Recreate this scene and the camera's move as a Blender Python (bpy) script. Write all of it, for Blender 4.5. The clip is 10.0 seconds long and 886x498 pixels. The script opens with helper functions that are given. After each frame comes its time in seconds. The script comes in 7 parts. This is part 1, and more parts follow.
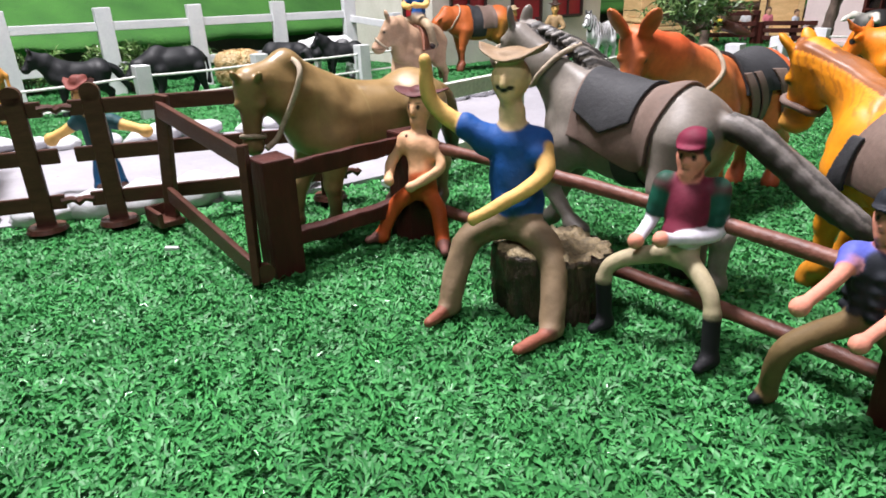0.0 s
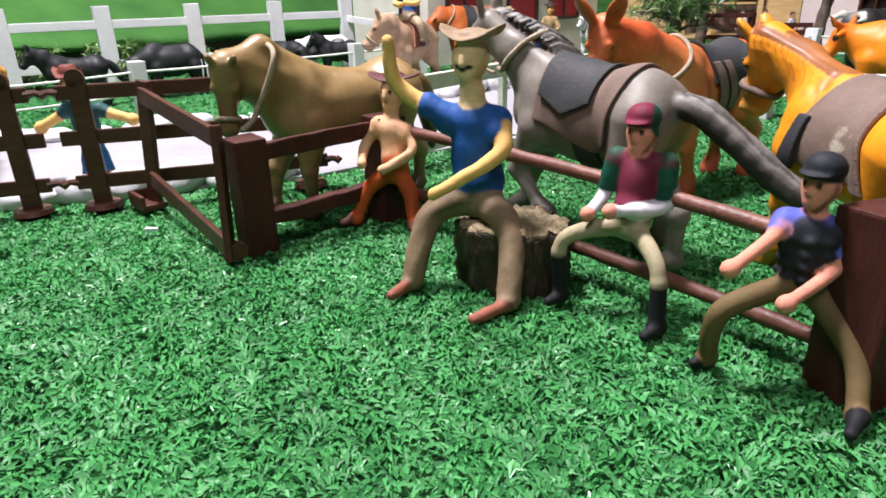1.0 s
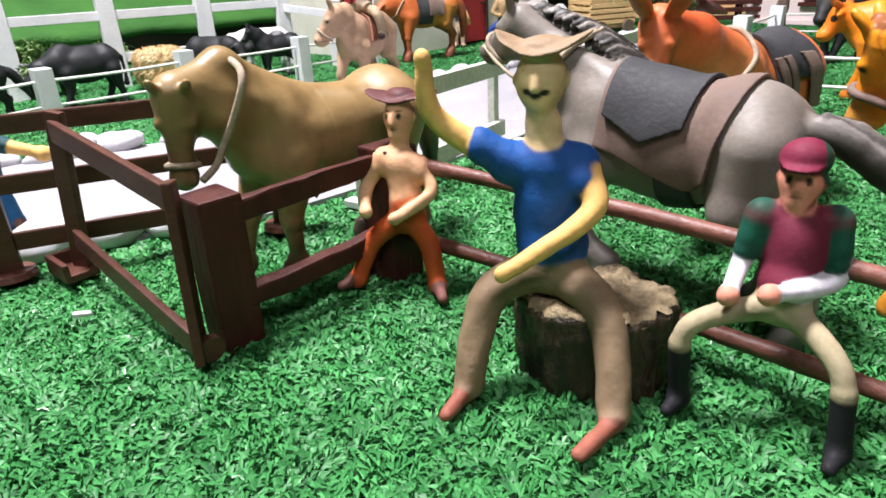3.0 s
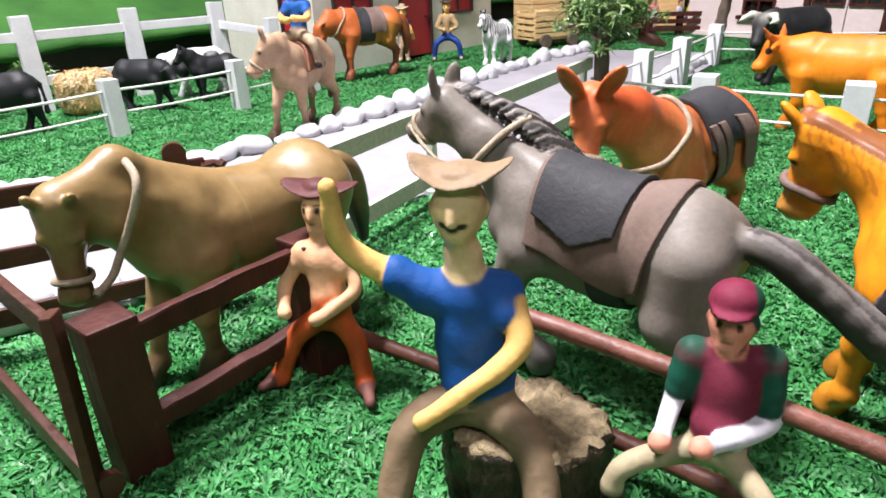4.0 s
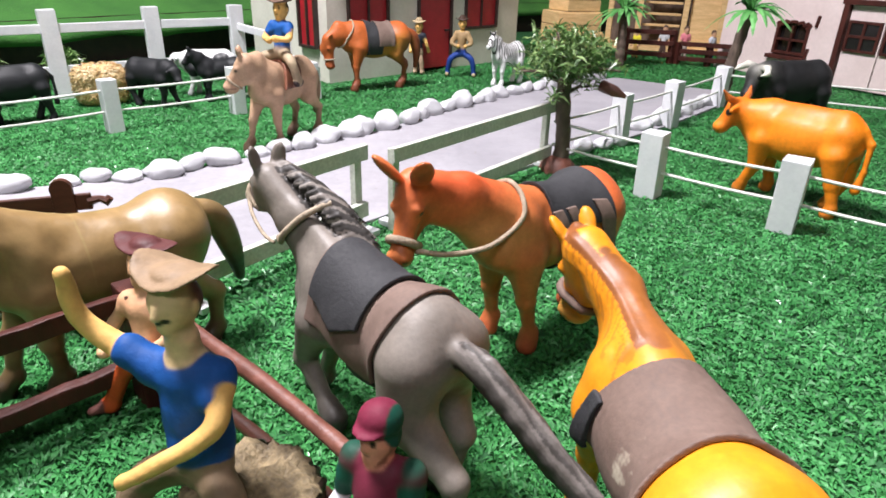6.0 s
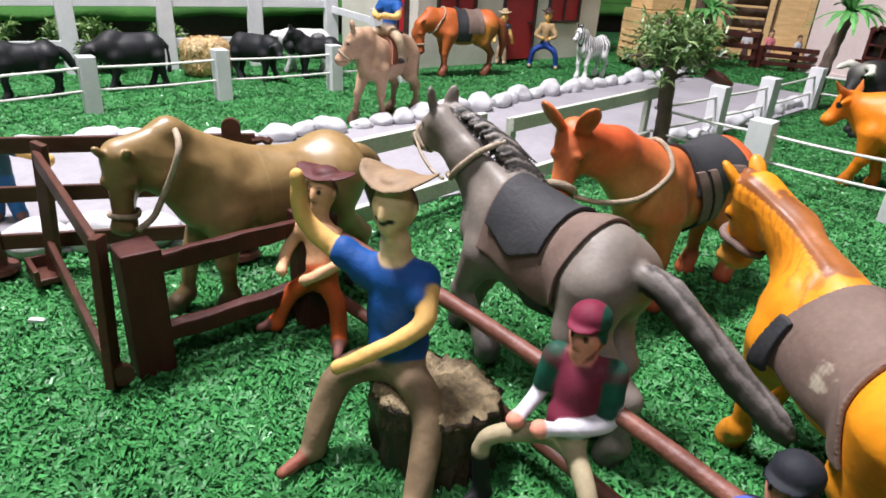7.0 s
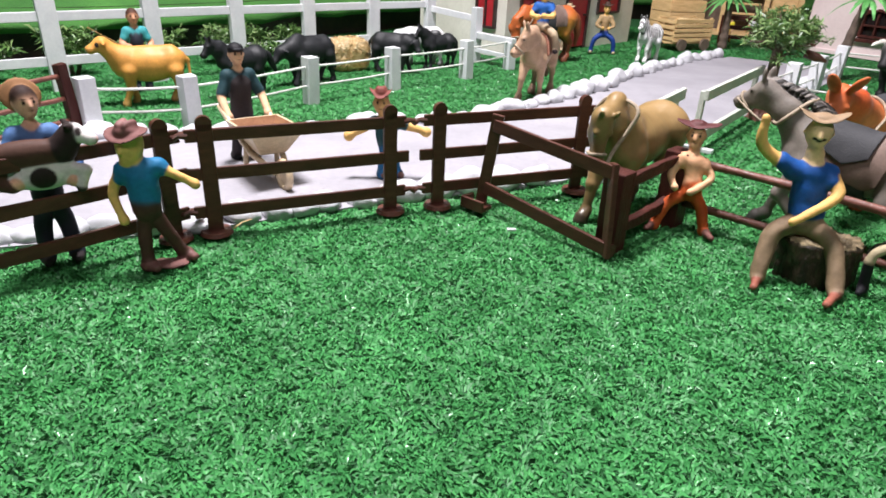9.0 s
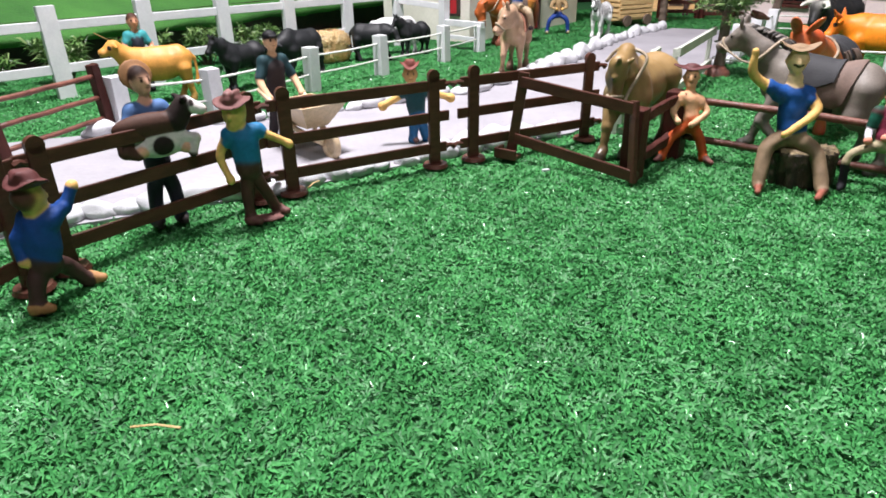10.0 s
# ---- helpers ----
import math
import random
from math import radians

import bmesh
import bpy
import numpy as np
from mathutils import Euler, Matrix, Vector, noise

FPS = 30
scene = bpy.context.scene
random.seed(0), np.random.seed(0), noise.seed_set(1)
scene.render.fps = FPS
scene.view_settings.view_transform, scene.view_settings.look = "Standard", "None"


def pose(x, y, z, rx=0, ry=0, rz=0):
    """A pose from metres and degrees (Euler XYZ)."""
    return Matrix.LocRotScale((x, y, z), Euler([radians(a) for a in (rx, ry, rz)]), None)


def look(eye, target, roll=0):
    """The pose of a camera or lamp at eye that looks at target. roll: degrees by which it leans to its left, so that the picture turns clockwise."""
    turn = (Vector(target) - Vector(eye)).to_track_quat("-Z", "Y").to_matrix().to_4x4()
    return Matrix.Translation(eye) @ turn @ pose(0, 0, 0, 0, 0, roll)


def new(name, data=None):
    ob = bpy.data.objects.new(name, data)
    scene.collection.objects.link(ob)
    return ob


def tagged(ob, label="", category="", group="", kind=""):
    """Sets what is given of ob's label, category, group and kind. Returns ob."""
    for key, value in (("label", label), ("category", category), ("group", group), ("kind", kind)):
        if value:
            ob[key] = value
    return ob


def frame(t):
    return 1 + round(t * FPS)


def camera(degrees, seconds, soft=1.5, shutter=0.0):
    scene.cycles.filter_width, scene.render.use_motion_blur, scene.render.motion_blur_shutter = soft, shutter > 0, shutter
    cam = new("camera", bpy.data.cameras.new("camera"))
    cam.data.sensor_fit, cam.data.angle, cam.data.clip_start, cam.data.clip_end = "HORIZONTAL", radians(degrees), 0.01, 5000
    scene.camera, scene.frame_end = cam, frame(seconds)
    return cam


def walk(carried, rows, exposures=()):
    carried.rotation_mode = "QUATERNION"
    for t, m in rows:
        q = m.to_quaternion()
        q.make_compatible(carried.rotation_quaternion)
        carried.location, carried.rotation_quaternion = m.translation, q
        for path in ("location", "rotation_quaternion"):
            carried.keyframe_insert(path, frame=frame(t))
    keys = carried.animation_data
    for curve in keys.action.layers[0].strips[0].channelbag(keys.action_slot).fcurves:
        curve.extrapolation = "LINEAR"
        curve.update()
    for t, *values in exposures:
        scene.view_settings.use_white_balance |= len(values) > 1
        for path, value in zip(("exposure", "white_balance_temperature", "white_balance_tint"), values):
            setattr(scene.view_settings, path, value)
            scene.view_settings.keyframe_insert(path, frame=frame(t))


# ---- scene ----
cam = camera(70.6, 10.0, soft=1.7)
PATH = [
    (0, (0.003, 0.033, 0.142), (-0.073, 1.877, -0.63), -1.6),
    (0.3, (0.0089, 0.0284, 0.1385), (-0.0725, 1.8737, -0.6284), -1.39),
    (0.5, (0.012, 0.024, 0.134), (-0.074, 1.87, -0.632), -1.4),
    (0.7, (0.0147, 0.0222, 0.1324), (-0.0742, 1.867, -0.6349), -1.47),
    (1, (0.023, 0.02, 0.132), (-0.068, 1.87, -0.624), -1.5),
    (1.3, (0.0297, 0.0192, 0.1365), (-0.057, 1.8695, -0.6178), -1.81),
    (1.5, (0.029, 0.021, 0.136), (-0.054, 1.871, -0.62), -2.0),
    (1.8, (0.026, 0.0282, 0.1334), (-0.0482, 1.879, -0.6209), -2.32),
    (2, (0.024, 0.036, 0.132), (-0.032, 1.885, -0.627), -2.5),
    (2.2, (0.017, 0.048, 0.13), (-0.029, 1.897, -0.63), -2.6),
    (3.5, (-0.034, 0.141, 0.152), (0.173, 1.947, -0.68), -2.5),
    (3.8, (-0.0149, 0.1453, 0.164), (0.2212, 1.9514, -0.6621), -2.37),
    (4, (-0.005, 0.144, 0.17), (0.237, 1.948, -0.659), -2.3),
    (4.3, (0.0161, 0.1392, 0.1807), (0.2555, 1.9415, -0.6528), -1.79),
    (4.5, (0.023, 0.138, 0.186), (0.255, 1.942, -0.647), -1.3),
    (4.7, (0.0312, 0.1385, 0.1922), (0.2506, 1.9429, -0.6419), -0.75),
    (5, (0.048, 0.135, 0.203), (0.24, 1.942, -0.632), 0.1),
    (6.3, (0.11, 0.121, 0.213), (0.164, 1.93, -0.637), 2.2),
    (6.5, (0.097, 0.112, 0.208), (0.132, 1.922, -0.641), 2.6),
    (6.7, (0.0804, 0.1077, 0.1998), (0.0833, 1.9192, -0.6478), 2.92),
    (7, (0.048, 0.098, 0.19), (-0.002, 1.909, -0.657), 3.6),
    (7.2, (0.0176, 0.0861, 0.186), (-0.065, 1.8937, -0.666), 3.92),
    (7.5, (-0.032, 0.058, 0.189), (-0.15, 1.863, -0.666), 4.1),
    (7.7, (-0.0688, 0.0347, 0.1896), (-0.1974, 1.8354, -0.671), 4.15),
    (8, (-0.131, 0.0, 0.19), (-0.263, 1.796, -0.68), 3.9),
    (8.3, (-0.1896, -0.0302, 0.2002), (-0.2708, 1.7684, -0.6707), 3.77),
    (8.5, (-0.214, -0.053, 0.201), (-0.23, 1.746, -0.674), 3.6),
    (8.8, (-0.242, -0.0789, 0.2027), (-0.1709, 1.7186, -0.6713), 3.04),
    (9, (-0.258, -0.092, 0.209), (-0.139, 1.705, -0.662), 2.5),
    (9.3, (-0.2861, -0.1119, 0.2126), (-0.1061, 1.6781, -0.6611), 1.46),
    (9.5, (-0.307, -0.127, 0.208), (-0.09, 1.659, -0.665), 0.7),
    (9.8, (-0.3407, -0.1546, 0.1967), (-0.0714, 1.6252, -0.6748), -0.20),
    (10, (-0.359, -0.17, 0.193), (-0.071, 1.61, -0.674), -0.8),
]
walk(cam, [(t, look(eye, target, roll)) for t, eye, target, roll in PATH],
     [(0, -0.03), (1, 0.0), (2.2, 0.12), (3.5, 0.17), (5, 0.13), (6.5, -0.11), (7.5, -0.22), (8.5, -0.13), (10, -0.06)])

# ---- world, overhead room light and added fill lamps ----
world = bpy.data.worlds.new("world")
scene.world = world
world.use_nodes = True
world.node_tree.nodes["Background"].inputs["Color"].default_value = (0.9, 0.95, 1.0, 1)
world.node_tree.nodes["Background"].inputs["Strength"].default_value = 0.012


def area_lamp(name, x, y, z, sx, sy, watts, tx, ty):
    d = bpy.data.lights.new(name, "AREA")
    d.shape, d.size, d.size_y, d.energy, d.color = "RECTANGLE", sx, sy, watts, (1.0, 0.955, 1.0)
    ob = new(name, d)
    ob.matrix_world = look((x, y, z), (tx, ty, 0.0))
    return ob


area_lamp("ceiling_lamp_near", -0.42, 0.62, 1.66, 0.44, 0.22, 88, -0.10, 0.28)
# Added fills without a known source: camera-facing sides first, then the far end.
area_lamp("fill_lamp_front", -0.05, -0.85, 1.60, 0.8, 0.35, 12, 0.0, 0.5)
area_lamp("fill_lamp_far", 0.60, 1.25, 1.66, 0.6, 0.28, 4, 0.55, 1.4)

# ---- materials ----
def material(name, rough=0.5, metal=0.0, spec=0.5, coat=0.0):
    m = bpy.data.materials.new(name)
    m.use_nodes = True
    b = m.node_tree.nodes["Principled BSDF"]
    b.inputs["Roughness"].default_value = rough
    b.inputs["Metallic"].default_value = metal
    b.inputs["Specular IOR Level"].default_value = spec
    b.inputs["Coat Weight"].default_value = coat
    return m, m.node_tree, b


def noise_node(nt, scale, detail=3.0, rough=0.55, coords="Object", stretch=None):
    tc = nt.nodes.new("ShaderNodeTexCoord")
    n = nt.nodes.new("ShaderNodeTexNoise")
    n.inputs["Scale"].default_value = scale
    n.inputs["Detail"].default_value = detail
    n.inputs["Roughness"].default_value = rough
    if stretch:
        mp = nt.nodes.new("ShaderNodeMapping")
        mp.inputs["Scale"].default_value = stretch
        nt.links.new(tc.outputs[coords], mp.inputs["Vector"])
        nt.links.new(mp.outputs["Vector"], n.inputs["Vector"])
    else:
        nt.links.new(tc.outputs[coords], n.inputs["Vector"])
    return n


def ramp_node(nt, source, stops):
    r = nt.nodes.new("ShaderNodeValToRGB")
    r.color_ramp.elements[0].position, r.color_ramp.elements[0].color = stops[0][0], (*stops[0][1], 1)
    r.color_ramp.elements[1].position, r.color_ramp.elements[1].color = stops[-1][0], (*stops[-1][1], 1)
    for pos, col in stops[1:-1]:
        e = r.color_ramp.elements.new(pos)
        e.color = (*col, 1)
    nt.links.new(source, r.inputs["Fac"])
    return r


def mix_node(nt, a, b, fac, mode="MIX"):
    m = nt.nodes.new("ShaderNodeMix")
    m.data_type, m.blend_type = "RGBA", mode
    for socket, value in ((m.inputs[6], a), (m.inputs[7], b), (m.inputs[0], fac)):
        if isinstance(value, (int, float)):
            socket.default_value = value
        elif isinstance(value, tuple):
            socket.default_value = (*value, 1)
        else:
            nt.links.new(value, socket)
    return m.outputs[2]


def bump_on(nt, b, height, strength, distance):
    bp = nt.nodes.new("ShaderNodeBump")
    bp.inputs["Strength"].default_value = strength
    bp.inputs["Distance"].default_value = distance
    nt.links.new(height, bp.inputs["Height"])
    nt.links.new(bp.outputs["Normal"], b.inputs["Normal"])


def speckled(name, dark, light, scale, rough, bump=0.3, distance=0.0006, fine=6.0, spec=0.5, stretch=None, coat=0.0, random_tone=0.0, grain=0.8):
    """Two-scale mottled colour with fine relief."""
    m, nt, b = material(name, rough, spec=spec, coat=coat)
    big = noise_node(nt, scale, 3, stretch=stretch)
    small = noise_node(nt, scale * fine, 4, 0.65, stretch=stretch)
    c = ramp_node(nt, big.outputs["Fac"], ((0.3, dark), (0.7, light))).outputs["Color"]
    g = ramp_node(nt, small.outputs["Fac"], ((0.3, (0.72, 0.72, 0.72)), (0.7, (1.12, 1.12, 1.12)))).outputs["Color"]
    c = mix_node(nt, c, g, grain, "MULTIPLY")
    if random_tone:
        oi = nt.nodes.new("ShaderNodeObjectInfo")
        t = ramp_node(nt, oi.outputs["Random"], ((0.0, (1 - random_tone,) * 3), (1.0, (1 + random_tone,) * 3))).outputs["Color"]
        c = mix_node(nt, c, t, 1.0, "MULTIPLY")
    nt.links.new(c, b.inputs["Base Color"])
    r = ramp_node(nt, small.outputs["Fac"], ((0.3, (max(rough - 0.1, 0.03),) * 3), (0.7, (min(rough + 0.12, 1),) * 3)))
    nt.links.new(r.outputs["Color"], b.inputs["Roughness"])
    bump_on(nt, b, small.outputs["Fac"], bump, distance)
    return m


def painted(name, rough, coat, bump, grain, spec=0.5, mottle=0.16):
    """A modelled surface whose paint is laid on point by point (attribute "paint"), with wear and grain."""
    m, nt, b = material(name, rough, spec=spec, coat=coat)
    at = nt.nodes.new("ShaderNodeAttribute")
    at.attribute_name = "paint"
    big = noise_node(nt, 70, 3)
    small = noise_node(nt, grain, 4, 0.6)
    g = ramp_node(nt, big.outputs["Fac"], ((0.3, (1 - mottle,) * 3), (0.7, (1 + mottle * 0.6,) * 3))).outputs["Color"]
    c = mix_node(nt, at.outputs["Color"], g, 1.0, "MULTIPLY")
    h = ramp_node(nt, small.outputs["Fac"], ((0.35, (0.9, 0.9, 0.9)), (0.65, (1.05, 1.05, 1.05)))).outputs["Color"]
    c = mix_node(nt, c, h, 1.0, "MULTIPLY")
    nt.links.new(c, b.inputs["Base Color"])
    r = ramp_node(nt, big.outputs["Fac"], ((0.3, (max(rough - 0.08, 0.05),) * 3), (0.75, (min(rough + 0.12, 1),) * 3)))
    nt.links.new(r.outputs["Color"], b.inputs["Roughness"])
    bump_on(nt, b, small.outputs["Fac"], bump, 0.0006)
    return m


PLASTIC = painted("painted_plastic", 0.50, 0.0, 0.30, 420, spec=0.36)
FIGURE = painted("figure_paint", 0.62, 0.0, 0.30, 420, spec=0.18)
RUBBER = painted("soft_vinyl", 0.46, 0.0, 0.22, 300, spec=0.38)
GLOSSY = painted("glossy_vinyl", 0.37, 0.0, 0.30, 200, spec=0.50)
CLAY = painted("modelling_clay", 0.62, 0.0, 0.7, 260, spec=0.3, mottle=0.2)
MATT = painted("matt_black_plastic", 0.55, 0.0, 0.35, 500, spec=0.28)
BROWN_PLASTIC = speckled("brown_plastic", (0.062, 0.021, 0.014), (0.106, 0.038, 0.025), 40, 0.42, 0.35, 0.0005, 9, spec=0.35, stretch=(1, 1, 4))
BROWN_WOOD = speckled("stained_wood", (0.036, 0.009, 0.007), (0.082, 0.021, 0.015), 60, 0.55, 0.6, 0.0008, 7, spec=0.25, stretch=(1, 1, 0.25))
TWIG = speckled("reddish_twig", (0.105, 0.034, 0.023), (0.22, 0.082, 0.056), 60, 0.5, 0.6, 0.0008, 5)
WHITE_WOOD = speckled("white_painted_wood", (0.60, 0.61, 0.64), (0.70, 0.70, 0.72), 35, 0.55, 0.3, 0.0006, 8, grain=0.2)
PALE_WOOD = speckled("pale_grey_green_wood", (0.50, 0.52, 0.45), (0.63, 0.64, 0.57), 45, 0.6, 0.4, 0.0006, 8)
ROPE_WHITE = speckled("white_cord", (0.62, 0.62, 0.58), (0.80, 0.80, 0.76), 300, 0.8, 0.8, 0.0008, 3)
ROPE_TAN = speckled("tan_cord", (0.30, 0.23, 0.16), (0.46, 0.37, 0.27), 200, 0.7, 0.6, 0.0006, 4)
STONE = speckled("white_stone", (0.50, 0.50, 0.53), (0.64, 0.64, 0.66), 45, 0.55, 0.4, 0.0012, 5, random_tone=0.06, grain=0.35)
# Brown rock darkened further to include the shade on the stump's sides.
ROCK = speckled("brown_rock", (0.009, 0.006, 0.004), (0.070, 0.045, 0.025), 95, 0.45, 1.0, 0.002, 4, stretch=(1, 1, 0.45))
ROCK_TOP = speckled("gritty_rock_top", (0.10, 0.070, 0.035), (0.42, 0.32, 0.18), 120, 0.5, 1.0, 0.002, 4)
STRAW = speckled("straw", (0.55, 0.36, 0.14), (0.80, 0.60, 0.32), 90, 0.6, 0.5, 0.0008, 5)
RAW_WOOD = speckled("raw_wood", (0.60, 0.39, 0.17), (0.78, 0.54, 0.27), 30, 0.6, 0.4, 0.0006, 8, stretch=(1, 1, 6))
BLACK_FOAM = speckled("black_foam", (0.020, 0.020, 0.023), (0.034, 0.034, 0.038), 60, 0.75, 0.5, 0.0006, 9)
BROWN_FOAM = speckled("brown_foam", (0.145, 0.094, 0.075), (0.195, 0.132, 0.107), 50, 0.75, 0.3, 0.0006, 9)
WORN_FOAM = speckled("worn_brown_foam", (0.145, 0.094, 0.075), (0.195, 0.132, 0.107), 50, 0.75, 0.3, 0.0006, 9)
_nt = WORN_FOAM.node_tree
_scuff = ramp_node(_nt, noise_node(_nt, 45, 4, 0.7).outputs["Fac"], ((0.62, (0, 0, 0)), (0.70, (1, 1, 1)))).outputs["Color"]
_base = _nt.nodes["Principled BSDF"].inputs["Base Color"]
_nt.links.new(mix_node(_nt, _base.links[0].from_socket, (0.42, 0.36, 0.28), _scuff), _base)
PINK_WALL = speckled("pink_plaster", (0.66, 0.53, 0.52), (0.76, 0.63, 0.62), 12, 0.75, 0.3, 0.0008, 12, grain=0.25)
CREAM_WALL = speckled("cream_plaster", (0.60, 0.57, 0.50), (0.74, 0.71, 0.64), 14, 0.75, 0.4, 0.0008, 12, grain=0.3)
RED_PAINT = speckled("red_paint", (0.32, 0.012, 0.020), (0.44, 0.018, 0.028), 40, 0.45, 0.3, 0.0005, 8)
DARK_TRIM = speckled("dark_trim", (0.020, 0.010, 0.010), (0.045, 0.022, 0.018), 60, 0.55, 0.4, 0.0005, 8)
DARK_GLASS = material("dark_glass", 0.12)[0]
DARK_GLASS.node_tree.nodes["Principled BSDF"].inputs["Base Color"].default_value = (0.012, 0.010, 0.010, 1)
BARK = speckled("bark", (0.075, 0.050, 0.038), (0.18, 0.130, 0.098), 60, 0.8, 0.9, 0.0015, 5, stretch=(1, 1, 0.4))
FELT = speckled("green_felt", (0.028, 0.120, 0.018), (0.056, 0.20, 0.030), 9, 0.85, 0.8, 0.003, 22)
ROAD_MAT = speckled("white_gypsum_road", (0.27, 0.26, 0.285), (0.365, 0.35, 0.38), 9, 0.7, 0.6, 0.0012, 14, grain=0.45)
_nt = ROAD_MAT.node_tree
_grit = ramp_node(_nt, noise_node(_nt, 210, 3, 0.6).outputs["Fac"], ((0.68, (0, 0, 0)), (0.74, (1, 1, 1)))).outputs["Color"]
_base = _nt.nodes["Principled BSDF"].inputs["Base Color"]
_nt.links.new(mix_node(_nt, _base.links[0].from_socket, (0.20, 0.16, 0.12), _grit), _base)
# Kept dark so that the enclosing room bounces little light back.
ROOM_WALL = speckled("room_plaster", (0.085, 0.085, 0.083), (0.115, 0.115, 0.112), 3, 0.85, 0.2, 0.001, 12)


def leafy(name, dark, mid, light, rough, spec=0.5, glow=0.0, glint=0.0):
    """Blades: each island takes its own tone; some are glossier, and light passes through a little."""
    m, nt, b = material(name, rough, spec=spec)
    geo = nt.nodes.new("ShaderNodeNewGeometry")
    c = ramp_node(nt, geo.outputs["Random Per Island"], ((0.0, dark), (0.55, mid), (1.0, light))).outputs["Color"]
    # Noise in the blade colour, its contrast raised to imitate shading patches and streaks.
    patch = noise_node(nt, 16, 3)
    g = ramp_node(nt, patch.outputs["Fac"], ((0.3, (0.72, 0.75, 0.72)), (0.7, (1.16, 1.13, 1.14)))).outputs["Color"]
    c = mix_node(nt, c, g, 1.0, "MULTIPLY")
    nt.links.new(c, b.inputs["Base Color"])
    if glint:
        r = ramp_node(nt, geo.outputs["Random Per Island"], ((0.90, (rough,) * 3), (0.92, (glint,) * 3)))
        nt.links.new(r.outputs["Color"], b.inputs["Roughness"])
    if glow:
        tr, mx = nt.nodes.new("ShaderNodeBsdfTranslucent"), nt.nodes.new("ShaderNodeMixShader")
        mx.inputs[0].default_value = glow
        nt.links.new(c, tr.inputs["Color"])
        nt.links.new(b.outputs[0], mx.inputs[1])
        nt.links.new(tr.outputs[0], mx.inputs[2])
        nt.links.new(mx.outputs[0], nt.nodes["Material Output"].inputs["Surface"])
    return m


TURF = leafy("plastic_turf", (0.030, 0.165, 0.044), (0.052, 0.255, 0.070), (0.092, 0.36, 0.110), 0.48, 0.30, glow=0.12, glint=0.23)
TURF_BASE = speckled("turf_backing", (0.016, 0.100, 0.028), (0.028, 0.150, 0.042), 120, 0.7, 0.8, 0.003, 5)
LEAF = leafy("artificial_leaf", (0.035, 0.090, 0.020), (0.100, 0.205, 0.048), (0.27, 0.37, 0.15), 0.36)
PALM_LEAF = leafy("palm_leaf", (0.05, 0.20, 0.045), (0.10, 0.34, 0.085), (0.20, 0.48, 0.17), 0.4)


# ---- making meshes ----
def mesh_object(name, verts, faces, mat, parent=None, smooth=True):
    me = bpy.data.meshes.new(name)
    me.from_pydata(verts, [], faces)
    me.materials.append(mat)
    me.polygons.foreach_set("use_smooth", [smooth] * len(me.polygons))
    me.update()
    ob = new(name, me)
    if parent:
        ob.parent = parent
    return ob


def part(name, bm, mat, parent=None, label="", smooth=False):
    """Links a bmesh as one mesh object, under a thing or part."""
    me = bpy.data.meshes.new(name)
    bmesh.ops.recalc_face_normals(bm, faces=bm.faces[:])
    bm.to_mesh(me)
    bm.free()
    me.materials.append(mat)
    me.polygons.foreach_set("use_smooth", [smooth] * len(me.polygons))
    ob = new(name, me)
    if parent:
        ob.parent = parent
    if label:
        ob["label"] = label
    return ob


def thing(name, m=None, label="", category="", group="", kind=""):
    ob = new(name)
    ob.empty_display_size = 0.02
    if m is not None:
        ob.matrix_world = m
    return tagged(ob, label, category, group, kind)


def add_box(bm, size, m=None, bevel=0.0, jitter=0.0):
    r = bmesh.ops.create_cube(bm, size=1.0)
    vs = r["verts"]
    bmesh.ops.scale(bm, vec=size, verts=vs)
    if jitter:
        for v in vs:
            v.co += Vector((random.uniform(-jitter, jitter), random.uniform(-jitter, jitter), random.uniform(-jitter, jitter)))
    if bevel:
        es = list({e for v in vs for e in v.link_edges})
        g = bmesh.ops.bevel(bm, geom=es, offset=bevel, segments=2, affect="EDGES", profile=0.6)
        vs = list({v for f in g["faces"] for v in f.verts} | {v for v in vs if v.is_valid})
    if m is not None:
        bmesh.ops.transform(bm, matrix=m, verts=vs)
    return vs


def box(size, m=None, bevel=0.0, jitter=0.0):
    bm = bmesh.new()
    add_box(bm, size, m, bevel, jitter)
    return bm


def along(a, b, up=(0, 0, 1)):
    """Pose at the middle of a-b with x running from a to b."""
    a, b = Vector(a), Vector(b)
    x = (b - a).normalized()
    y = Vector(up).cross(x).normalized()
    z = x.cross(y)
    m = Matrix((x, y, z)).transposed().to_4x4()
    m.translation = (a + b) / 2
    return m


def plank(a, b, width, thick, bevel=0.0008, jitter=0.0):
    """A board from a to b, width upright."""
    return box(((Vector(b) - Vector(a)).length, thick, width), along(a, b), bevel, jitter)


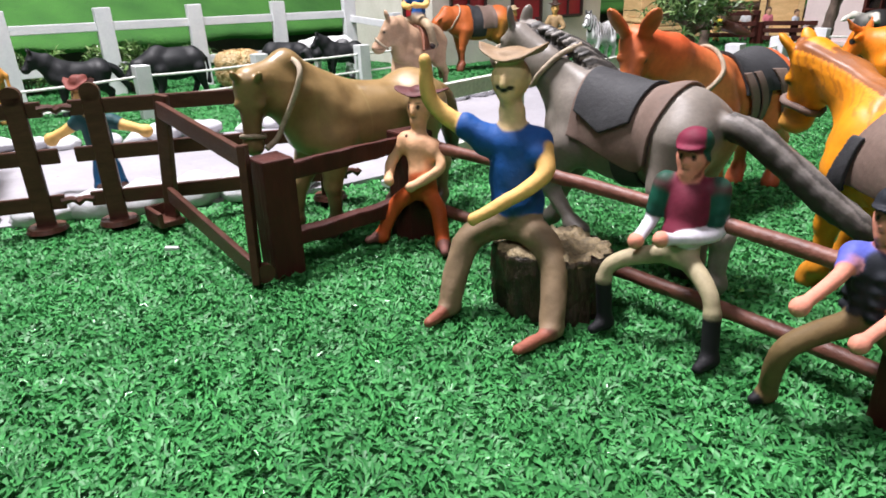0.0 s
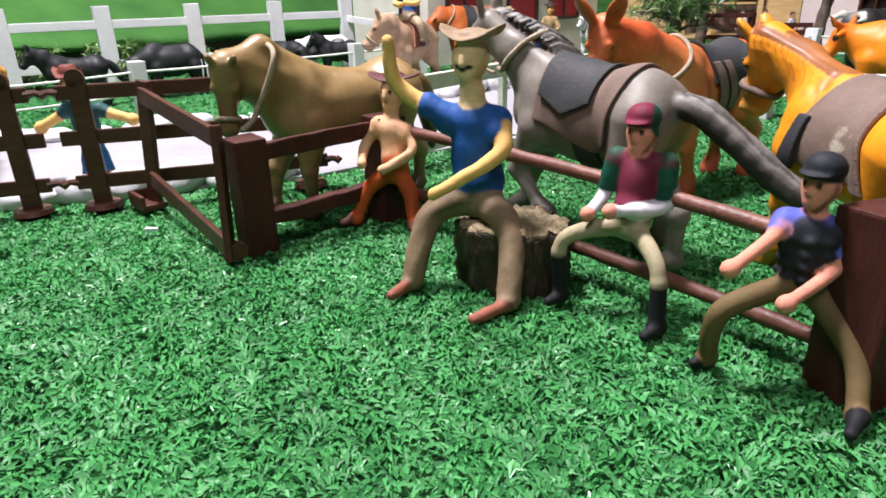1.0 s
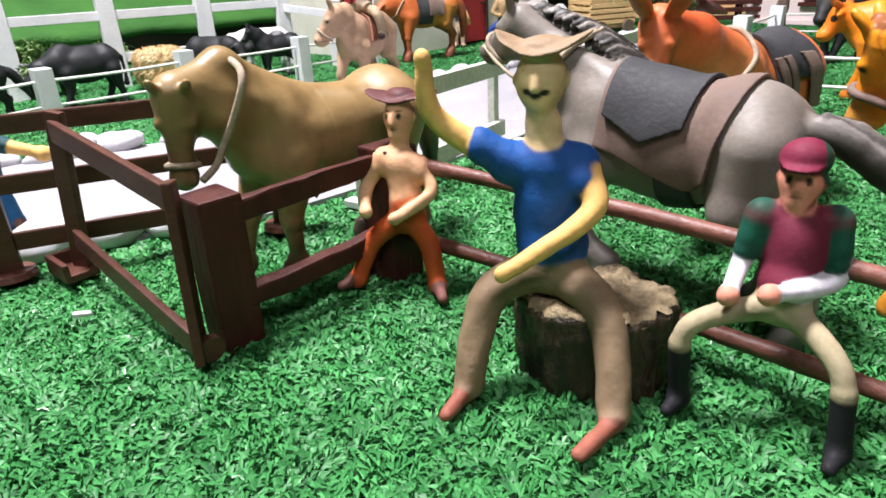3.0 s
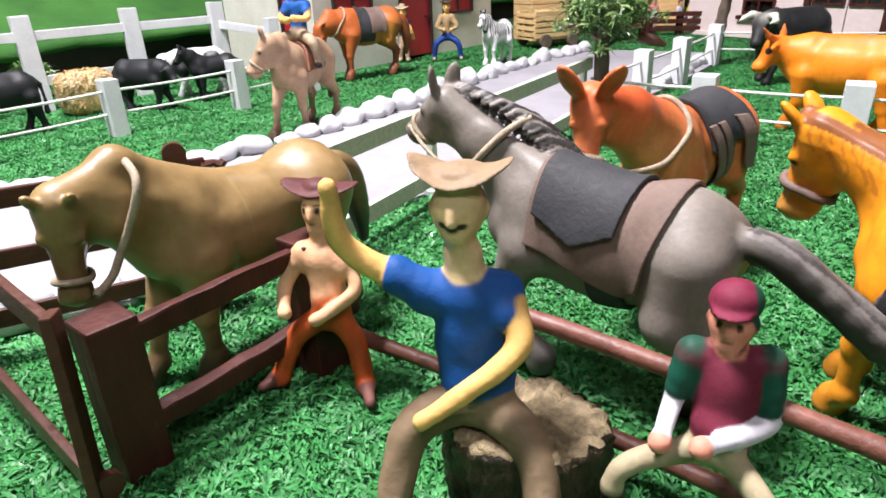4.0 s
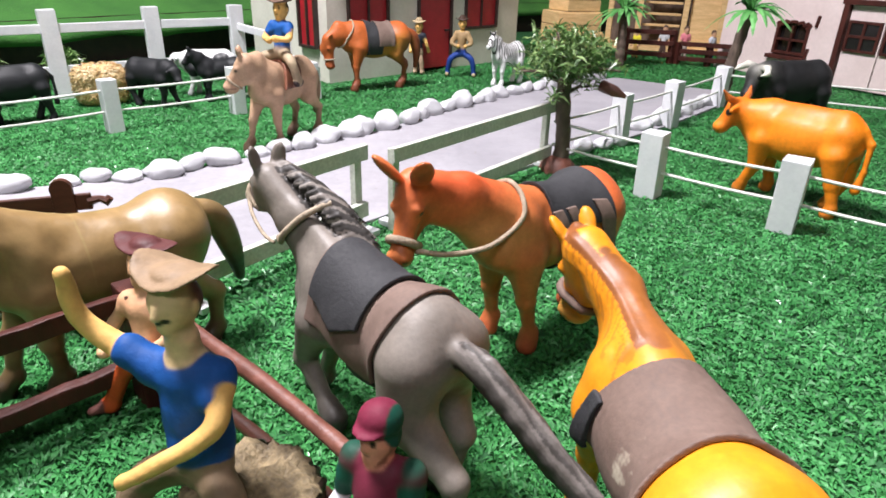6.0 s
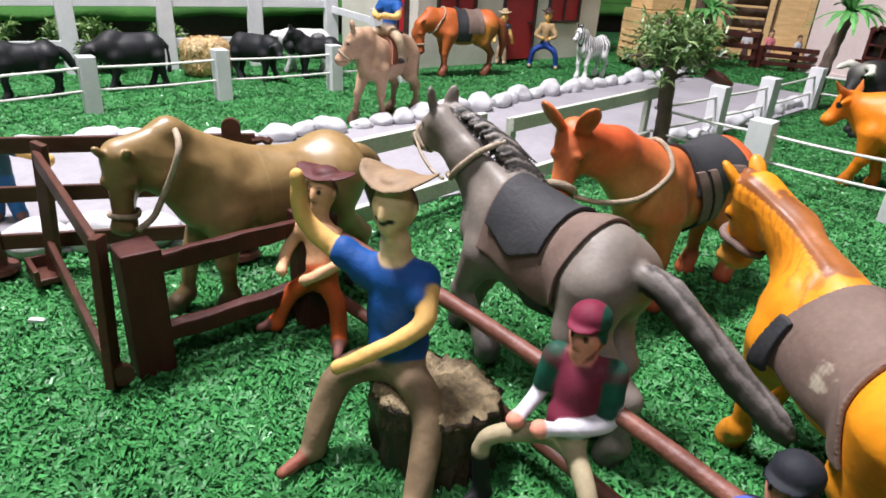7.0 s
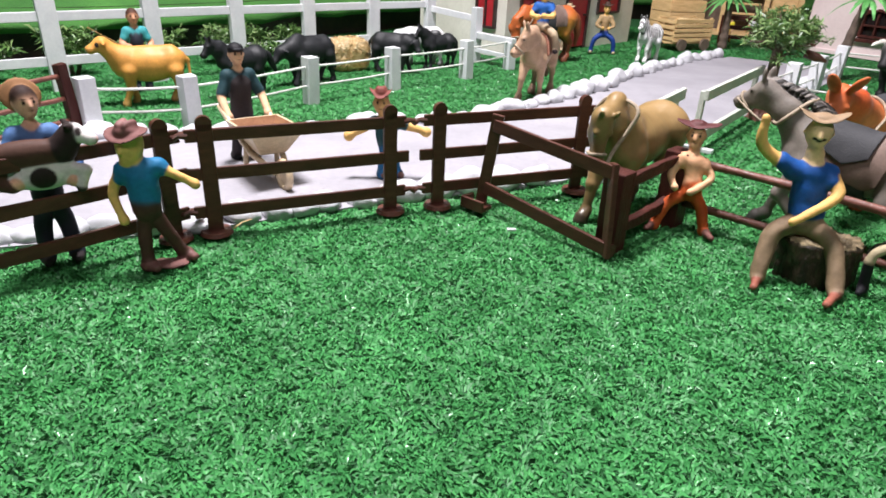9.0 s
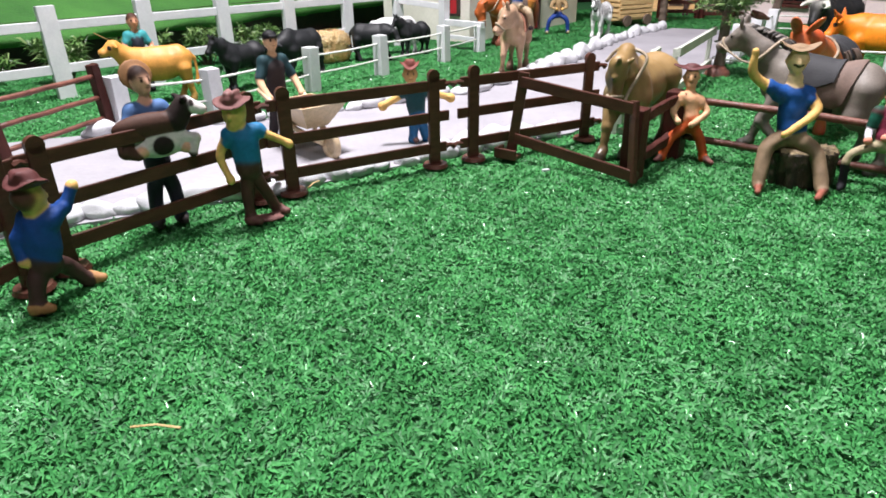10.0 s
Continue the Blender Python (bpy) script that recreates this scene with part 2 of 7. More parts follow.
def tube(points, radius, sides=8, wobble=0.0, closed=False):
    """A round rod or cord through points; radius may be a list."""
    bm = bmesh.new()
    pts = [Vector(p) for p in points]
    n = len(pts)
    rad = radius if isinstance(radius, (list, tuple)) else [radius] * n
    rings = []
    side = None
    for i, p in enumerate(pts):
        d = (pts[(i + 1) % n if closed else min(i + 1, n - 1)] - pts[i - 1 if (closed or i) else 0]).normalized()
        if side is None:
            side = d.cross(Vector((0.3, 0.2, 1))).normalized()
        side = (side - d * side.dot(d)).normalized()
        other = d.cross(side)
        ring = []
        for k in range(sides):
            a = 2 * math.pi * k / sides
            r = rad[i] * (1 + random.uniform(-wobble, wobble))
            ring.append(bm.verts.new(p + (side * math.cos(a) + other * math.sin(a)) * r))
        rings.append(ring)
    for i in range(n if closed else n - 1):
        r0, r1 = rings[i], rings[(i + 1) % n]
        for k in range(sides):
            bm.faces.new((r0[k], r0[(k + 1) % sides], r1[(k + 1) % sides], r1[k]))
    if not closed:
        bm.faces.new(rings[0][::-1])
        bm.faces.new(rings[-1])
    return bm


def spline(points, steps=6):
    """Smooth points through the given ones."""
    p = [Vector(q) for q in points]
    out = []
    for i in range(len(p) - 1):
        a, b, c, d = p[max(i - 1, 0)], p[i], p[i + 1], p[min(i + 2, len(p) - 1)]
        for s in range(steps):
            t = s / steps
            out.append(0.5 * (2 * b + (c - a) * t + (2 * a - 5 * b + 4 * c - d) * t * t + (3 * b - a - 3 * c + d) * t ** 3))
    return out + [p[-1]]


def holed_wall(L, H, th, holes):
    """One wall from x 0 to L, y 0 to th, with rectangular openings (x0, x1, z0, z1)."""
    xs = sorted({0.0, L, *(h[0] for h in holes), *(h[1] for h in holes)})
    zs = sorted({0.0, H, *(h[2] for h in holes), *(h[3] for h in holes)})
    solid = {(i, k): not any(h[0] <= (xs[i] + xs[i + 1]) / 2 <= h[1] and h[2] <= (zs[k] + zs[k + 1]) / 2 <= h[3] for h in holes) for i in range(len(xs) - 1) for k in range(len(zs) - 1)}
    bm = bmesh.new()
    made = {}

    def at(i, k, y):
        if (i, k, y) not in made:
            made[i, k, y] = bm.verts.new((xs[i], y, zs[k] - 0.002))
        return made[i, k, y]

    for (i, k), s in solid.items():
        if not s:
            continue
        c = [(i, k), (i + 1, k), (i + 1, k + 1), (i, k + 1)]
        bm.faces.new([at(*p, 0) for p in c])
        bm.faces.new([at(*p, th) for p in c][::-1])
        for n, (di, dk) in enumerate(((0, -1), (1, 0), (0, 1), (-1, 0))):
            if not solid.get((i + di, k + dk)):
                p, r = c[n], c[(n + 1) % 4]
                bm.faces.new([at(*r, 0), at(*p, 0), at(*p, th), at(*r, th)])
    return bm


# ---- modelled figures: soft unions of limbs and bodies ----
def v3(*p):
    return np.array(p, float)


class Sculpt:
    def __init__(self, voxel=0.0009, soft=0.002):
        self.voxel, self.soft, self.parts, self.daubs = voxel, soft, [], []

    def bone(self, a, b, ra, rb, col, k=0.004, soft=None):
        """A tapering limb from a to b."""
        self.parts.append(("bone", np.array(a, float), np.array(b, float), ra, rb, col, k))

    def chain(self, points, radii, col, k=0.003, link=None):
        for i in range(len(points) - 1):
            self.bone(points[i], points[i + 1], radii[i], radii[i + 1], col, k if i == 0 or link is None else link)

    def ball(self, c, r, col, k=0.004, turn=(0, 0, 0)):
        """An ellipsoid with half axes r."""
        rot = np.array(Euler([radians(v) for v in turn]).to_matrix())
        self.parts.append(("ball", np.array(c, float), np.array(r, float), rot, None, col, k))

    def oval(self, c, x, y, r, col, k=0.003):
        """An ellipsoid with half axes r along x, y and their normal."""
        x = np.array(x, float) / np.linalg.norm(x)
        z = np.cross(x, np.array(y, float))
        z /= np.linalg.norm(z)
        self.parts.append(("ball", np.array(c, float), np.array(r, float), np.stack([x, np.cross(z, x), z], axis=1), None, col, k))

    def brim(self, c, r, curl, col, fd, k=0.0012, tilt=0.0):
        """A thin hat brim with half axes r, its sides curled up; fd is the way it faces."""
        x = v3(*fd) * (1, 1, 0)
        x /= np.linalg.norm(x)
        side = np.cross(v3(0, 0, 1), x)
        x = x * math.cos(radians(tilt)) + v3(0, 0, math.sin(radians(tilt)))
        rot = np.stack([x, side, np.cross(x, side)], axis=1)
        self.parts.append(("brim", np.array(c, float), np.array(r, float), rot, curl, col, k))

    def daub(self, c, r, col, edge=0.3):
        """Paint only: an ellipsoid patch of colour."""
        self.daubs.append((np.array(c, float), np.array(r, float) if np.ndim(r) else np.array((r, r, r), float), col, edge))

    @staticmethod
    def one(p, pts):
        kind, a, b, c, d, _, _ = p
        if kind == "bone":
            ab = b - a
            t = np.clip(((pts - a) @ ab) / max(ab @ ab, 1e-12), 0, 1)
            return np.linalg.norm(pts - a - t[..., None] * ab, axis=-1) - (c + (d - c) * t)
        q = (pts - a) @ c
        if kind == "brim":
            q = q.copy()
            q[..., 2] -= d * (q[..., 1] / b[1]) ** 2 - 0.25 * d * (q[..., 0] / b[0]) ** 2
        k0 = np.linalg.norm(q / b, axis=-1)
        k1 = np.linalg.norm(q / (b * b), axis=-1)
        return np.where(k1 > 1e-9, k0 * (k0 - 1) / np.maximum(k1, 1e-9), -b.min())

    @staticmethod
    def melt(a, b, k):
        h = np.clip(k - np.abs(a - b), 0, None) / k
        return np.minimum(a, b) - h * h * k * 0.25

    def reach(self, p):
        if p[0] == "bone":
            r = max(p[3], p[4])
            return np.minimum(p[1], p[2]) - r, np.maximum(p[1], p[2]) + r
        e = np.sqrt(((p[3] * p[2]) ** 2).sum(axis=1))
        if p[0] == "brim":
            e = e + v3(0, 0, abs(p[4]) * 1.3)
        return p[1] - e, p[1] + e

    def distance(self, pts):
        f = np.full(pts.shape[:-1], 0.05)
        for p in self.parts:
            f = self.melt(f, self.one(p, pts), p[6])
        return f

    def grid(self, v, window=None):
        lo = np.min([self.reach(p)[0] for p in self.parts], axis=0) - 4 * v
        hi = np.max([self.reach(p)[1] for p in self.parts], axis=0) + 4 * v
        if window is not None:
            lo, hi = np.maximum(lo, window[0]), np.minimum(hi, window[1])
        n = np.ceil((hi - lo) / v).astype(int) + 1
        f = np.full(n, 0.05)
        axes = [lo[i] + v * np.arange(n[i]) for i in range(3)]
        for p in self.parts:
            a, b = self.reach(p)
            i0 = np.maximum(((a - p[6] - 3 * v - lo) / v).astype(int), 0)
            i1 = np.minimum(((b + p[6] + 3 * v - lo) / v).astype(int) + 2, n)
            if np.any(i1 <= i0):
                continue
            s = tuple(slice(i0[i], i1[i]) for i in range(3))
            pts = np.stack(np.meshgrid(*(axes[i][s[i]] for i in range(3)), indexing="ij"), axis=-1)
            f[s] = self.melt(f[s], self.one(p, pts), p[6])
        return f, lo, axes

    @staticmethod
    def skin(f, lo, v):
        """Surface net of the zero level."""
        ins = f < 0
        n = np.array(f.shape)
        corners = [(i, j, k) for i in (0, 1) for j in (0, 1) for k in (0, 1)]
        cnt = sum(ins[i:n[0] - 1 + i, j:n[1] - 1 + j, k:n[2] - 1 + k].astype(np.int8) for i, j, k in corners)
        act = np.argwhere((cnt > 0) & (cnt < 8))
        ids = np.full(n - 1, -1, dtype=np.int64)
        ids[tuple(act.T)] = np.arange(len(act))
        vals = [f[tuple((act + c).T)] for c in corners]
        acc, num = np.zeros((len(act), 3)), np.zeros(len(act))
        for x in range(8):
            for y in range(x + 1, 8):
                d = np.array(corners[y]) - np.array(corners[x])
                if np.abs(d).sum() != 1:
                    continue
                a, b = vals[x], vals[y]
                hit = (a < 0) != (b < 0)
                t = np.where(hit, a / np.where(hit, a - b, 1), 0)
                acc += np.where(hit[:, None], np.array(corners[x]) + t[:, None] * d, 0)
                num += hit
        verts = lo + v * (act + acc / num[:, None])
        faces = []
        for ax in range(3):
            u, w = (ax + 1) % 3, (ax + 2) % 3
            s0 = [slice(None)] * 3
            s1 = [slice(None)] * 3
            s0[ax], s1[ax] = slice(0, -1), slice(1, None)
            e = np.argwhere(ins[tuple(s0)] != ins[tuple(s1)])
            e = e[(e[:, u] > 0) & (e[:, w] > 0) & (e[:, u] < n[u] - 1) & (e[:, w] < n[w] - 1)]
            flip = ~ins[tuple(e.T)]
            q = []
            for du, dw in ((-1, -1), (0, -1), (0, 0), (-1, 0)):
                c = e.copy()
                c[:, u] += du
                c[:, w] += dw
                q.append(ids[tuple(c.T)])
            q = np.stack(q, axis=1)
            q[flip] = q[flip][:, ::-1]
            faces.append(q)
        return verts, np.concatenate(faces)

    def paint(self, verts):
        d = np.stack([self.one(p, verts) for p in self.parts], axis=1)
        d -= d.min(axis=1, keepdims=True)
        w = np.exp(-d / self.soft)
        w /= w.sum(axis=1, keepdims=True)
        cols = np.array([p[5] for p in self.parts])
        thin = np.array([p[6] < 0.001 for p in self.parts])
        if thin.any() and not thin.all():
            w = np.where(thin, 0, w) + 1e-12
            w /= w.sum(axis=1, keepdims=True)
            near = np.argmin(np.where(thin, d, 1), axis=1)
            a = np.clip(1.5 - d[np.arange(len(d)), near] / 0.0005, 0, 1)[:, None]
            col = (w @ cols) * (1 - a) + cols[near] * a
        else:
            col = w @ cols
        for c, r, paint, edge in self.daubs:
            q = np.linalg.norm((verts - c) / r, axis=1)
            a = np.clip((1 + edge - q) / (2 * edge), 0, 1)[:, None]
            col = col * (1 - a) + np.array(paint) * a
        return col

    def build(self, name, mat, m=None):
        f, lo, _ = self.grid(self.voxel)
        verts, faces = self.skin(f, lo, self.voxel)
        col = self.paint(verts)
        for _ in range(4 if mat is CLAY else 2):
            verts = self.ease(verts, faces)
        if mat is CLAY:
            verts = verts + 0.00030 * np.stack([np.sin(310 * verts[:, (i + 1) % 3] + 2.1 * np.sin(170 * verts[:, (i + 2) % 3] + i)) * np.sin(260 * verts[:, (i + 2) % 3] + 1.7 * np.sin(210 * verts[:, i])) for i in range(3)], axis=1)
        return plot(name, verts, faces, mat, col, m)

    @staticmethod
    def ease(verts, faces):
        """Each point drawn a little towards its neighbours."""
        total, count = np.zeros_like(verts), np.zeros(len(verts))
        for a, b in ((0, 1), (1, 2), (2, 3), (3, 0)):
            for i, j in ((a, b), (b, a)):
                for ax in range(3):
                    total[:, ax] += np.bincount(faces[:, i], verts[faces[:, j], ax], len(verts))
                count += np.bincount(faces[:, i], minlength=len(verts))
        return verts * 0.5 + total / np.maximum(count, 1)[:, None] * 0.5

    def shell(self, name, mat, inner, outer, keep, m=None, parent=None):
        """A cloth laid on the figure: between two distances from it, where keep(points) is below zero."""
        v = self.voxel * 0.62
        f, lo, axes = self.grid(v, (v3(-0.050, -0.036, 0.038), v3(0.050, 0.036, 0.118)))
        pts = np.stack(np.meshgrid(*axes, indexing="ij"), axis=-1)
        mid, half = (inner + outer) / 2, (outer - inner) / 2
        g = np.maximum(np.abs(f - mid) - half, keep(pts))
        verts, faces = self.skin(g, lo, v)
        return plot(name, verts, faces, mat, None, m, parent)

    def snap(self, points, off=0.001):
        """Points drawn on to the surface."""
        p = np.array(points, float)
        for _ in range(12):
            d = self.distance(p)
            g = np.stack([self.distance(p + np.eye(3)[i] * 1e-4) - d for i in range(3)], axis=-1)
            g /= np.maximum(np.linalg.norm(g, axis=-1, keepdims=True), 1e-9)
            p = p - g * (d - off)[..., None] * 0.8
        return [tuple(q) for q in p]


def plot(name, verts, faces, mat, col=None, m=None, parent=None):
    me = bpy.data.meshes.new(name)
    me.vertices.add(len(verts))
    me.vertices.foreach_set("co", np.ascontiguousarray(verts, dtype=np.float32).ravel())
    me.loops.add(faces.size)
    me.loops.foreach_set("vertex_index", faces.astype(np.int32).ravel())
    me.polygons.add(len(faces))
    me.polygons.foreach_set("loop_start", np.arange(0, faces.size, faces.shape[1], dtype=np.int32))
    me.polygons.foreach_set("loop_total", np.full(len(faces), faces.shape[1], dtype=np.int32))
    me.update(calc_edges=True)
    me.validate()
    me.polygons.foreach_set("use_smooth", np.ones(len(me.polygons), dtype=bool))
    if col is not None:
        at = me.color_attributes.new("paint", "FLOAT_COLOR", "POINT")
        at.data.foreach_set("color", np.concatenate([col, np.ones((len(col), 1))], axis=1).astype(np.float32).ravel())
    me.materials.append(mat)
    ob = new(name, me)
    if m is not None:
        ob.matrix_world = m
    if parent:
        ob.parent = parent
    return ob

# ---- the ground, the road and the room ----
ROAD_NEAR = [(-1.5, 0.0), (-0.72, 0.262), (-0.586, 0.320), (-0.42, 0.366), (-0.27, 0.436), (-0.10, 0.500), (-0.04, 0.55), (0.06, 0.635), (0.25, 0.825), (0.36, 0.915), (0.46, 1.005), (0.60, 1.15), (0.66, 1.28)]
ROAD_FAR = [(-1.6, 0.40), (-0.72, 0.595), (-0.52, 0.635), (-0.40, 0.655), (-0.26, 0.712), (-0.156, 0.75), (-0.08, 0.825), (0.057, 0.955), (0.146, 1.08), (0.246, 1.19), (0.37, 1.32), (0.50, 1.40)]
ROAD = ROAD_NEAR + ROAD_FAR[::-1]


def on_road(x, y):
    ins = np.zeros(np.shape(x), bool)
    for (x0, y0), (x1, y1) in zip(ROAD, ROAD[1:] + ROAD[:1]):
        ins ^= ((y0 > y) != (y1 > y)) & (x < (x1 - x0) * (y - y0) / ((y1 - y0) or 1e-9) + x0)
    return ins


def ground_sheet():
    n = 90
    verts = [(-2.4 + 5.0 * i / n, -1.4 + 4.2 * j / n, -0.0035 + 0.0004 * noise.noise((i * 0.6, j * 0.6, 0))) for j in range(n + 1) for i in range(n + 1)]
    faces = [(j * (n + 1) + i, j * (n + 1) + i + 1, (j + 1) * (n + 1) + i + 1, (j + 1) * (n + 1) + i) for j in range(n) for i in range(n)]
    ob = mesh_object("ground", verts, faces, TURF_BASE)
    return tagged(ob, "dark green backing of the artificial turf", "ground", kind="structure")


def road_slab():
    bm = bmesh.new()
    top = [bm.verts.new((x, y, 0.0008)) for x, y in ROAD]
    low = [bm.verts.new((x, y, -0.003)) for x, y in ROAD]
    bm.faces.new(top)
    for i in range(len(ROAD)):
        j = (i + 1) % len(ROAD)
        bm.faces.new((top[i], low[i], low[j], top[j]))
    bmesh.ops.triangulate(bm, faces=[f for f in bm.faces if len(f.verts) > 4])
    return tagged(part("road", bm, ROAD_MAT), "white gypsum road with fine grit between the lawns", "road", kind="structure")


def turf(name, x0, x1, y0, y1, per_cm2, length, width, height, rng, outside=None, fold=False):
    """Short curled plastic blades over a stretch of the ground."""
    n = int((x1 - x0) * (y1 - y0) * 1e4 * per_cm2)
    x, y = rng.uniform(x0, x1, n), rng.uniform(y0, y1, n)
    keep = ~on_road(x, y)
    if outside is not None:
        keep &= ~((x > outside[0]) & (x < outside[1]) & (y > outside[2]) & (y < outside[3]))
    clump = np.sin(x * 260 + 3 * np.sin(y * 170)) * np.sin(y * 240 + 2 * np.sin(x * 210))
    keep &= rng.uniform(size=n) < 0.78 + 0.3 * clump
    x, y = x[keep], y[keep]
    n = len(x)
    a = rng.normal(0, 0.75, n) + 2.6 * np.sin(x * 95 + 1.3 + 2 * np.sin(y * 60)) + 2.2 * np.sin(y * 110 + 1.6 * np.sin(x * 75))
    ln = length * rng.uniform(0.6, 1.25, n)
    wd = width * rng.uniform(0.6, 1.2, n)
    tuft = np.sin(x * 610 + 2.1 * np.sin(y * 430)) * np.sin(y * 560 + 1.7 * np.sin(x * 390)) + 0.6 * np.sin(x * 270 + y * 190 + 2 * np.sin(y * 130))
    up = height * rng.uniform(0.35, 1.1, n) * (1 + 0.38 * tuft)
    dx, dy = np.cos(a), np.sin(a)
    tw = rng.uniform(-0.9, 0.9, n)
    base = np.stack([x, y, np.full(n, -0.0035)], 1)
    out = np.stack([dx, dy, np.zeros(n)], 1)
    side = np.stack([-dy * np.cos(tw), dx * np.cos(tw), np.sin(tw)], 1)
    side2 = np.stack([-dy * np.cos(tw * 1.8), dx * np.cos(tw * 1.8), np.sin(tw * 1.8)], 1)
    mid = base + out * (ln * 0.35)[:, None] + np.stack([np.zeros(n), np.zeros(n), up], 1)
    tip = base + out * ln[:, None] + np.stack([np.zeros(n), np.zeros(n), up * rng.uniform(0.30, 1.0, n)], 1)
    left, right = mid + side * (wd * 0.5)[:, None], mid - side * (wd * 0.5)[:, None]
    if fold:
        keel = mid + np.stack([np.zeros(n), np.zeros(n), -wd * rng.uniform(0.1, 0.35, n)], 1)
        v = np.stack([base, left, tip, right, keel], 1).reshape(-1, 3)
        f = (np.arange(n)[:, None, None] * 5 + np.array([[[0, 1, 2, 4], [0, 4, 2, 3]]])).reshape(-1, 4)
    else:
        v = np.stack([base, left, tip + side2 * (wd * 0.15)[:, None], right], 1).reshape(-1, 3)
        f = np.arange(n)[:, None] * 4 + np.array([[0, 1, 2, 3]])
    ob = plot(name, v, f, TURF)
    return tagged(ob, "short curled shiny green artificial grass blades", "artificial grass", kind="stuff")


def edge_terrace():
    """The raised green cloth bank behind the far paddock, with a dark gap below its lip."""
    line = [(-1.9, 0.55), (-0.95, 1.02), (-0.70, 1.20), (-0.50, 1.44), (-0.33, 1.62), (0.0, 1.98), (0.6, 2.25), (1.6, 2.4)]
    pts = [Vector((x, y, 0)) for x, y in line]
    pts = spline(pts, 8)
    prof = [(0.05, 0.046), (0.012, 0.048), (0.0, 0.056), (0.004, 0.066), (0.03, 0.076), (0.10, 0.098), (0.22, 0.175), (0.36, 0.33), (0.5, 0.52), (0.6, 0.75)]
    verts, faces = [], []
    for i, p in enumerate(pts):
        d = (pts[min(i + 1, len(pts) - 1)] - pts[max(i - 1, 0)]).normalized()
        nrm = Vector((-d.y, d.x, 0))
        for k, (s, z) in enumerate(prof):
            w = 0.012 * noise.noise((i * 0.35, k * 0.5, 2.0)) + 0.004 * noise.noise((i * 1.3, k, 5.0))
            verts.append(p + nrm * (s + w) + Vector((0, 0, z + 0.6 * w)))
    m = len(prof)
    for i in range(len(pts) - 1):
        for k in range(m - 1):
            faces.append((i * m + k, (i + 1) * m + k, (i + 1) * m + k + 1, i * m + k + 1))
    ob = mesh_object("backdrop_bank", verts, faces, FELT)
    tagged(ob, "green felt bank rising behind the paddock fence", "backdrop", kind="structure")
    # Dark upright sheet, added to stand in for the shade in the gap.
    verts = []
    for p, q in zip(pts, pts[1:] + [pts[-1] + (pts[-1] - pts[-2])]):
        d = (q - p).normalized()
        nrm = Vector((-d.y, d.x, 0))
        verts += [p + nrm * 0.055 + Vector((0, 0, -0.003)), p + nrm * 0.055 + Vector((0, 0, 0.085))]
    faces = [(2 * i, 2 * i + 2, 2 * i + 3, 2 * i + 1) for i in range(len(pts) - 1)]
    tagged(mesh_object("gap_shade_sheet", verts, faces, DARK_TRIM), "dark sheet standing in for the shade under the bank's lip", "trim", kind="structure")


# Unseen shell added round the display to close it and control bounced light.
def room():
    t = 0.06
    x0, x1, y0, y1, z0, z1 = -2.4, 2.6, -1.4, 2.8, -0.004, 1.72
    for name, size, at in (("wall_north", (x1 - x0, t, z1 - z0), ((x0 + x1) / 2, y1 + t / 2, (z0 + z1) / 2)),
                           ("wall_south", (x1 - x0, t, z1 - z0), ((x0 + x1) / 2, y0 - t / 2, (z0 + z1) / 2)),
                           ("wall_west", (t, y1 - y0 + 2 * t, z1 - z0), (x0 - t / 2, (y0 + y1) / 2, (z0 + z1) / 2)),
                           ("wall_east", (t, y1 - y0 + 2 * t, z1 - z0), (x1 + t / 2, (y0 + y1) / 2, (z0 + z1) / 2)),
                           ("ceiling", (x1 - x0 + 2 * t, y1 - y0 + 2 * t, t), ((x0 + x1) / 2, (y0 + y1) / 2, z1 + t / 2))):
        tagged(part(name, box(size, pose(*at)), ROOM_WALL), "plain dark plaster of the unseen room, limiting bounced light", "wall" if "wall" in name else "ceiling", kind="structure")


ground_sheet()
road_slab()
edge_terrace()
room()


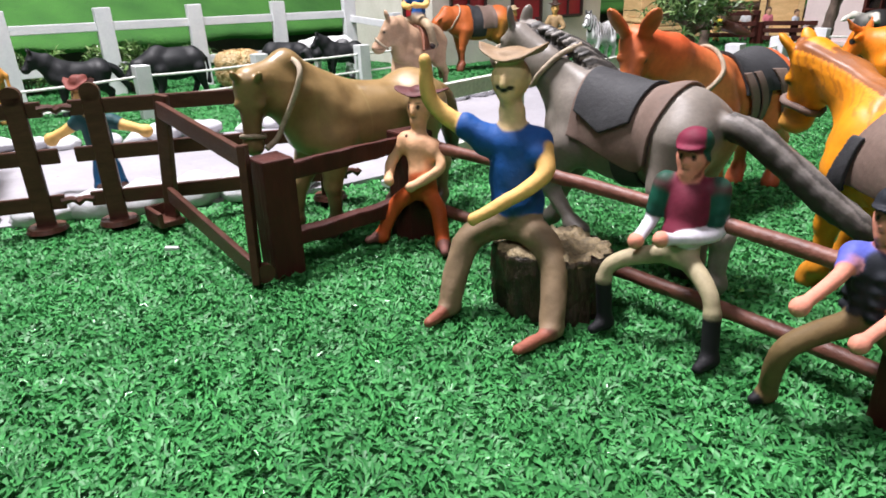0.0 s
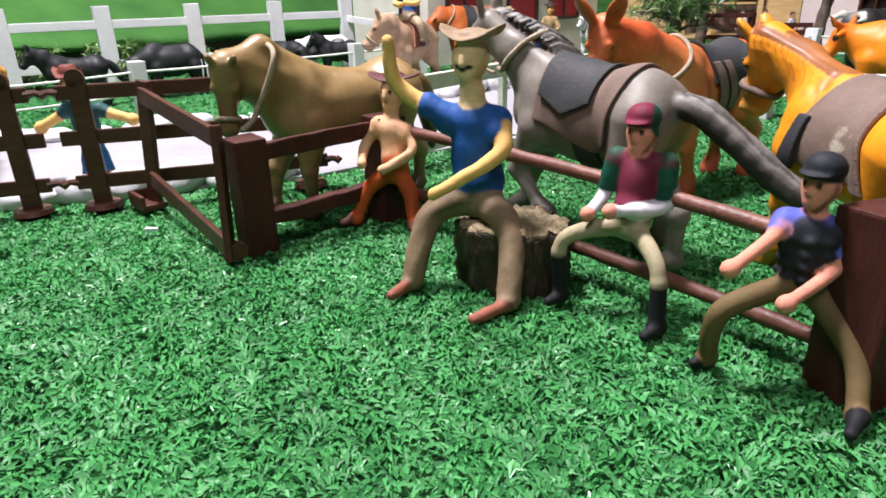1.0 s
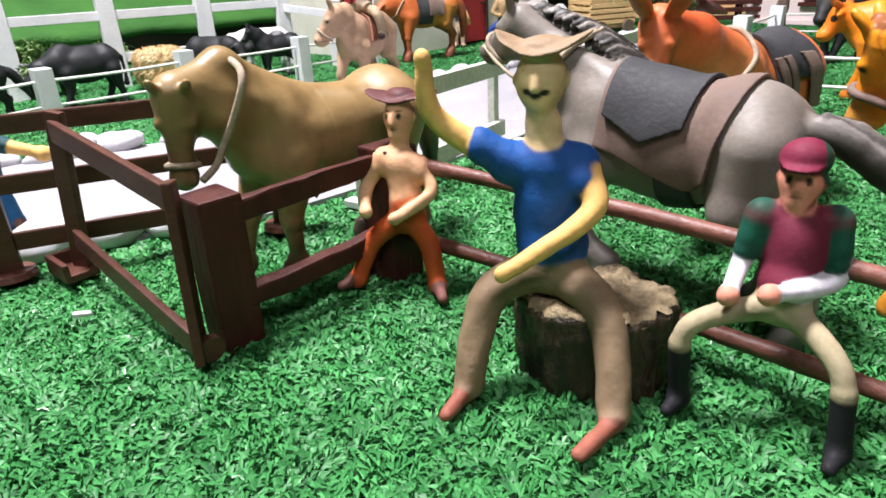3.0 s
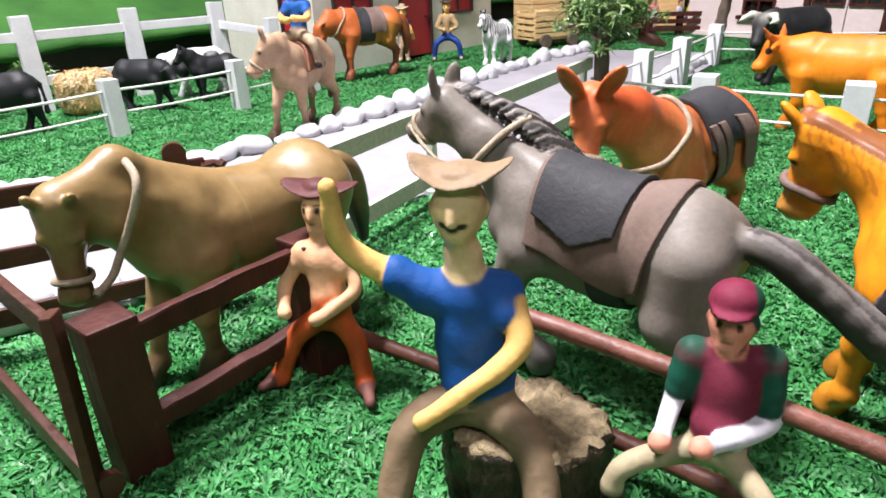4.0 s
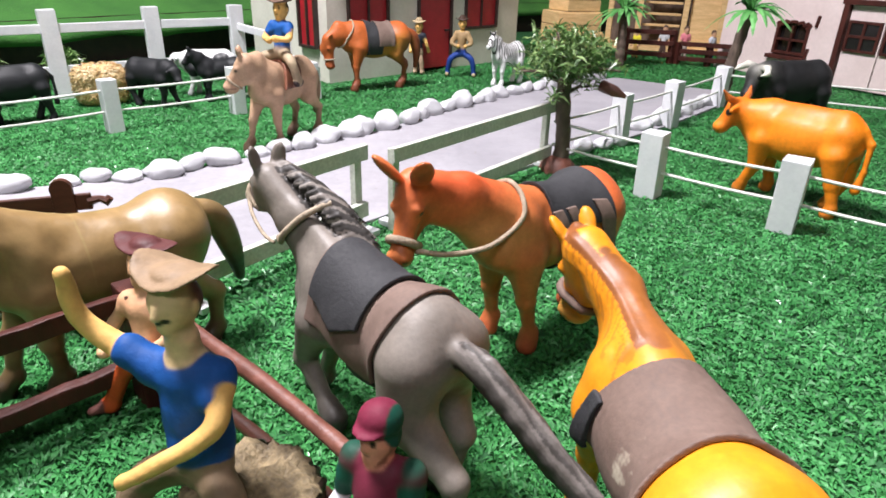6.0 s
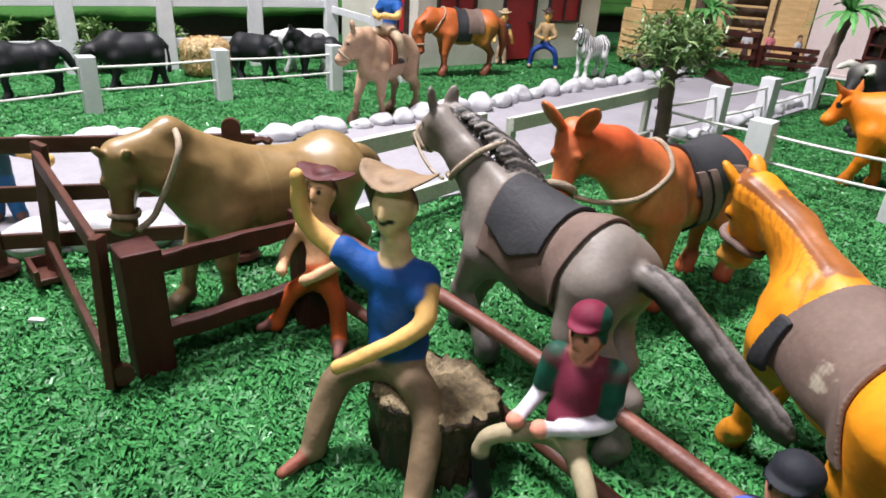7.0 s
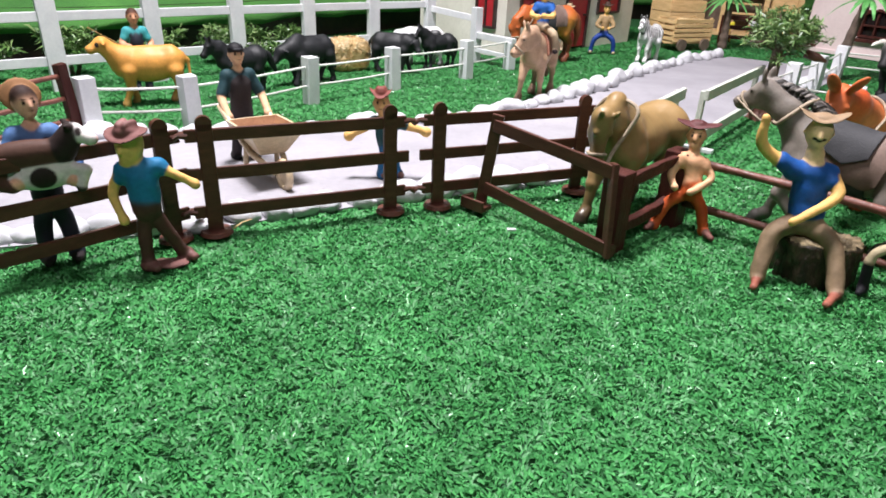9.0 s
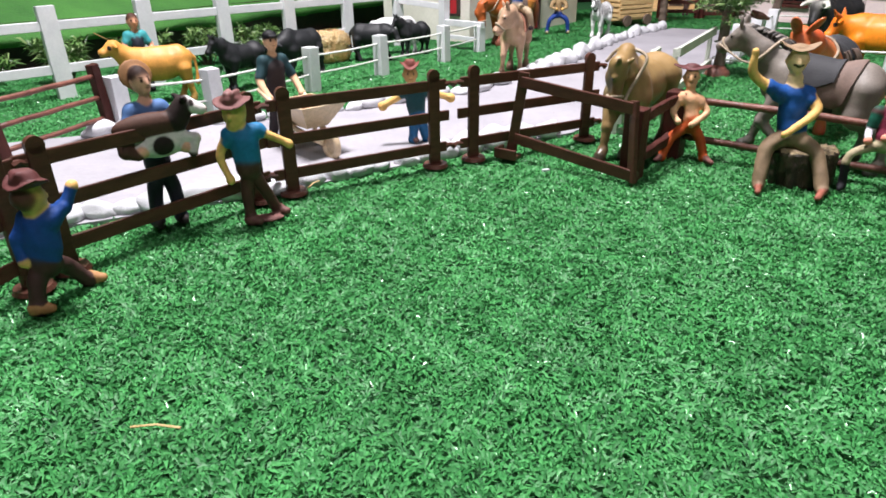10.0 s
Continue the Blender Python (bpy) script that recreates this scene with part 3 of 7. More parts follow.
# ---- fences ----
def brown_panel(a, b):
    """Brown plastic farm fence: two posts on round feet, three rails, link hooks."""
    a, b = Vector((*a, 0)), Vector((*b, 0))
    d = (b - a).normalized()
    t = thing("farm_fence", Matrix.Translation((a + b) / 2) @ Matrix.Rotation(math.atan2(d.y, d.x), 4, "Z"),
              "dark brown plastic three-rail farm fence on round feet", "fence", "brown fence panels")
    half = (b - a).length / 2
    for s in (-half, half):
        bm = box((0.0115, 0.0045, 0.086), pose(s, 0, 0.045), 0.0012)
        r = bmesh.ops.create_cone(bm, cap_ends=True, segments=20, radius1=0.0058, radius2=0.0058, depth=0.0045)
        bmesh.ops.transform(bm, matrix=pose(s, 0, 0.0875, 90, 0, 0), verts=r["verts"])
        p = part("post", bm, BROWN_PLASTIC, t)
        bm = bmesh.new()
        r = bmesh.ops.create_cone(bm, cap_ends=True, segments=24, radius1=0.0125, radius2=0.0112, depth=0.003)
        bmesh.ops.transform(bm, matrix=pose(s, -0.001, 0.0032), verts=r["verts"])
        part("foot", bm, BROWN_PLASTIC, t)
    for i, (z, over) in enumerate(((0.0190, 0.014), (0.0490, 0.017), (0.0785, 0.014))):
        part("rail", box((2 * half + 2 * over, 0.0032, 0.0098), pose(0, 0.0012, z, 0, 0, 0), 0.001), BROWN_PLASTIC, t)
    for s in (-1, 1):
        for z in (0.0190, 0.0785):
            x = s * (half + 0.014)
            bm = tube([(x - s * 0.002, 0.0012, z), (x + s * 0.004, 0.0012, z + 0.0008), (x + s * 0.0075, 0.0012, z - 0.0012), (x + s * 0.0095, 0.0012, z + 0.0012)], [0.0030, 0.0020, 0.0030, 0.0022], 8)
            part("link_hook", bm, BROWN_PLASTIC, t)
    return t


for a, b in (((-0.620, 0.085), (-0.560, 0.215)), ((-0.546, 0.240), (-0.432, 0.347)), ((-0.405, 0.360), (-0.272, 0.410)), ((-0.231, 0.424), (-0.097, 0.470))):
    brown_panel(a, b)


def ranch_gate():
    t = thing("ranch_gate", Matrix.Identity(4), "dark brown plastic gate with two rails, leaning open", "gate")
    far, near = Vector((-0.193, 0.421, 0)), Vector((-0.1068, 0.3265, 0))
    part("upright", plank(far + Vector((0, 0, 0.003)), far + Vector((0.010, -0.004, 0.086)), 0.010, 0.004), BROWN_PLASTIC, t)
    part("upright", plank(near + Vector((0, 0, 0.001)), near + Vector((-0.0010, 0.0095, 0.0725)), 0.010, 0.004), BROWN_PLASTIC, t)
    part("rail", plank(far + Vector((0.007, -0.004, 0.077)), near + Vector((-0.0005, 0.0080, 0.0655)), 0.0105, 0.0035), BROWN_PLASTIC, t)
    part("rail", plank(far + Vector((0.003, -0.003, 0.022)), near + Vector((0.001, -0.0005, 0.007)), 0.0105, 0.0035), BROWN_PLASTIC, t)
    bm = box((0.022, 0.016, 0.004), pose(-0.196, 0.419, 0.004, 0, 0, -45), 0.001)
    add_box(bm, (0.022, 0.003, 0.010), pose(-0.200, 0.412, 0.008, 0, 0, -45), 0.0008)
    add_box(bm, (0.003, 0.016, 0.010), pose(-0.204, 0.425, 0.008, 0, 0, -45), 0.0008)
    part("base_bracket", bm, BROWN_PLASTIC, t)
    bm = bmesh.new()
    r = bmesh.ops.create_cone(bm, cap_ends=True, segments=16, radius1=0.0052, radius2=0.0052, depth=0.004)
    bmesh.ops.transform(bm, matrix=pose(near.x + 0.0035, near.y + 0.002, 0.006, 90, 0, 40), verts=r["verts"])
    part("end_cap", bm, BROWN_PLASTIC, t)


CORRAL = thing("corral_fence", None, "rough brown wooden corral fence with square posts and twig rails", "fence")


def wood_post(x, y, turn, w, h):
    part("post", box((w, w, h), pose(x, y, h / 2 - 0.003, 0, 0, turn), 0.0012, 0.0007), BROWN_WOOD, CORRAL, "thick square dark brown post")


def twig_rail(points, radius):
    pts = spline(points, 10)
    bm = tube(pts, [radius * (1 + 0.14 * noise.noise((i * 0.3, radius * 900, points[0][2] * 90))) for i in range(len(pts))], 10, 0.07)
    part("rail", bm, TWIG, CORRAL, "round reddish brown twig", smooth=True)


def flat_rail(a, b, w, th):
    bm = plank(a, b, w, th, 0.0014, 0.0008)
    bmesh.ops.subdivide_edges(bm, edges=[e for e in bm.edges if e.calc_length() > 0.04], cuts=8)
    for v in bm.verts:
        v.co += 0.0012 * noise.noise_vector(v.co * 60)
    part("rail", bm, BROWN_WOOD, CORRAL, "rough flat dark brown rail")


ranch_gate()
wood_post(-0.0980, 0.3470, 42, 0.0170, 0.0665)
wood_post(-0.0300, 0.4005, 40, 0.0200, 0.0680)
wood_post(0.1570, 0.2120, 25, 0.0235, 0.0690)
flat_rail((-0.091, 0.346, 0.0555), (-0.036, 0.396, 0.0575), 0.009, 0.006)
flat_rail((-0.091, 0.346, 0.0180), (-0.036, 0.396, 0.0200), 0.009, 0.006)
twig_rail([(-0.022, 0.396, 0.0570), (0.05, 0.330, 0.0545), (0.11, 0.268, 0.051), (0.1555, 0.2160, 0.047)], 0.0034)
twig_rail([(-0.022, 0.396, 0.0200), (0.05, 0.334, 0.0155), (0.11, 0.270, 0.014), (0.1555, 0.2160, 0.012)], 0.0034)


def white_post(fence, x, y, h, w, turn):
    part("post", box((w, w, h), pose(x, y, h / 2 - 0.003, random.uniform(-1.5, 1.5), random.uniform(-1.5, 1.5), turn + random.uniform(-5, 5)), 0.0009, 0.0005), WHITE_WOOD, fence)


def cord(fence, a, b, z, sag):
    a, b = Vector((*a, z)), Vector((*b, z))
    pts = [a.lerp(b, i / 14) - Vector((0, 0, sag * 4 * (i / 14) * (1 - i / 14))) for i in range(15)]
    part("cord", tube(pts, 0.0016, 7), ROPE_WHITE, fence, "white cotton cord", smooth=True)


LEFT_POSTS = [(-0.618, 0.632), (-0.514, 0.660), (-0.396, 0.818), (-0.283, 0.932), (-0.156, 1.043)]
RIGHT_POSTS = [(0.338, 0.722), (0.432, 0.637), (0.528, 0.552)]
BACK_POSTS = [(0.362, 0.912), (0.466, 1.012), (0.600, 1.156)]
for row, w, turn, ends in ((LEFT_POSTS, 0.0185, 45, [(-0.06, 1.16)]), (RIGHT_POSTS, 0.022, -42, [(0.63, 0.465)]), (BACK_POSTS, 0.020, 42, [(0.93, 0.98)])):
    fence = thing("cord_fence", None, "white-painted square posts joined by two white cords", "fence", "white cord fences")
    for x, y in row:
        white_post(fence, x, y, 0.066, w, turn)
    line = ([] if row is LEFT_POSTS else [(0.256, 0.812)]) + row + ends
    for z in (0.050, 0.024):
        for p, q in zip(line, line[1:]):
            cord(fence, p, q, z, 0.0015)


def tall_fence():
    """White board paddock fence along the green bank; each bay stands on its own post."""
    line = [(-0.972, 0.670), (-0.866, 0.762), (-0.759, 0.853), (-0.652, 0.943), (-0.546, 1.031), (-0.440, 1.118), (-0.328, 1.213), (-0.215, 1.294)]
    t = thing("paddock_fence", Matrix.Identity(4), "tall white-painted board fence with two rails", "fence")
    for x, y in line:
        part("post", box((0.024, 0.012, 0.130), pose(x, y, 0.062, 0, 0, 40), 0.001, 0.0005), WHITE_WOOD, t)
    for (x0, y0), (x1, y1) in zip(line, line[1:]):
        for z in (0.1, 0.040):
            part("rail", plank((x0, y0, z), (x1, y1, z), 0.013, 0.005, 0.0008), WHITE_WOOD, t)
    t = thing("low_fence", Matrix.Identity(4), "low white-painted trestle fence closing the paddock", "fence")
    for x, y, h in ((-0.122, 1.235, 0.105), (-0.063, 1.150, 0.052)):
        part("post", box((0.018, 0.016, h), pose(x, y, h / 2 - 0.003, 0, 0, 35), 0.0008), WHITE_WOOD, t)
    part("rail", plank((-0.215, 1.294, 0.092), (-0.122, 1.235, 0.080), 0.012, 0.005), WHITE_WOOD, t)
    part("rail", plank((-0.129, 1.244, 0.050), (-0.058, 1.142, 0.050), 0.012, 0.012), WHITE_WOOD, t)
    part("rail", plank((-0.122, 1.228, 0.022), (-0.068, 1.150, 0.022), 0.008, 0.005), WHITE_WOOD, t)


def board_gate(a, b, h):
    a, b = Vector((*a, 0)), Vector((*b, 0))
    d = (b - a).normalized()
    L = (b - a).length
    t = thing("board_gate", Matrix.Translation(a) @ Matrix.Rotation(math.atan2(d.y, d.x), 4, "Z"),
              "pale whitewashed wooden gate panel with top and bottom boards", "gate", "pale board gates")
    for s in (0.004, L - 0.004):
        part("upright", box((0.008, 0.006, h), pose(s, 0, h / 2 - 0.003), 0.0006, 0.0003), PALE_WOOD, t)
    part("top_board", box((L + 0.006, 0.005, 0.0125), pose(L / 2, -0.0055, h - 0.0065), 0.0006, 0.0004), PALE_WOOD, t)
    part("bottom_board", box((L + 0.004, 0.005, 0.0125), pose(L / 2, -0.0055, 0.017), 0.0006, 0.0004), PALE_WOOD, t)
    for s in (0.006, L - 0.006):
        part("foot", box((0.009, 0.040, 0.005), pose(s, -0.004, 0.0015), 0.0006), WHITE_WOOD, t)
    return t


tall_fence()
board_gate((-0.052, 0.492), (0.056, 0.628), 0.073)
board_gate((0.082, 0.622), (0.249, 0.815), 0.073)


def twig_gate():
    t = thing("twig_gate", Matrix.Identity(4), "small brown wooden gate of three twig rails standing by the road", "gate")
    a, b = Vector((-0.690, 0.487, 0)), Vector((-0.632, 0.622, 0))
    for p in (a, b):
        part("upright", box((0.012, 0.010, 0.082), pose(p.x, p.y, 0.038, 0, -4, 60), 0.0012, 0.0006), BROWN_WOOD, t)
    for z in (0.018, 0.042, 0.066):
        part("rail", tube([a.lerp(b, i / 8) + Vector((0, 0, z + 0.0003 * math.sin(i * 2 + z * 90))) for i in range(9)], 0.0027, 9, 0.06), TWIG, t, smooth=True)


twig_gate()


# ---- white stones along the road ----
def stone_mesh(seed):
    bm = bmesh.new()
    bmesh.ops.create_icosphere(bm, subdivisions=3, radius=1.0)
    for v in bm.verts:
        n = v.co.normalized()
        k = 1 + 0.28 * noise.noise(n * 1.1 + Vector((seed * 7.1, 0, 0))) + 0.10 * noise.noise(n * 2.7 + Vector((0, seed * 3.3, 0)))
        v.co = Vector((n.x, n.y, max(n.z, -0.55))) * k
    me = bpy.data.meshes.new("white_stone")
    bm.to_mesh(me)
    bm.free()
    me.materials.append(STONE)
    me.polygons.foreach_set("use_smooth", [True] * len(me.polygons))
    return me


STONES = [stone_mesh(i) for i in range(7)]


def lay_stones(line, gap, size, flat, rng, label):
    pts = [Vector((*p, 0)) for p in line]
    run = 0.0
    for a, b in zip(pts, pts[1:]):
        d = b - a
        while run < d.length:
            s = size * rng.uniform(0.75, 1.3)
            p = a + d.normalized() * run + Vector((rng.uniform(-0.004, 0.004), rng.uniform(-0.004, 0.004), 0))
            ob = new("white_stone", STONES[rng.randrange(7)])
            z = s * flat * rng.uniform(0.85, 1.2)
            turn = math.atan2(d.y, d.x) + rng.uniform(-0.4, 0.4)
            ob.matrix_world = Matrix.LocRotScale((p.x, p.y, z * 0.45), Euler((0, 0, turn)), (s, s * rng.uniform(0.62, 0.85), z))
            tagged(ob, label, "stone", "white stones edging the road")
            run += gap * s / size * rng.uniform(0.9, 1.1)
        run -= d.length


srng = random.Random(5)
lay_stones([(-0.64, 0.605), (-0.52, 0.632), (-0.40, 0.650), (-0.26, 0.712), (-0.156, 0.752), (-0.08, 0.825), (0.02, 0.925)], 0.034, 0.0165, 0.62, srng, "rounded white stone lying along the road edge")
lay_stones([(0.03, 0.935), (0.057, 0.957), (0.146, 1.078), (0.246, 1.19), (0.37, 1.32), (0.48, 1.40)], 0.033, 0.0172, 0.74, srng, "large rounded white stone lying along the road edge")
lay_stones([(-0.70, 0.285), (-0.586, 0.330), (-0.42, 0.375), (-0.27, 0.444), (-0.11, 0.505)], 0.029, 0.0165, 0.62, srng, "flat white stone set at the lawn edge")
lay_stones([(0.31, 0.875), (0.36, 0.905)], 0.034, 0.017, 0.7, srng, "rounded white stone beside the cord fence")
lay_stones([(0.42, 0.985), (0.58, 1.16)], 0.036, 0.017, 0.7, srng, "rounded white stone beside the cord fence")

# ---- toy animals ----
def horse(name, label, at, turn, s, coat, under, dark, mane, poll, muzzle, feet, tail, neck=(0.034, 0, 0.080), long_ears=False, mat=None,
          voxel=0.0009, mane_side=0.0, group="toy horses", category="toy horse", crest=True, slim=1.0, face=None, lower=None, hs=1.0, ns=1.0, bow=0.0, strands=0, strand_side=-1, tones=((0.020, 0.019, 0.020), (0.17, 0.165, 0.16)), brush=0, lift=0.0008, arch=1.0, fan=False, ear=1.0, tw=1.0, rr=0.0, daubs=(), lw=0.88, right=None, lock_len=1.0, ridge=1.0, rhythm=4):
    """A moulded toy horse. Local x runs forward; feet: fore left, fore right, hind left, hind right (x, y)."""
    S = Sculpt(voxel * max(s, 0.8), 0.0035 * s)
    q = lambda p: v3(*p) * s
    face = face or coat
    lower = lower or coat
    w = slim
    S.ball(q((rr * 0.5, 0, 0.0715)), q((0.046 - rr * 0.5, 0.0205 * w, 0.0225)), coat, 0.008 * s)
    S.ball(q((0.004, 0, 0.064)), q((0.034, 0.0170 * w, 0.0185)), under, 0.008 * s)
    S.ball(q((0.034, 0, 0.072)), q((0.0185, 0.0185 * w, 0.0235)), coat, 0.008 * s, (0, 20, 0))
    S.ball(q((-0.034 + rr, 0, 0.0775)), q((0.0220 - rr * 0.3, 0.0205 * w, 0.0215 - rr * 0.2)), coat, 0.008 * s, (0, 12, 0))
    S.ball(q((0.026, 0, 0.0875 - 0.006 * (1 - ridge))), q((0.020, 0.0085, 0.0085)), coat, 0.010 * s)
    for e in (-1, 1):
        S.oval(q((0.031, e * 0.0105 * w, 0.0715)), (0.25, 0, 1), (1, 0, 0), q((0.0200, 0.0115, 0.0090 * w)), coat, 0.0035 * s)
        S.oval(q((-0.034 + rr, e * 0.0105 * w, 0.0720)), (-0.2, 0, 1), (1, 0, 0), q((0.0215, 0.0175, 0.0105 * w)), coat, 0.0035 * s)
        S.oval(q((0.046, e * 0.0070 * w, 0.0690)), (0, 0, 1), (1, 0, 0), q((0.0110, 0.0080, 0.0080)), coat, 0.003 * s)
    nb, po, mu = q(neck), q(poll), q(muzzle)
    mid = (nb + po) / 2 + v3(0.003, bow, 0.003) * s
    d = (mu - po) / np.linalg.norm(mu - po)
    L = np.linalg.norm(mu - po)
    out = np.cross(d, v3(0, 0, 1)) if right is None else v3(*right) - d * (v3(*right) @ d)
    out = out / max(np.linalg.norm(out), 1e-6)
    brow = np.cross(out, d)
    h = s * hs
    nn = (po - nb) / np.linalg.norm(po - nb)
    lat = np.cross(nn, v3(0, 0, 1))
    perp = np.cross(lat / np.linalg.norm(lat), nn)
    jaw = po + d * 0.30 * L - brow * 0.0085 * h
    # a deep, flat-sided neck: crest, throat and the middle between them
    S.chain([q((0.024, 0, 0.0885)), mid + perp * 0.0105 * s * arch * min(ns, 1), po - d * 0.001 * s + brow * 0.001 * s], [0.0095 * s * ns, 0.0068 * s * ns, 0.0066 * h], coat, 0.007 * s)
    S.chain([q((0.045, 0, 0.0690)), mid - perp * 0.0075 * s * min(ns, 1), jaw], [0.0130 * s * ns, 0.0080 * s * ns, 0.0058 * h], coat, 0.007 * s)
    S.chain([nb, mid, po], [0.0150 * s * ns, 0.0105 * s * ns, 0.0080 * h], coat, 0.006 * s)
    # the head
    S.oval(po + d * 0.17 * L - brow * 0.0010 * h, d, out, v3(0.0115, 0.0080, 0.0088) * h, face, 0.004 * s)
    S.oval(po + d * 0.33 * L - brow * 0.0062 * h, d, out, v3(0.0100, 0.0068, 0.0088) * h, face, 0.003 * s)
    S.bone(po + d * 0.22 * L + brow * 0.0012 * h, po + d * 0.90 * L + brow * 0.0002 * h, 0.0064 * h, 0.0046 * h, face, 0.003 * s)
    S.bone(po + d * 0.42 * L - brow * 0.0078 * h, po + d * 0.92 * L - brow * 0.0044 * h, 0.0042 * h, 0.0038 * h, face, 0.004 * s)
    tip_col = lower if lower is not coat else face
    S.oval(mu - d * 0.002 * h - brow * 0.0012 * h, d, out, v3(0.0058, 0.0058, 0.0062) * h, tip_col, 0.003 * s)
    S.oval(mu - d * 0.005 * h - brow * 0.0062 * h, d, out, v3(0.0046, 0.0040, 0.0030) * h, tip_col, 0.002 * s)
    for e in (-1, 1):
        S.ball(po + d * 0.31 * L + out * e * 0.0054 * h + brow * 0.0038 * h, v3(0.0030, 0.0030, 0.0026) * h, face, 0.002 * s)
        eye = po + d * 0.36 * L + out * e * 0.0082 * h + brow * 0.0030 * h
        S.daub(eye, v3(0.0017, 0.0017, 0.0015) * h, (0.010, 0.008, 0.008), 0.25)
        S.ball(mu - d * 0.0005 * h + out * e * 0.0036 * h + brow * 0.0020 * h, v3(0.0024, 0.0022, 0.0022) * h, tip_col, 0.0015 * s)
        S.daub(mu + d * 0.0020 * h + out * e * 0.0046 * h + brow * 0.0030 * h, 0.0016 * h, tuple(c * 0.25 for c in coat))
        S.daub(mu - d * 0.004 * h + out * e * 0.0056 * h - brow * 0.0044 * h, v3(0.0042, 0.0042, 0.0009) * h, tuple(c * 0.4 for c in coat))
        root = po - d * 0.001 * s + out * e * 0.0052 * h + brow * 0.0060 * h
        axis = brow * 1.0 - d * 0.32 + out * e * 0.36 if long_ears else brow * 0.72 - d * 0.55 + out * e * 0.22
        axis /= np.linalg.norm(axis)
        half = 0.0118 if long_ears else 0.0068 * ear
        wide = 0.0058 if long_ears else 0.0034 * ear
        front = d * 0.75 + brow * 0.4 + out * e * 0.55
        across = np.cross(axis, front)
        S.oval(root + axis * half * 0.78 * h, axis, across, v3(half, wide, 0.0026 if long_ears else 0.0021) * h, coat, 0.0018 * s)
        S.daub(root + axis * half * 0.85 * h + front * 0.0030 * h, v3(0.0030, 0.0030, 0.0062 if long_ears else 0.0040) * h, tuple(c * 0.6 for c in coat), 0.35)
    if crest:
        wi = q((0.026, 0, 0.0955 - 0.0055 * (1 - ridge)))
        up = mid + v3(-0.0105, 0, 0.0085) * s * ridge
        top = po - d * 0.0045 * s + brow * 0.009 * s
        path = [np.array(p) for p in spline([tuple(top), tuple(up), tuple(wi)], 9)]
        for i, p in enumerate(path):
            side = (1 if mane_side >= 0 else -1)
            wob = 0.0015 * math.sin(i * 2.3)
            S.bone(p, p + v3(-0.003 + wob, side * (0.003 + abs(mane_side) * 0.006), -0.003 - abs(mane_side) * 0.010) * s, 0.0032 * s, 0.0016 * s, mane, 0.0009)
    base, locks = Sculpt(), []
    base.parts = list(S.parts)
    for i in range(strands):
        u = i / (strands - 1)
        wi, top = q((0.030, 0, 0.0935)), po - d * 0.003 * s + brow * 0.0085 * s * hs
        p = (top * (1 - u) + wi * u) + v3(-0.008 * math.sin(math.pi * u), strand_side * 0.003, 0.0035 * math.sin(math.pi * u)) * s
        wob = math.sin(i * 2.7)
        tone = tones[0] if i % rhythm else tones[1]
        if fan:
            p = p + v3(0.0010 * math.sin(i * 5.3), 0.0010 * math.sin(i * 3.1), 0.0006 * math.sin(i * 4.7) - 0.0006) * s
            ln = 1.0 + 0.14 * math.sin(i * 1.7)
            lock = [p, p + v3(-0.003, strand_side * 0.004, 0.0015) * s, p + v3(-0.008 + 0.001 * wob, strand_side * 0.009, -0.002) * s * ln, p + v3(-0.014 + 0.002 * wob, strand_side * 0.013, -0.009 - 0.002 * wob) * s * ln]
            locks.append((lock, tone))
            low = [z + v3(0.001, strand_side * 0.0005, -0.003 - 0.001 * math.sin(i * 2.1)) * s for z in lock]
            locks.append((low, tones[0]))
            continue
        k = s * lock_len
        lock = [p, p + v3(-0.001, strand_side * 0.006, -0.004) * k, p + v3(-0.004 + 0.002 * wob, strand_side * 0.009, -0.012) * k, p + v3(-0.010 + 0.003 * wob, strand_side * 0.012, -0.021 - 0.004 * wob) * k]
        locks.append(([np.array(z) for z in base.snap(lock, lift * s)], tone))
    for lock, tone in locks:
        if not fan:
            root = lock[0] * 0.55 + lock[1] * 0.45
            S.chain([lock[0], root], [0.0013 * s, 0.0011 * s], mane, 0.0006)
            lock = [root] + lock[1:]
        S.chain(lock, [0.0008 * s, 0.0011 * s, 0.0010 * s, 0.0004 * s], tone, 0.0004)
    for i, foot in enumerate(feet):
        side = 1 if i % 2 == 0 else -1
        fx, fy = foot[:2]
        hoof = v3(fx, fy, foot[2] if len(foot) > 2 else 0)
        if len(foot) > 2:
            sh, kn = v3(0.033, side * 0.0115, 0.062), v3(fx + 0.026, side * 0.0120, 0.036)
            S.bone(q(sh), q(kn), 0.0120 * s * w, 0.0062 * s * lw, coat, 0.006 * s)
        elif i < 2:
            sh, kn = v3(0.033, side * 0.0115, 0.062), v3(0.033 + (fx - 0.033) * 0.55 + 0.002, side * 0.0115 + (fy - side * 0.0115) * 0.5, 0.034)
            S.bone(q(sh), q(kn), 0.0120 * s * w, 0.0062 * s * lw, coat, 0.006 * s)
        else:
            hip, st = v3(-0.034, side * 0.0110, 0.074), v3(-0.028 + (fx + 0.04) * 0.25, side * 0.0130, 0.052)
            kn = v3(-0.046 + (fx + 0.04) * 0.75, side * 0.0120 + (fy - side * 0.012) * 0.5, 0.034)
            S.bone(q(hip), q(st), 0.0165 * s * w, 0.0125 * s * lw, coat, 0.006 * s)
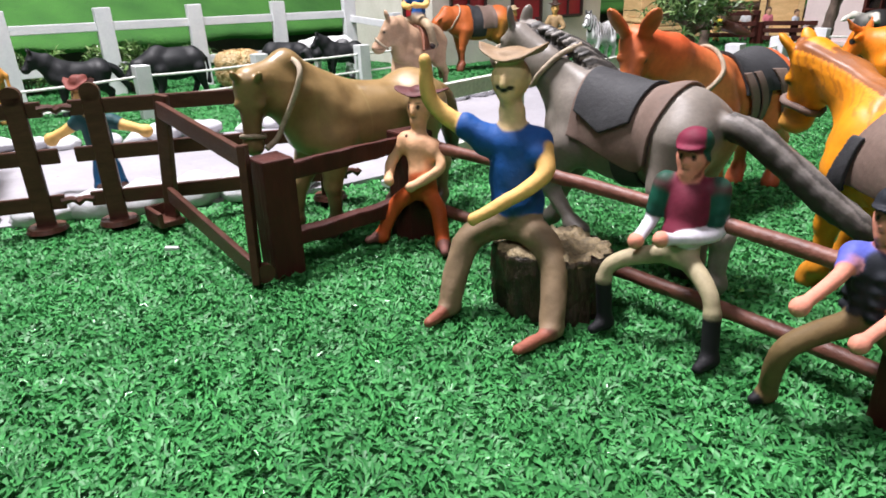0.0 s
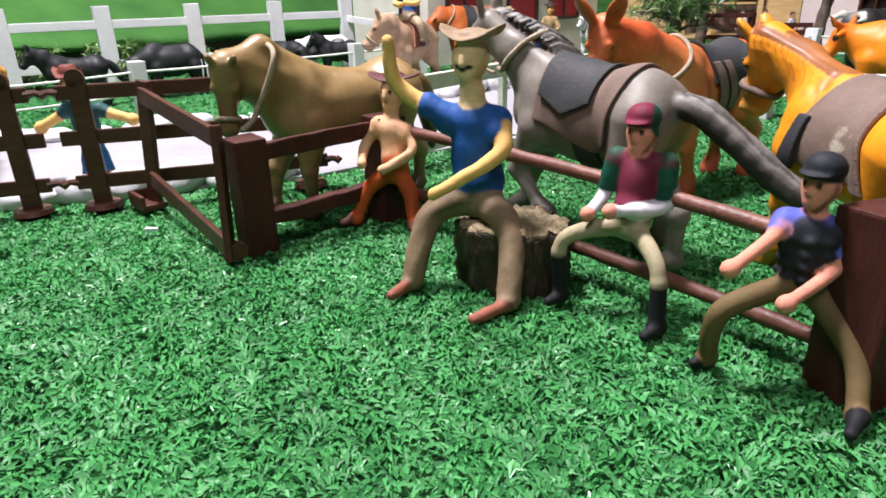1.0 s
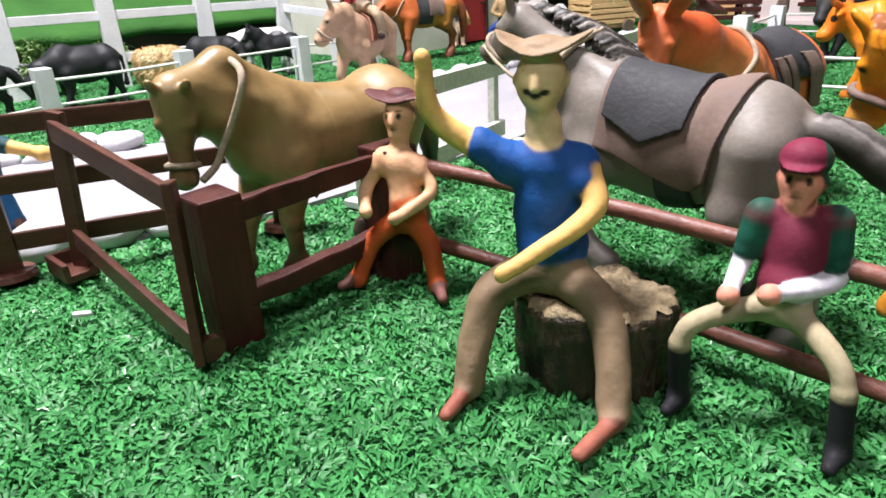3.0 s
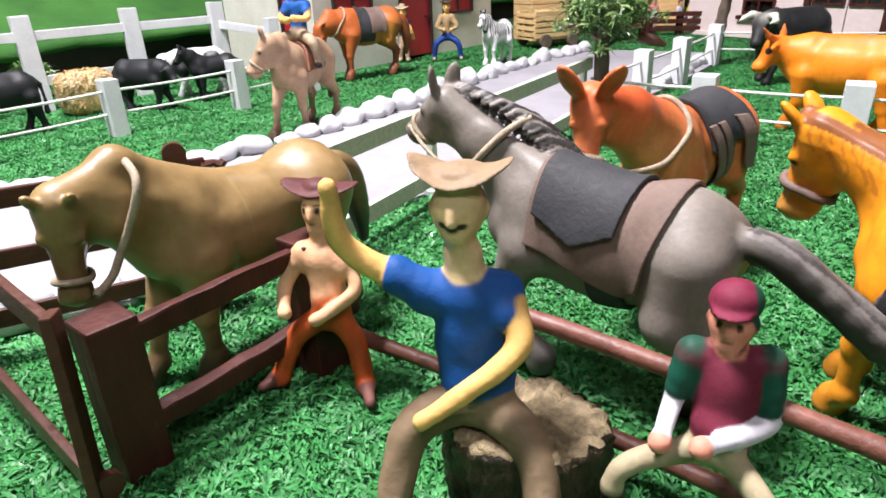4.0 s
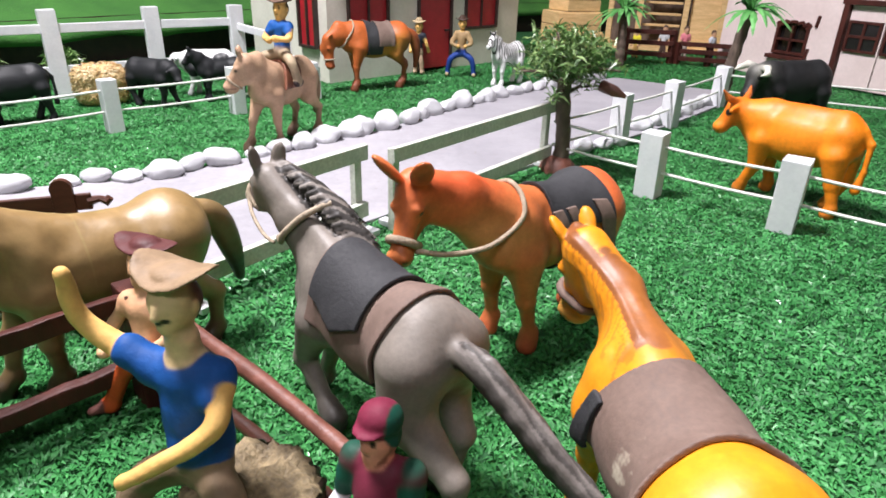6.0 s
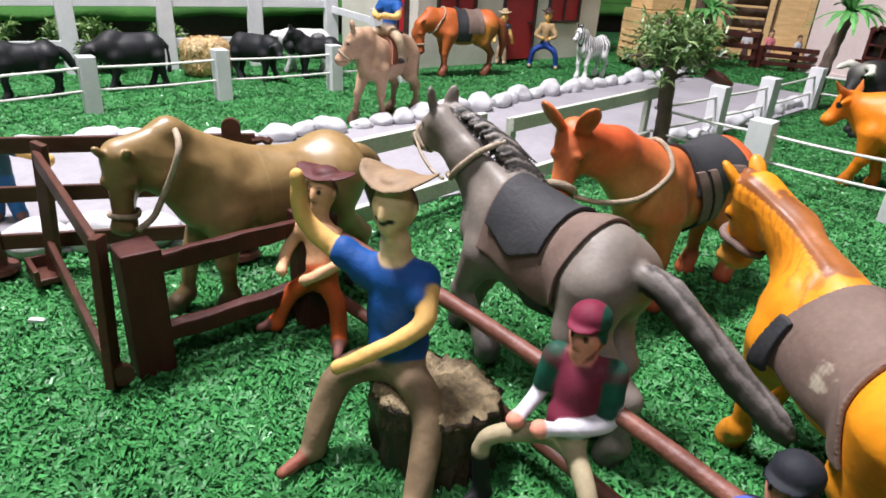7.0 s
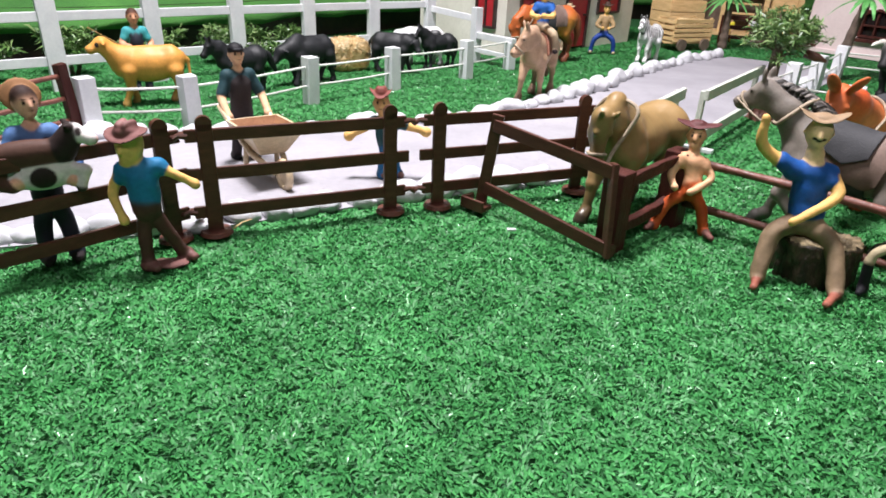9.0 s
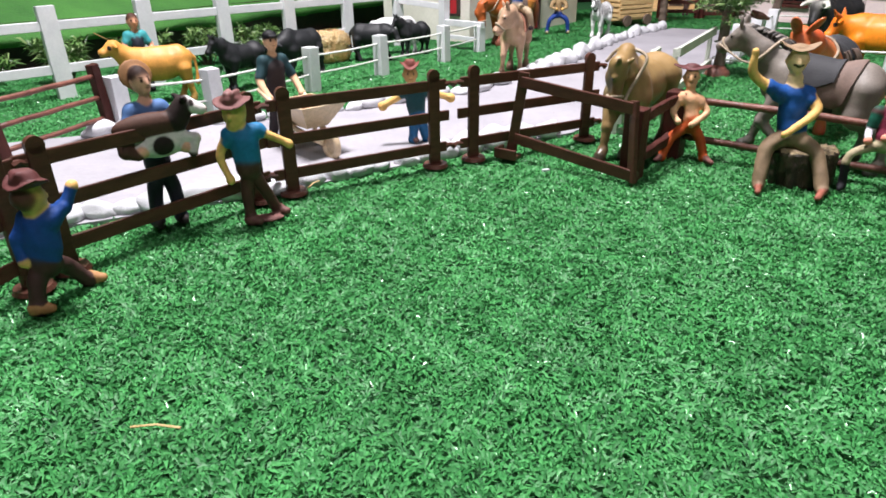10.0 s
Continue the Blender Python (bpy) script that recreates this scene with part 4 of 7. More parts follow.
            S.bone(q(st), q(kn), 0.0120 * s * lw, 0.0064 * s * lw, coat, 0.005 * s)
        fet = hoof + (kn - hoof) * 0.30 + v3(-0.001, 0, 0)
        S.bone(q(kn), q(fet), 0.0058 * s * lw, 0.0042 * s * lw, lower, 0.003 * s)
        S.ball(q(kn), q((0.0062, 0.0060, 0.0072)) * lw, coat, 0.002 * s)
        S.ball(q(fet), q((0.0052, 0.0050, 0.0052)), lower, 0.003 * s)
        S.bone(q(fet), q(hoof + v3(0.002, 0, 0.006)), 0.0044 * s, 0.0056 * s, dark, 0.003 * s)
        S.bone(q(hoof + v3(0.002, 0, 0.0055)), q(hoof + v3(0.003, 0, 0.0025)), 0.0058 * s, 0.0066 * s, dark, 0.002 * s)
    for c, rad, paint in daubs:
        S.daub(q(c), v3(*rad) * s, paint, 0.5)
    pts = [np.array(p) * s for p in spline(tail, 4)]
    n = len(pts)
    for i in range(n - 1):
        r = lambda t: (0.0042 + 0.0042 * math.sin(math.pi * min(t * 1.15, 1)) ** 0.8) * s * tw * (1 - 0.3 * t)
        S.bone(pts[i], pts[i + 1], r(i / (n - 1)), r((i + 1) / (n - 1)), mane if i > 1 else coat, 0.003 * s)
    for j in range(brush):
        a = 2 * math.pi * j / brush
        off = v3(0.15 * math.cos(a), 0.75 * math.cos(a), 1.45 * math.sin(a))
        lock = [pts[i] + off * tw * (0.0040 + 0.0022 * math.sin(math.pi * i / (n - 1)) + 0.0008 * math.sin(i * 1.9 + j)) * s for i in range(2, n)]
        fine = 0.0018 * s * math.sqrt(13 / brush)
        # Upper locks paler with highlight tones, lower ones darker: shading painted into the tail.
        S.chain(lock, [fine] * (len(lock) - 2) + [fine * 0.8, fine * 0.35], tuple(c * ((2.9, 1.1, 2.0)[j % 3] if math.sin(a) > 0.1 else 0.8) for c in mane), 0.0005)
    m = pose(at[0], at[1], -0.001, 0, 0, turn)
    ob = tagged(S.build(name, mat or PLASTIC, m), label, category, group)
    S.parts = [p for p in S.parts if p[6] >= 0.001]
    return S, m, ob


def cattle(name, label, at, turn, s, coat, under, dark, head=(0.064, 0, 0.075), nose=(0.083, 0, 0.058), horns=None, hump=0.0, mat=None, voxel=0.0012, patches=(), top=None, lower=None):
    S = Sculpt(voxel * s, 0.004 * s)
    q = lambda p: v3(*p) * s
    lower = lower or coat
    S.ball(q((0, 0, 0.066)), q((0.050, 0.0235, 0.0245)), coat, 0.008 * s)
    S.ball(q((0.0, 0, 0.056)), q((0.040, 0.020, 0.020)), under, 0.008 * s)
    S.ball(q((0.036, 0, 0.067)), q((0.020, 0.019, 0.025)), coat, 0.008 * s)
    S.ball(q((-0.038, 0, 0.070)), q((0.019, 0.0205, 0.022)), coat, 0.008 * s)
    S.bone(q((-0.035, 0, 0.088)), q((0.028, 0, 0.0865)), 0.006 * s, 0.006 * s, top or coat, 0.010 * s)
    if hump:
        S.ball(q((0.026, 0, 0.088)), q((0.014, 0.009, hump)), coat, 0.008 * s)
    S.bone(q((0.038, 0, 0.074)), q(head), 0.0175 * s, 0.0115 * s, coat, 0.008 * s)
    S.bone(q((0.044, 0, 0.060)), q(head), 0.0100 * s, 0.0080 * s, coat, 0.008 * s)
    h, no = q(head), q(nose)
    d = (no - h) / np.linalg.norm(no - h)
    S.bone(h, no, 0.0108 * s, 0.0068 * s, top or coat, 0.005 * s)
    S.ball(no, q((0.0070, 0.0080, 0.0062)), under, 0.003 * s)
    for e in (-1, 1):
        S.bone(h + q((-0.002, e * 0.008, 0.004)), h + q((-0.004, e * 0.021, 0.002)), 0.0040 * s, 0.0022 * s, coat, 0.003 * s)
        S.ball(h + d * 0.007 * s + q((0, e * 0.0092, 0.003)), q((0.0018, 0.0018, 0.0018)), (0.01, 0.01, 0.01), 0.0008)
        S.daub(no + d * 0.005 * s + q((0, e * 0.004, 0.001)), 0.0018 * s, tuple(c * 0.4 for c in coat))
        if horns:
            a = h + q((0.0, e * 0.008, 0.009))
            if horns[1] < 0:
                S.chain([a, a + q((0.001, e * 0.011, 0.001)), a + q((0.006, e * 0.019, -0.004)), a + q((0.014, e * 0.018, -0.007))], [0.0044 * s, 0.0044 * s, 0.0036 * s, 0.0010 * s], horns[0], 0.0015 * s)
                continue
            S.chain([a, a + q((0.003, e * 0.010, 0.004)), a + q((0.006, e * 0.017, 0.012 * horns[1]))], [0.0038 * s, 0.0032 * s, 0.0010 * s], horns[0], 0.0015 * s)
    for e in (-1, 1):
        for fx, ft in ((0.030, 0.033), (-0.040, -0.042)):
            y = e * 0.0135
            step = 0.007 * e * (1 if fx > 0 else -1)
            S.bone(q((fx, y, 0.055)), q((fx - (0.004 if fx < 0 else -0.001), y, 0.030)), 0.0125 * s, 0.0068 * s, coat, 0.006 * s)
            S.bone(q((fx - (0.004 if fx < 0 else -0.001), y, 0.030)), q((ft + step, y, 0.009)), 0.0062 * s, 0.0048 * s, lower, 0.003 * s)
            S.bone(q((ft + step, y, 0.008)), q((ft + step + 0.002, y, 0.003)), 0.0056 * s, 0.0068 * s, dark, 0.002 * s)
    tail = [q(p) for p in ((-0.053, 0, 0.080), (-0.061, 0, 0.070), (-0.062, 0.002, 0.045), (-0.060, 0.003, 0.028))]
    S.chain(tail, [0.0035 * s, 0.0028 * s, 0.0022 * s, 0.0045 * s], coat, 0.003 * s)
    for c, r, col in patches:
        S.daub(q(c), np.array(r) * s, col, 0.08)
    m = pose(at[0], at[1], -0.001, 0, 0, turn)
    return S, m, tagged(S.build(name, mat or PLASTIC, m), label, "toy cattle", "toy cattle")


def pad(S, m, name, label, mat, inner, outer, keep):
    """A saddle cloth cut from sheet foam, laid over a toy horse."""
    return tagged(S.shell(name, mat, inner, outer, keep, m), label, "saddle pad", "saddle pads")


def noseband(S, m, poll, muzzle, f, radius, label, mat=None):
    po, mu = v3(*poll), v3(*muzzle)
    d = (mu - po) / np.linalg.norm(mu - po)
    out = np.cross(d, v3(0, 0, 1))
    out /= np.linalg.norm(out)
    br = np.cross(out, d)
    c = po + (mu - po) * f
    pts = [c + (out * math.cos(a) + br * math.sin(a)) * 0.011 for a in np.linspace(0, 2 * math.pi, 17)[:-1]]
    pts = S.snap(pts, radius * 0.7)
    ob = part("rope_halter", tube(pts, radius, 8, closed=True), mat or ROPE_TAN, smooth=True)
    ob.matrix_world = m
    return tagged(ob, label, "halter", "rope halters")


def neck_loop(S, m, centre, normal, radius, label, width=0.03):
    n = v3(*normal) / np.linalg.norm(normal)
    a = np.cross(n, v3(0, 1, 0))
    a /= np.linalg.norm(a)
    b = np.cross(n, a)
    pts = [v3(*centre) + (a * math.cos(t) + b * math.sin(t)) * width for t in np.linspace(0, 2 * math.pi, 25)[:-1]]
    pts = S.snap(pts, radius * 0.7)
    ob = part("rope_halter", tube(pts, radius, 8, closed=True), ROPE_TAN, smooth=True)
    ob.matrix_world = m
    tagged(ob, label, "halter", "rope halters")
    return max(pts, key=lambda p: p[1] - 0.5 * p[2] + 0.3 * p[0])


def rein(m, points, radius, label):
    ob = part("rein", tube(spline(points, 6), radius, 8), ROPE_TAN, smooth=True)
    ob.matrix_world = m
    return tagged(ob, label, "rein", "rope halters")


# grey horse with a long raised tail
GREY = (0.205, 0.176, 0.152)
GP, GM = (0.0785, 0.006, 0.1155), (0.1000, 0.004, 0.1010)
SG, MG, _ = horse("grey_horse", "glossy grey toy horse with dark mane and long dark tail", (0.090, 0.356), 130, 1.0, GREY, (0.185, 0.165, 0.145), (0.030, 0.027, 0.026), (0.066, 0.058, 0.053),
                  GP, GM, [(0.020, 0.012, 0.008), (0.062, -0.004), (-0.058, 0.010), (-0.034, -0.008)],
                  [(-0.044, 0, 0.083), (-0.062, -0.002, 0.078), (-0.090, -0.006, 0.058), (-0.112, -0.010, 0.044)], neck=(0.036, 0.002, 0.080), mane_side=-0.3, crest=False, hs=0.84, ns=0.60, slim=0.86, tw=0.70, rr=0.006, strands=92, brush=22, fan=True, rhythm=3, ear=1.3, tones=((0.040, 0.035, 0.032), (0.21, 0.185, 0.165)))
pad(SG, MG, "saddle_pad", "brown foam saddle pad under a black one on the grey horse", BROWN_FOAM, 0.0003, 0.0021,
    lambda p: np.maximum.reduce([p[..., 0] - 0.028, -0.0235 - p[..., 0] - (p[..., 2] - 0.075) * 0.25, 0.056 + 0.35 * np.maximum(p[..., 0] + 0.010, 0) + 0.9 * np.maximum(-0.014 - p[..., 0], 0) - p[..., 2]]))
pad(SG, MG, "saddle_pad", "black foam saddle pad draped over the grey horse", BLACK_FOAM, 0.0024, 0.0043,
    lambda p: np.maximum.reduce([p[..., 0] - 0.025, -0.012 - p[..., 0] + (0.095 - p[..., 2]) * 0.15, 0.0735 + np.abs(p[..., 0] - 0.006) * 0.45 - p[..., 2]]))
pad(SG, MG, "girth_strap", "black foam girth strap under the grey horse", BLACK_FOAM, 0.0002, 0.0018,
    lambda p: np.maximum.reduce([np.abs(p[..., 0] + 0.006) - 0.007, p[..., 2] - 0.060, p[..., 1] * 0.0 + 0.040 - p[..., 2]]))
noseband(SG, MG, GP, GM, 0.72, 0.0012, "tan cord noseband on the grey horse")
rein(MG, [(0.0990, 0.0085, 0.1045), (0.0860, 0.0130, 0.0975), (0.0740, 0.0140, 0.0915), (0.0660, 0.0130, 0.0895)], 0.0009, "thin tan cord rein hanging from the grey horse's noseband")
cord_over = SG.snap([(0.0680, 0.0130, 0.0895), (0.0620, 0.0130, 0.0905), (0.0560, 0.0120, 0.0975), (0.0500, 0.0060, 0.1050)], 0.0014)
rein(MG, [tuple(p) for p in cord_over] + [(0.0450, 0.0000, 0.1105), (0.0415, -0.0045, 0.1125)], 0.0016, "thick tan cord lying across the grey horse's neck")

# chestnut mule with long ears
MULE = (0.60, 0.165, 0.052)
UP, UM = (0.0935, -0.0125, 0.1105), (0.1095, -0.0045, 0.0785)
SM, MM, _ = horse("toy_mule", "orange-brown toy mule with long ears and a rope halter", (0.183, 0.471), 220, 1.0, MULE, (0.56, 0.29, 0.10), (0.42, 0.085, 0.035), MULE,
                  UP, UM, [(0.023, 0.013), (0.027, -0.016), (-0.054, 0.014), (-0.042, -0.008)],
                  [(-0.050, 0, 0.082), (-0.060, -0.003, 0.072), (-0.066, -0.008, 0.050), (-0.066, -0.012, 0.040)], neck=(0.036, 0, 0.084), long_ears=True, crest=False, lower=(0.50, 0.155, 0.05), mat=RUBBER, hs=1.06, ns=1.0, arch=0.55, right=(0.45, -0.89, 0), daubs=(((0.056, 0, 0.080), (0.022, 0.040, 0.013), (0.56, 0.25, 0.085)), ((0.060, 0, 0.116), (0.045, 0.025, 0.012), (0.60, 0.105, 0.034)), ((-0.045, 0, 0.092), (0.03, 0.03, 0.015), (0.60, 0.120, 0.036))))
pad(SM, MM, "saddle_pad", "black foam saddle pad on the mule", BLACK_FOAM, 0.0003, 0.0024,
    lambda p: np.maximum.reduce([p[..., 0] - 0.017, -0.028 - p[..., 0], 0.074 - p[..., 2]]))
for x in (0.011, 0.000, -0.024):
    pad(SM, MM, "saddle_strap", "brown foam strap hanging over the mule's saddle pad", BROWN_FOAM, 0.0026, 0.0040,
        lambda p, x=x: np.maximum.reduce([np.abs(p[..., 0] - x - (p[..., 2] - 0.07) * 0.25) - 0.0038, 0.056 - p[..., 2], p[..., 2] - 0.088, -p[..., 1]]))
pad(SM, MM, "girth_strap", "black foam girth strap under the mule", BLACK_FOAM, 0.0002, 0.0018,
    lambda p: np.maximum.reduce([np.abs(p[..., 0] + 0.004) - 0.010, p[..., 2] - 0.074]))
noseband(SM, MM, UP, UM, 0.76, 0.0022, "tan cord noseband on the mule")
cord_over = SM.snap([(0.036, -0.014, 0.104), (0.035, 0.000, 0.112), (0.037, 0.012, 0.104), (0.042, 0.017, 0.092), (0.052, 0.017, 0.083)], 0.0012)
rein(MM, [tuple(p) for p in cord_over] + [(0.068, 0.0135, 0.0790), (0.088, 0.0070, 0.0790), (0.1030, 0.0005, 0.0830)], 0.0015, "tan cord from the mule's noseband over its neck")

# yellow horse
YEL = (0.78, 0.28, 0.012)
YP, YM = (0.0810, 0.0085, 0.1062), (0.0905, 0.0080, 0.0720)
SY, MY, _ = horse("yellow_horse", "bright yellow-orange toy horse with brown mane", (0.189, 0.278), 94, 1.0, YEL, (0.80, 0.30, 0.02), (0.45, 0.17, 0.02), (0.24, 0.080, 0.022),
                  YP, YM, [(0.046, 0.009), (0.064, -0.012), (-0.046, 0.011), (-0.030, -0.014)],
                  [(-0.054, 0, 0.080), (-0.066, 0.0, 0.066), (-0.068, 0.0, 0.04), (-0.066, 0.0, 0.022)], neck=(0.036, -0.002, 0.082), mane_side=0.1, mat=RUBBER, lower=(0.74, 0.27, 0.015), slim=1.05, hs=1.10, ns=0.74, arch=0.45, ridge=0.60, bow=-0.002, strands=58, strand_side=1, rhythm=3, tones=((0.76, 0.27, 0.012), (0.56, 0.185, 0.014)), lift=-0.0006, lock_len=0.6, right=(0.37, -0.93, 0), daubs=((YM, (0.012, 0.012, 0.009), (0.52, 0.25, 0.055)), ((0.050, -0.0080, 0.102), (0.036, 0.0110, 0.013), (0.36, 0.125, 0.028))))
pad(SY, MY, "saddle_pad", "worn brown foam saddle pad over the yellow horse", WORN_FOAM, 0.0003, 0.0022,
    lambda p: np.maximum.reduce([p[..., 0] - 0.024 + (p[..., 2] - 0.075) * 0.35, -0.022 - p[..., 0] + (p[..., 2] - 0.09) * 0.35, 0.060 - p[..., 2]]))
pad(SY, MY, "girth_strap", "black foam strap on the yellow horse's pad", BLACK_FOAM, 0.0024, 0.0040,
    lambda p: np.maximum.reduce([np.abs(p[..., 0] - 0.0215 + (p[..., 2] - 0.07) * 0.2) - 0.0036, p[..., 2] - 0.0815, 0.057 - p[..., 2], -p[..., 1]]))
noseband(SY, MY, YP, YM, 0.66, 0.0019, "greyish brown cord noseband on the yellow horse", BROWN_FOAM)

# tan horse with lowered head
TAN = (0.300, 0.192, 0.080)
TP, TM = (0.0811, 0.0085, 0.1015), (0.0850, 0.0108, 0.0660)
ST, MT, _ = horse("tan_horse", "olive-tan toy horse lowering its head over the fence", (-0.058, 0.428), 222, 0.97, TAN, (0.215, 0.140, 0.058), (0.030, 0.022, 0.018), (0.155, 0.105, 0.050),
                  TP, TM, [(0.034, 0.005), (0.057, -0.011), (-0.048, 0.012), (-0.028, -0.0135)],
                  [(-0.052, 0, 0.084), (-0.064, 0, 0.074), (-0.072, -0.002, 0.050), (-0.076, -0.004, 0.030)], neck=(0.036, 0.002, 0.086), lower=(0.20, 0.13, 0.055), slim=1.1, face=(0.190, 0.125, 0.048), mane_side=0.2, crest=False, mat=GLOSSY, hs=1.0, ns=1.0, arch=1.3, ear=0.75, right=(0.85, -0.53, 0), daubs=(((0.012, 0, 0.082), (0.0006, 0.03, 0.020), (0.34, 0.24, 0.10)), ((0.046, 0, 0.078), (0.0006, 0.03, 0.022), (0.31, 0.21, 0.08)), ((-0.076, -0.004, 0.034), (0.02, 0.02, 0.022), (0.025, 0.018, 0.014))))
rein(MT, [(0.0540, -0.0150, 0.0960), (0.0520, -0.0040, 0.1085), (0.0545, 0.0160, 0.1080), (0.0575, 0.0250, 0.1020), (0.0620, 0.0215, 0.0880), (0.0660, 0.0170, 0.0770), (0.0700, 0.0150, 0.0690), (0.0780, 0.0175, 0.0650)], 0.0016, "tan cord looped over the tan horse's neck down to its muzzle")
noseband(ST, MT, tuple(v3(*TP) * 0.97), tuple(v3(*TM) * 0.97), 0.78, 0.0013, "tan cord noseband on the tan horse")

# peach horse with a rider
PEACH = (0.47, 0.30, 0.195)
SP, MP, _ = horse("peach_horse", "pale peach-brown toy horse carrying a rider", (-0.057, 0.898), 246, 1.0, PEACH, (0.44, 0.28, 0.18), (0.13, 0.075, 0.05), (0.30, 0.18, 0.11),
                  (0.062, -0.003, 0.102), (0.074, -0.022, 0.074), [(0.034, 0.014), (0.056, -0.014), (-0.050, 0.012), (-0.030, -0.013)],
                  [(-0.050, 0, 0.083), (-0.062, 0, 0.070), (-0.066, 0, 0.045), (-0.064, 0, 0.025)], neck=(0.034, 0, 0.084), voxel=0.0012, crest=False, lower=(0.42, 0.26, 0.17), hs=1.12, ns=0.95, slim=0.82, lw=0.74)
noseband(SP, MP, (0.062, -0.003, 0.102), (0.074, -0.022, 0.074), 0.72, 0.0014, "pale cord noseband on the peach horse")
pad(SP, MP, "saddle", "reddish brown moulded saddle on the peach horse", speckled("saddle_brown", (0.13, 0.045, 0.025), (0.24, 0.09, 0.05), 80, 0.45), 0.0003, 0.0034,
    lambda p: np.maximum.reduce([np.abs(p[..., 0] - 0.004 + (p[..., 2] - 0.08) * 0.4) - 0.015, 0.068 - p[..., 2]]))

# bay horse by the barn
BAY = (0.48, 0.115, 0.028)
SB, MB, _ = horse("bay_horse", "red-orange toy horse with a lowered head beside the barn", (0.031, 1.256), 209, 1.12, BAY, (0.46, 0.20, 0.05), (0.16, 0.05, 0.025), (0.20, 0.05, 0.02),
                  (0.079, 0.002, 0.075), (0.077, 0.005, 0.036), [(0.040, 0.012), (0.028, -0.012), (-0.036, 0.012), (-0.052, -0.012)],
                  [(-0.050, 0, 0.083), (-0.064, 0, 0.074), (-0.070, 0, 0.050), (-0.068, 0, 0.028)], neck=(0.036, 0, 0.083), voxel=0.0011, crest=False, lower=(0.24, 0.06, 0.025), lw=0.76,
                  daubs=(((-0.030, 0, 0.062), (0.026, 0.05, 0.020), (0.50, 0.22, 0.035)), ((-0.046, 0, 0.045), (0.018, 0.05, 0.030), (0.20, 0.055, 0.025))))
pad(SB, MB, "saddle_pad", "black and grey foam saddle pad on the bay horse", BLACK_FOAM, 0.0003, 0.0024,
    lambda p: np.maximum.reduce([np.abs(p[..., 0] - 0.012) - 0.014, 0.058 - p[..., 2]]))
pad(SB, MB, "saddle_pad", "grey-brown foam saddle pad on the bay horse", BROWN_FOAM, 0.0026, 0.0046,
    lambda p: np.maximum.reduce([np.abs(p[..., 0] + 0.008) - 0.014, 0.072 - p[..., 2]]))
noseband(SB, MB, tuple(v3(0.079, 0.002, 0.075) * 1.12), tuple(v3(0.077, 0.005, 0.036) * 1.12), 0.72, 0.0014, "pale cord noseband on the bay horse")
neck_loop(SB, MB, (0.058, 0.0, 0.094), (0.8, 0, 0.35), 0.0014, "pale cord looped round the bay horse's neck")

# zebra
horse("toy_zebra", "small white toy zebra with black stripes", (0.268, 1.318), 228, 0.76, (0.72, 0.72, 0.72), (0.74, 0.74, 0.74), (0.10, 0.10, 0.10), (0.35, 0.35, 0.35),
                  (0.062, 0, 0.112), (0.082, 0, 0.092), [(0.036, 0.011), (0.036, -0.011), (-0.044, 0.011), (-0.044, -0.011)],
                  [(-0.050, 0, 0.083), (-0.060, 0, 0.072), (-0.062, 0, 0.050), (-0.060, 0, 0.036)], voxel=0.0012, group="toy zebra", category="toy zebra", slim=0.82)
zebra_mat = painted("zebra_paint", 0.4, 0.05, 0.1, 300)
_nt = zebra_mat.node_tree
_tc = _nt.nodes.new("ShaderNodeTexCoord")
_wv = _nt.nodes.new("ShaderNodeTexWave")
_wv.inputs["Scale"].default_value, _wv.inputs["Distortion"].default_value = 55.0, 3.0
_wv.inputs["Detail Scale"].default_value = 1.5
_nt.links.new(_tc.outputs["Object"], _wv.inputs["Vector"])
_st = ramp_node(_nt, _wv.outputs["Fac"], ((0.20, (0.04, 0.04, 0.04)), (0.30, (0.74, 0.74, 0.74))))
_sp = _nt.nodes.new("ShaderNodeSeparateXYZ")
_nt.links.new(_tc.outputs["Object"], _sp.inputs["Vector"])
_hi = ramp_node(_nt, _sp.outputs["Z"], ((0.046, (0, 0, 0)), (0.050, (1, 1, 1))))
_nt.links.new(mix_node(_nt, (0.74, 0.74, 0.74), _st.outputs["Color"], _hi.outputs["Color"]), _nt.nodes["Principled BSDF"].inputs["Base Color"])
bpy.data.objects["toy_zebra"].data.materials[0] = zebra_mat

# cattle on the right lawn
cattle("orange_cow", "orange-yellow toy cow with small horns on the lawn", (0.476, 0.712), 124, 1.01, (0.80, 0.225, 0.010), (0.80, 0.29, 0.02), (0.42, 0.13, 0.02),
       head=(0.061, 0.012, 0.079), nose=(0.0715, 0.0205, 0.061), horns=((0.55, 0.14, 0.03), 1.0), mat=RUBBER, voxel=0.001, top=(0.76, 0.13, 0.012))
cattle("black_bull", "matt black toy bull with curved white horns", (0.612, 0.985), 190, 1.05, (0.016, 0.016, 0.017), (0.018, 0.018, 0.018), (0.012, 0.012, 0.012),
       head=(0.056, 0.006, 0.078), nose=(0.070, 0.014, 0.055), horns=((0.68, 0.66, 0.58), -0.2), mat=MATT)

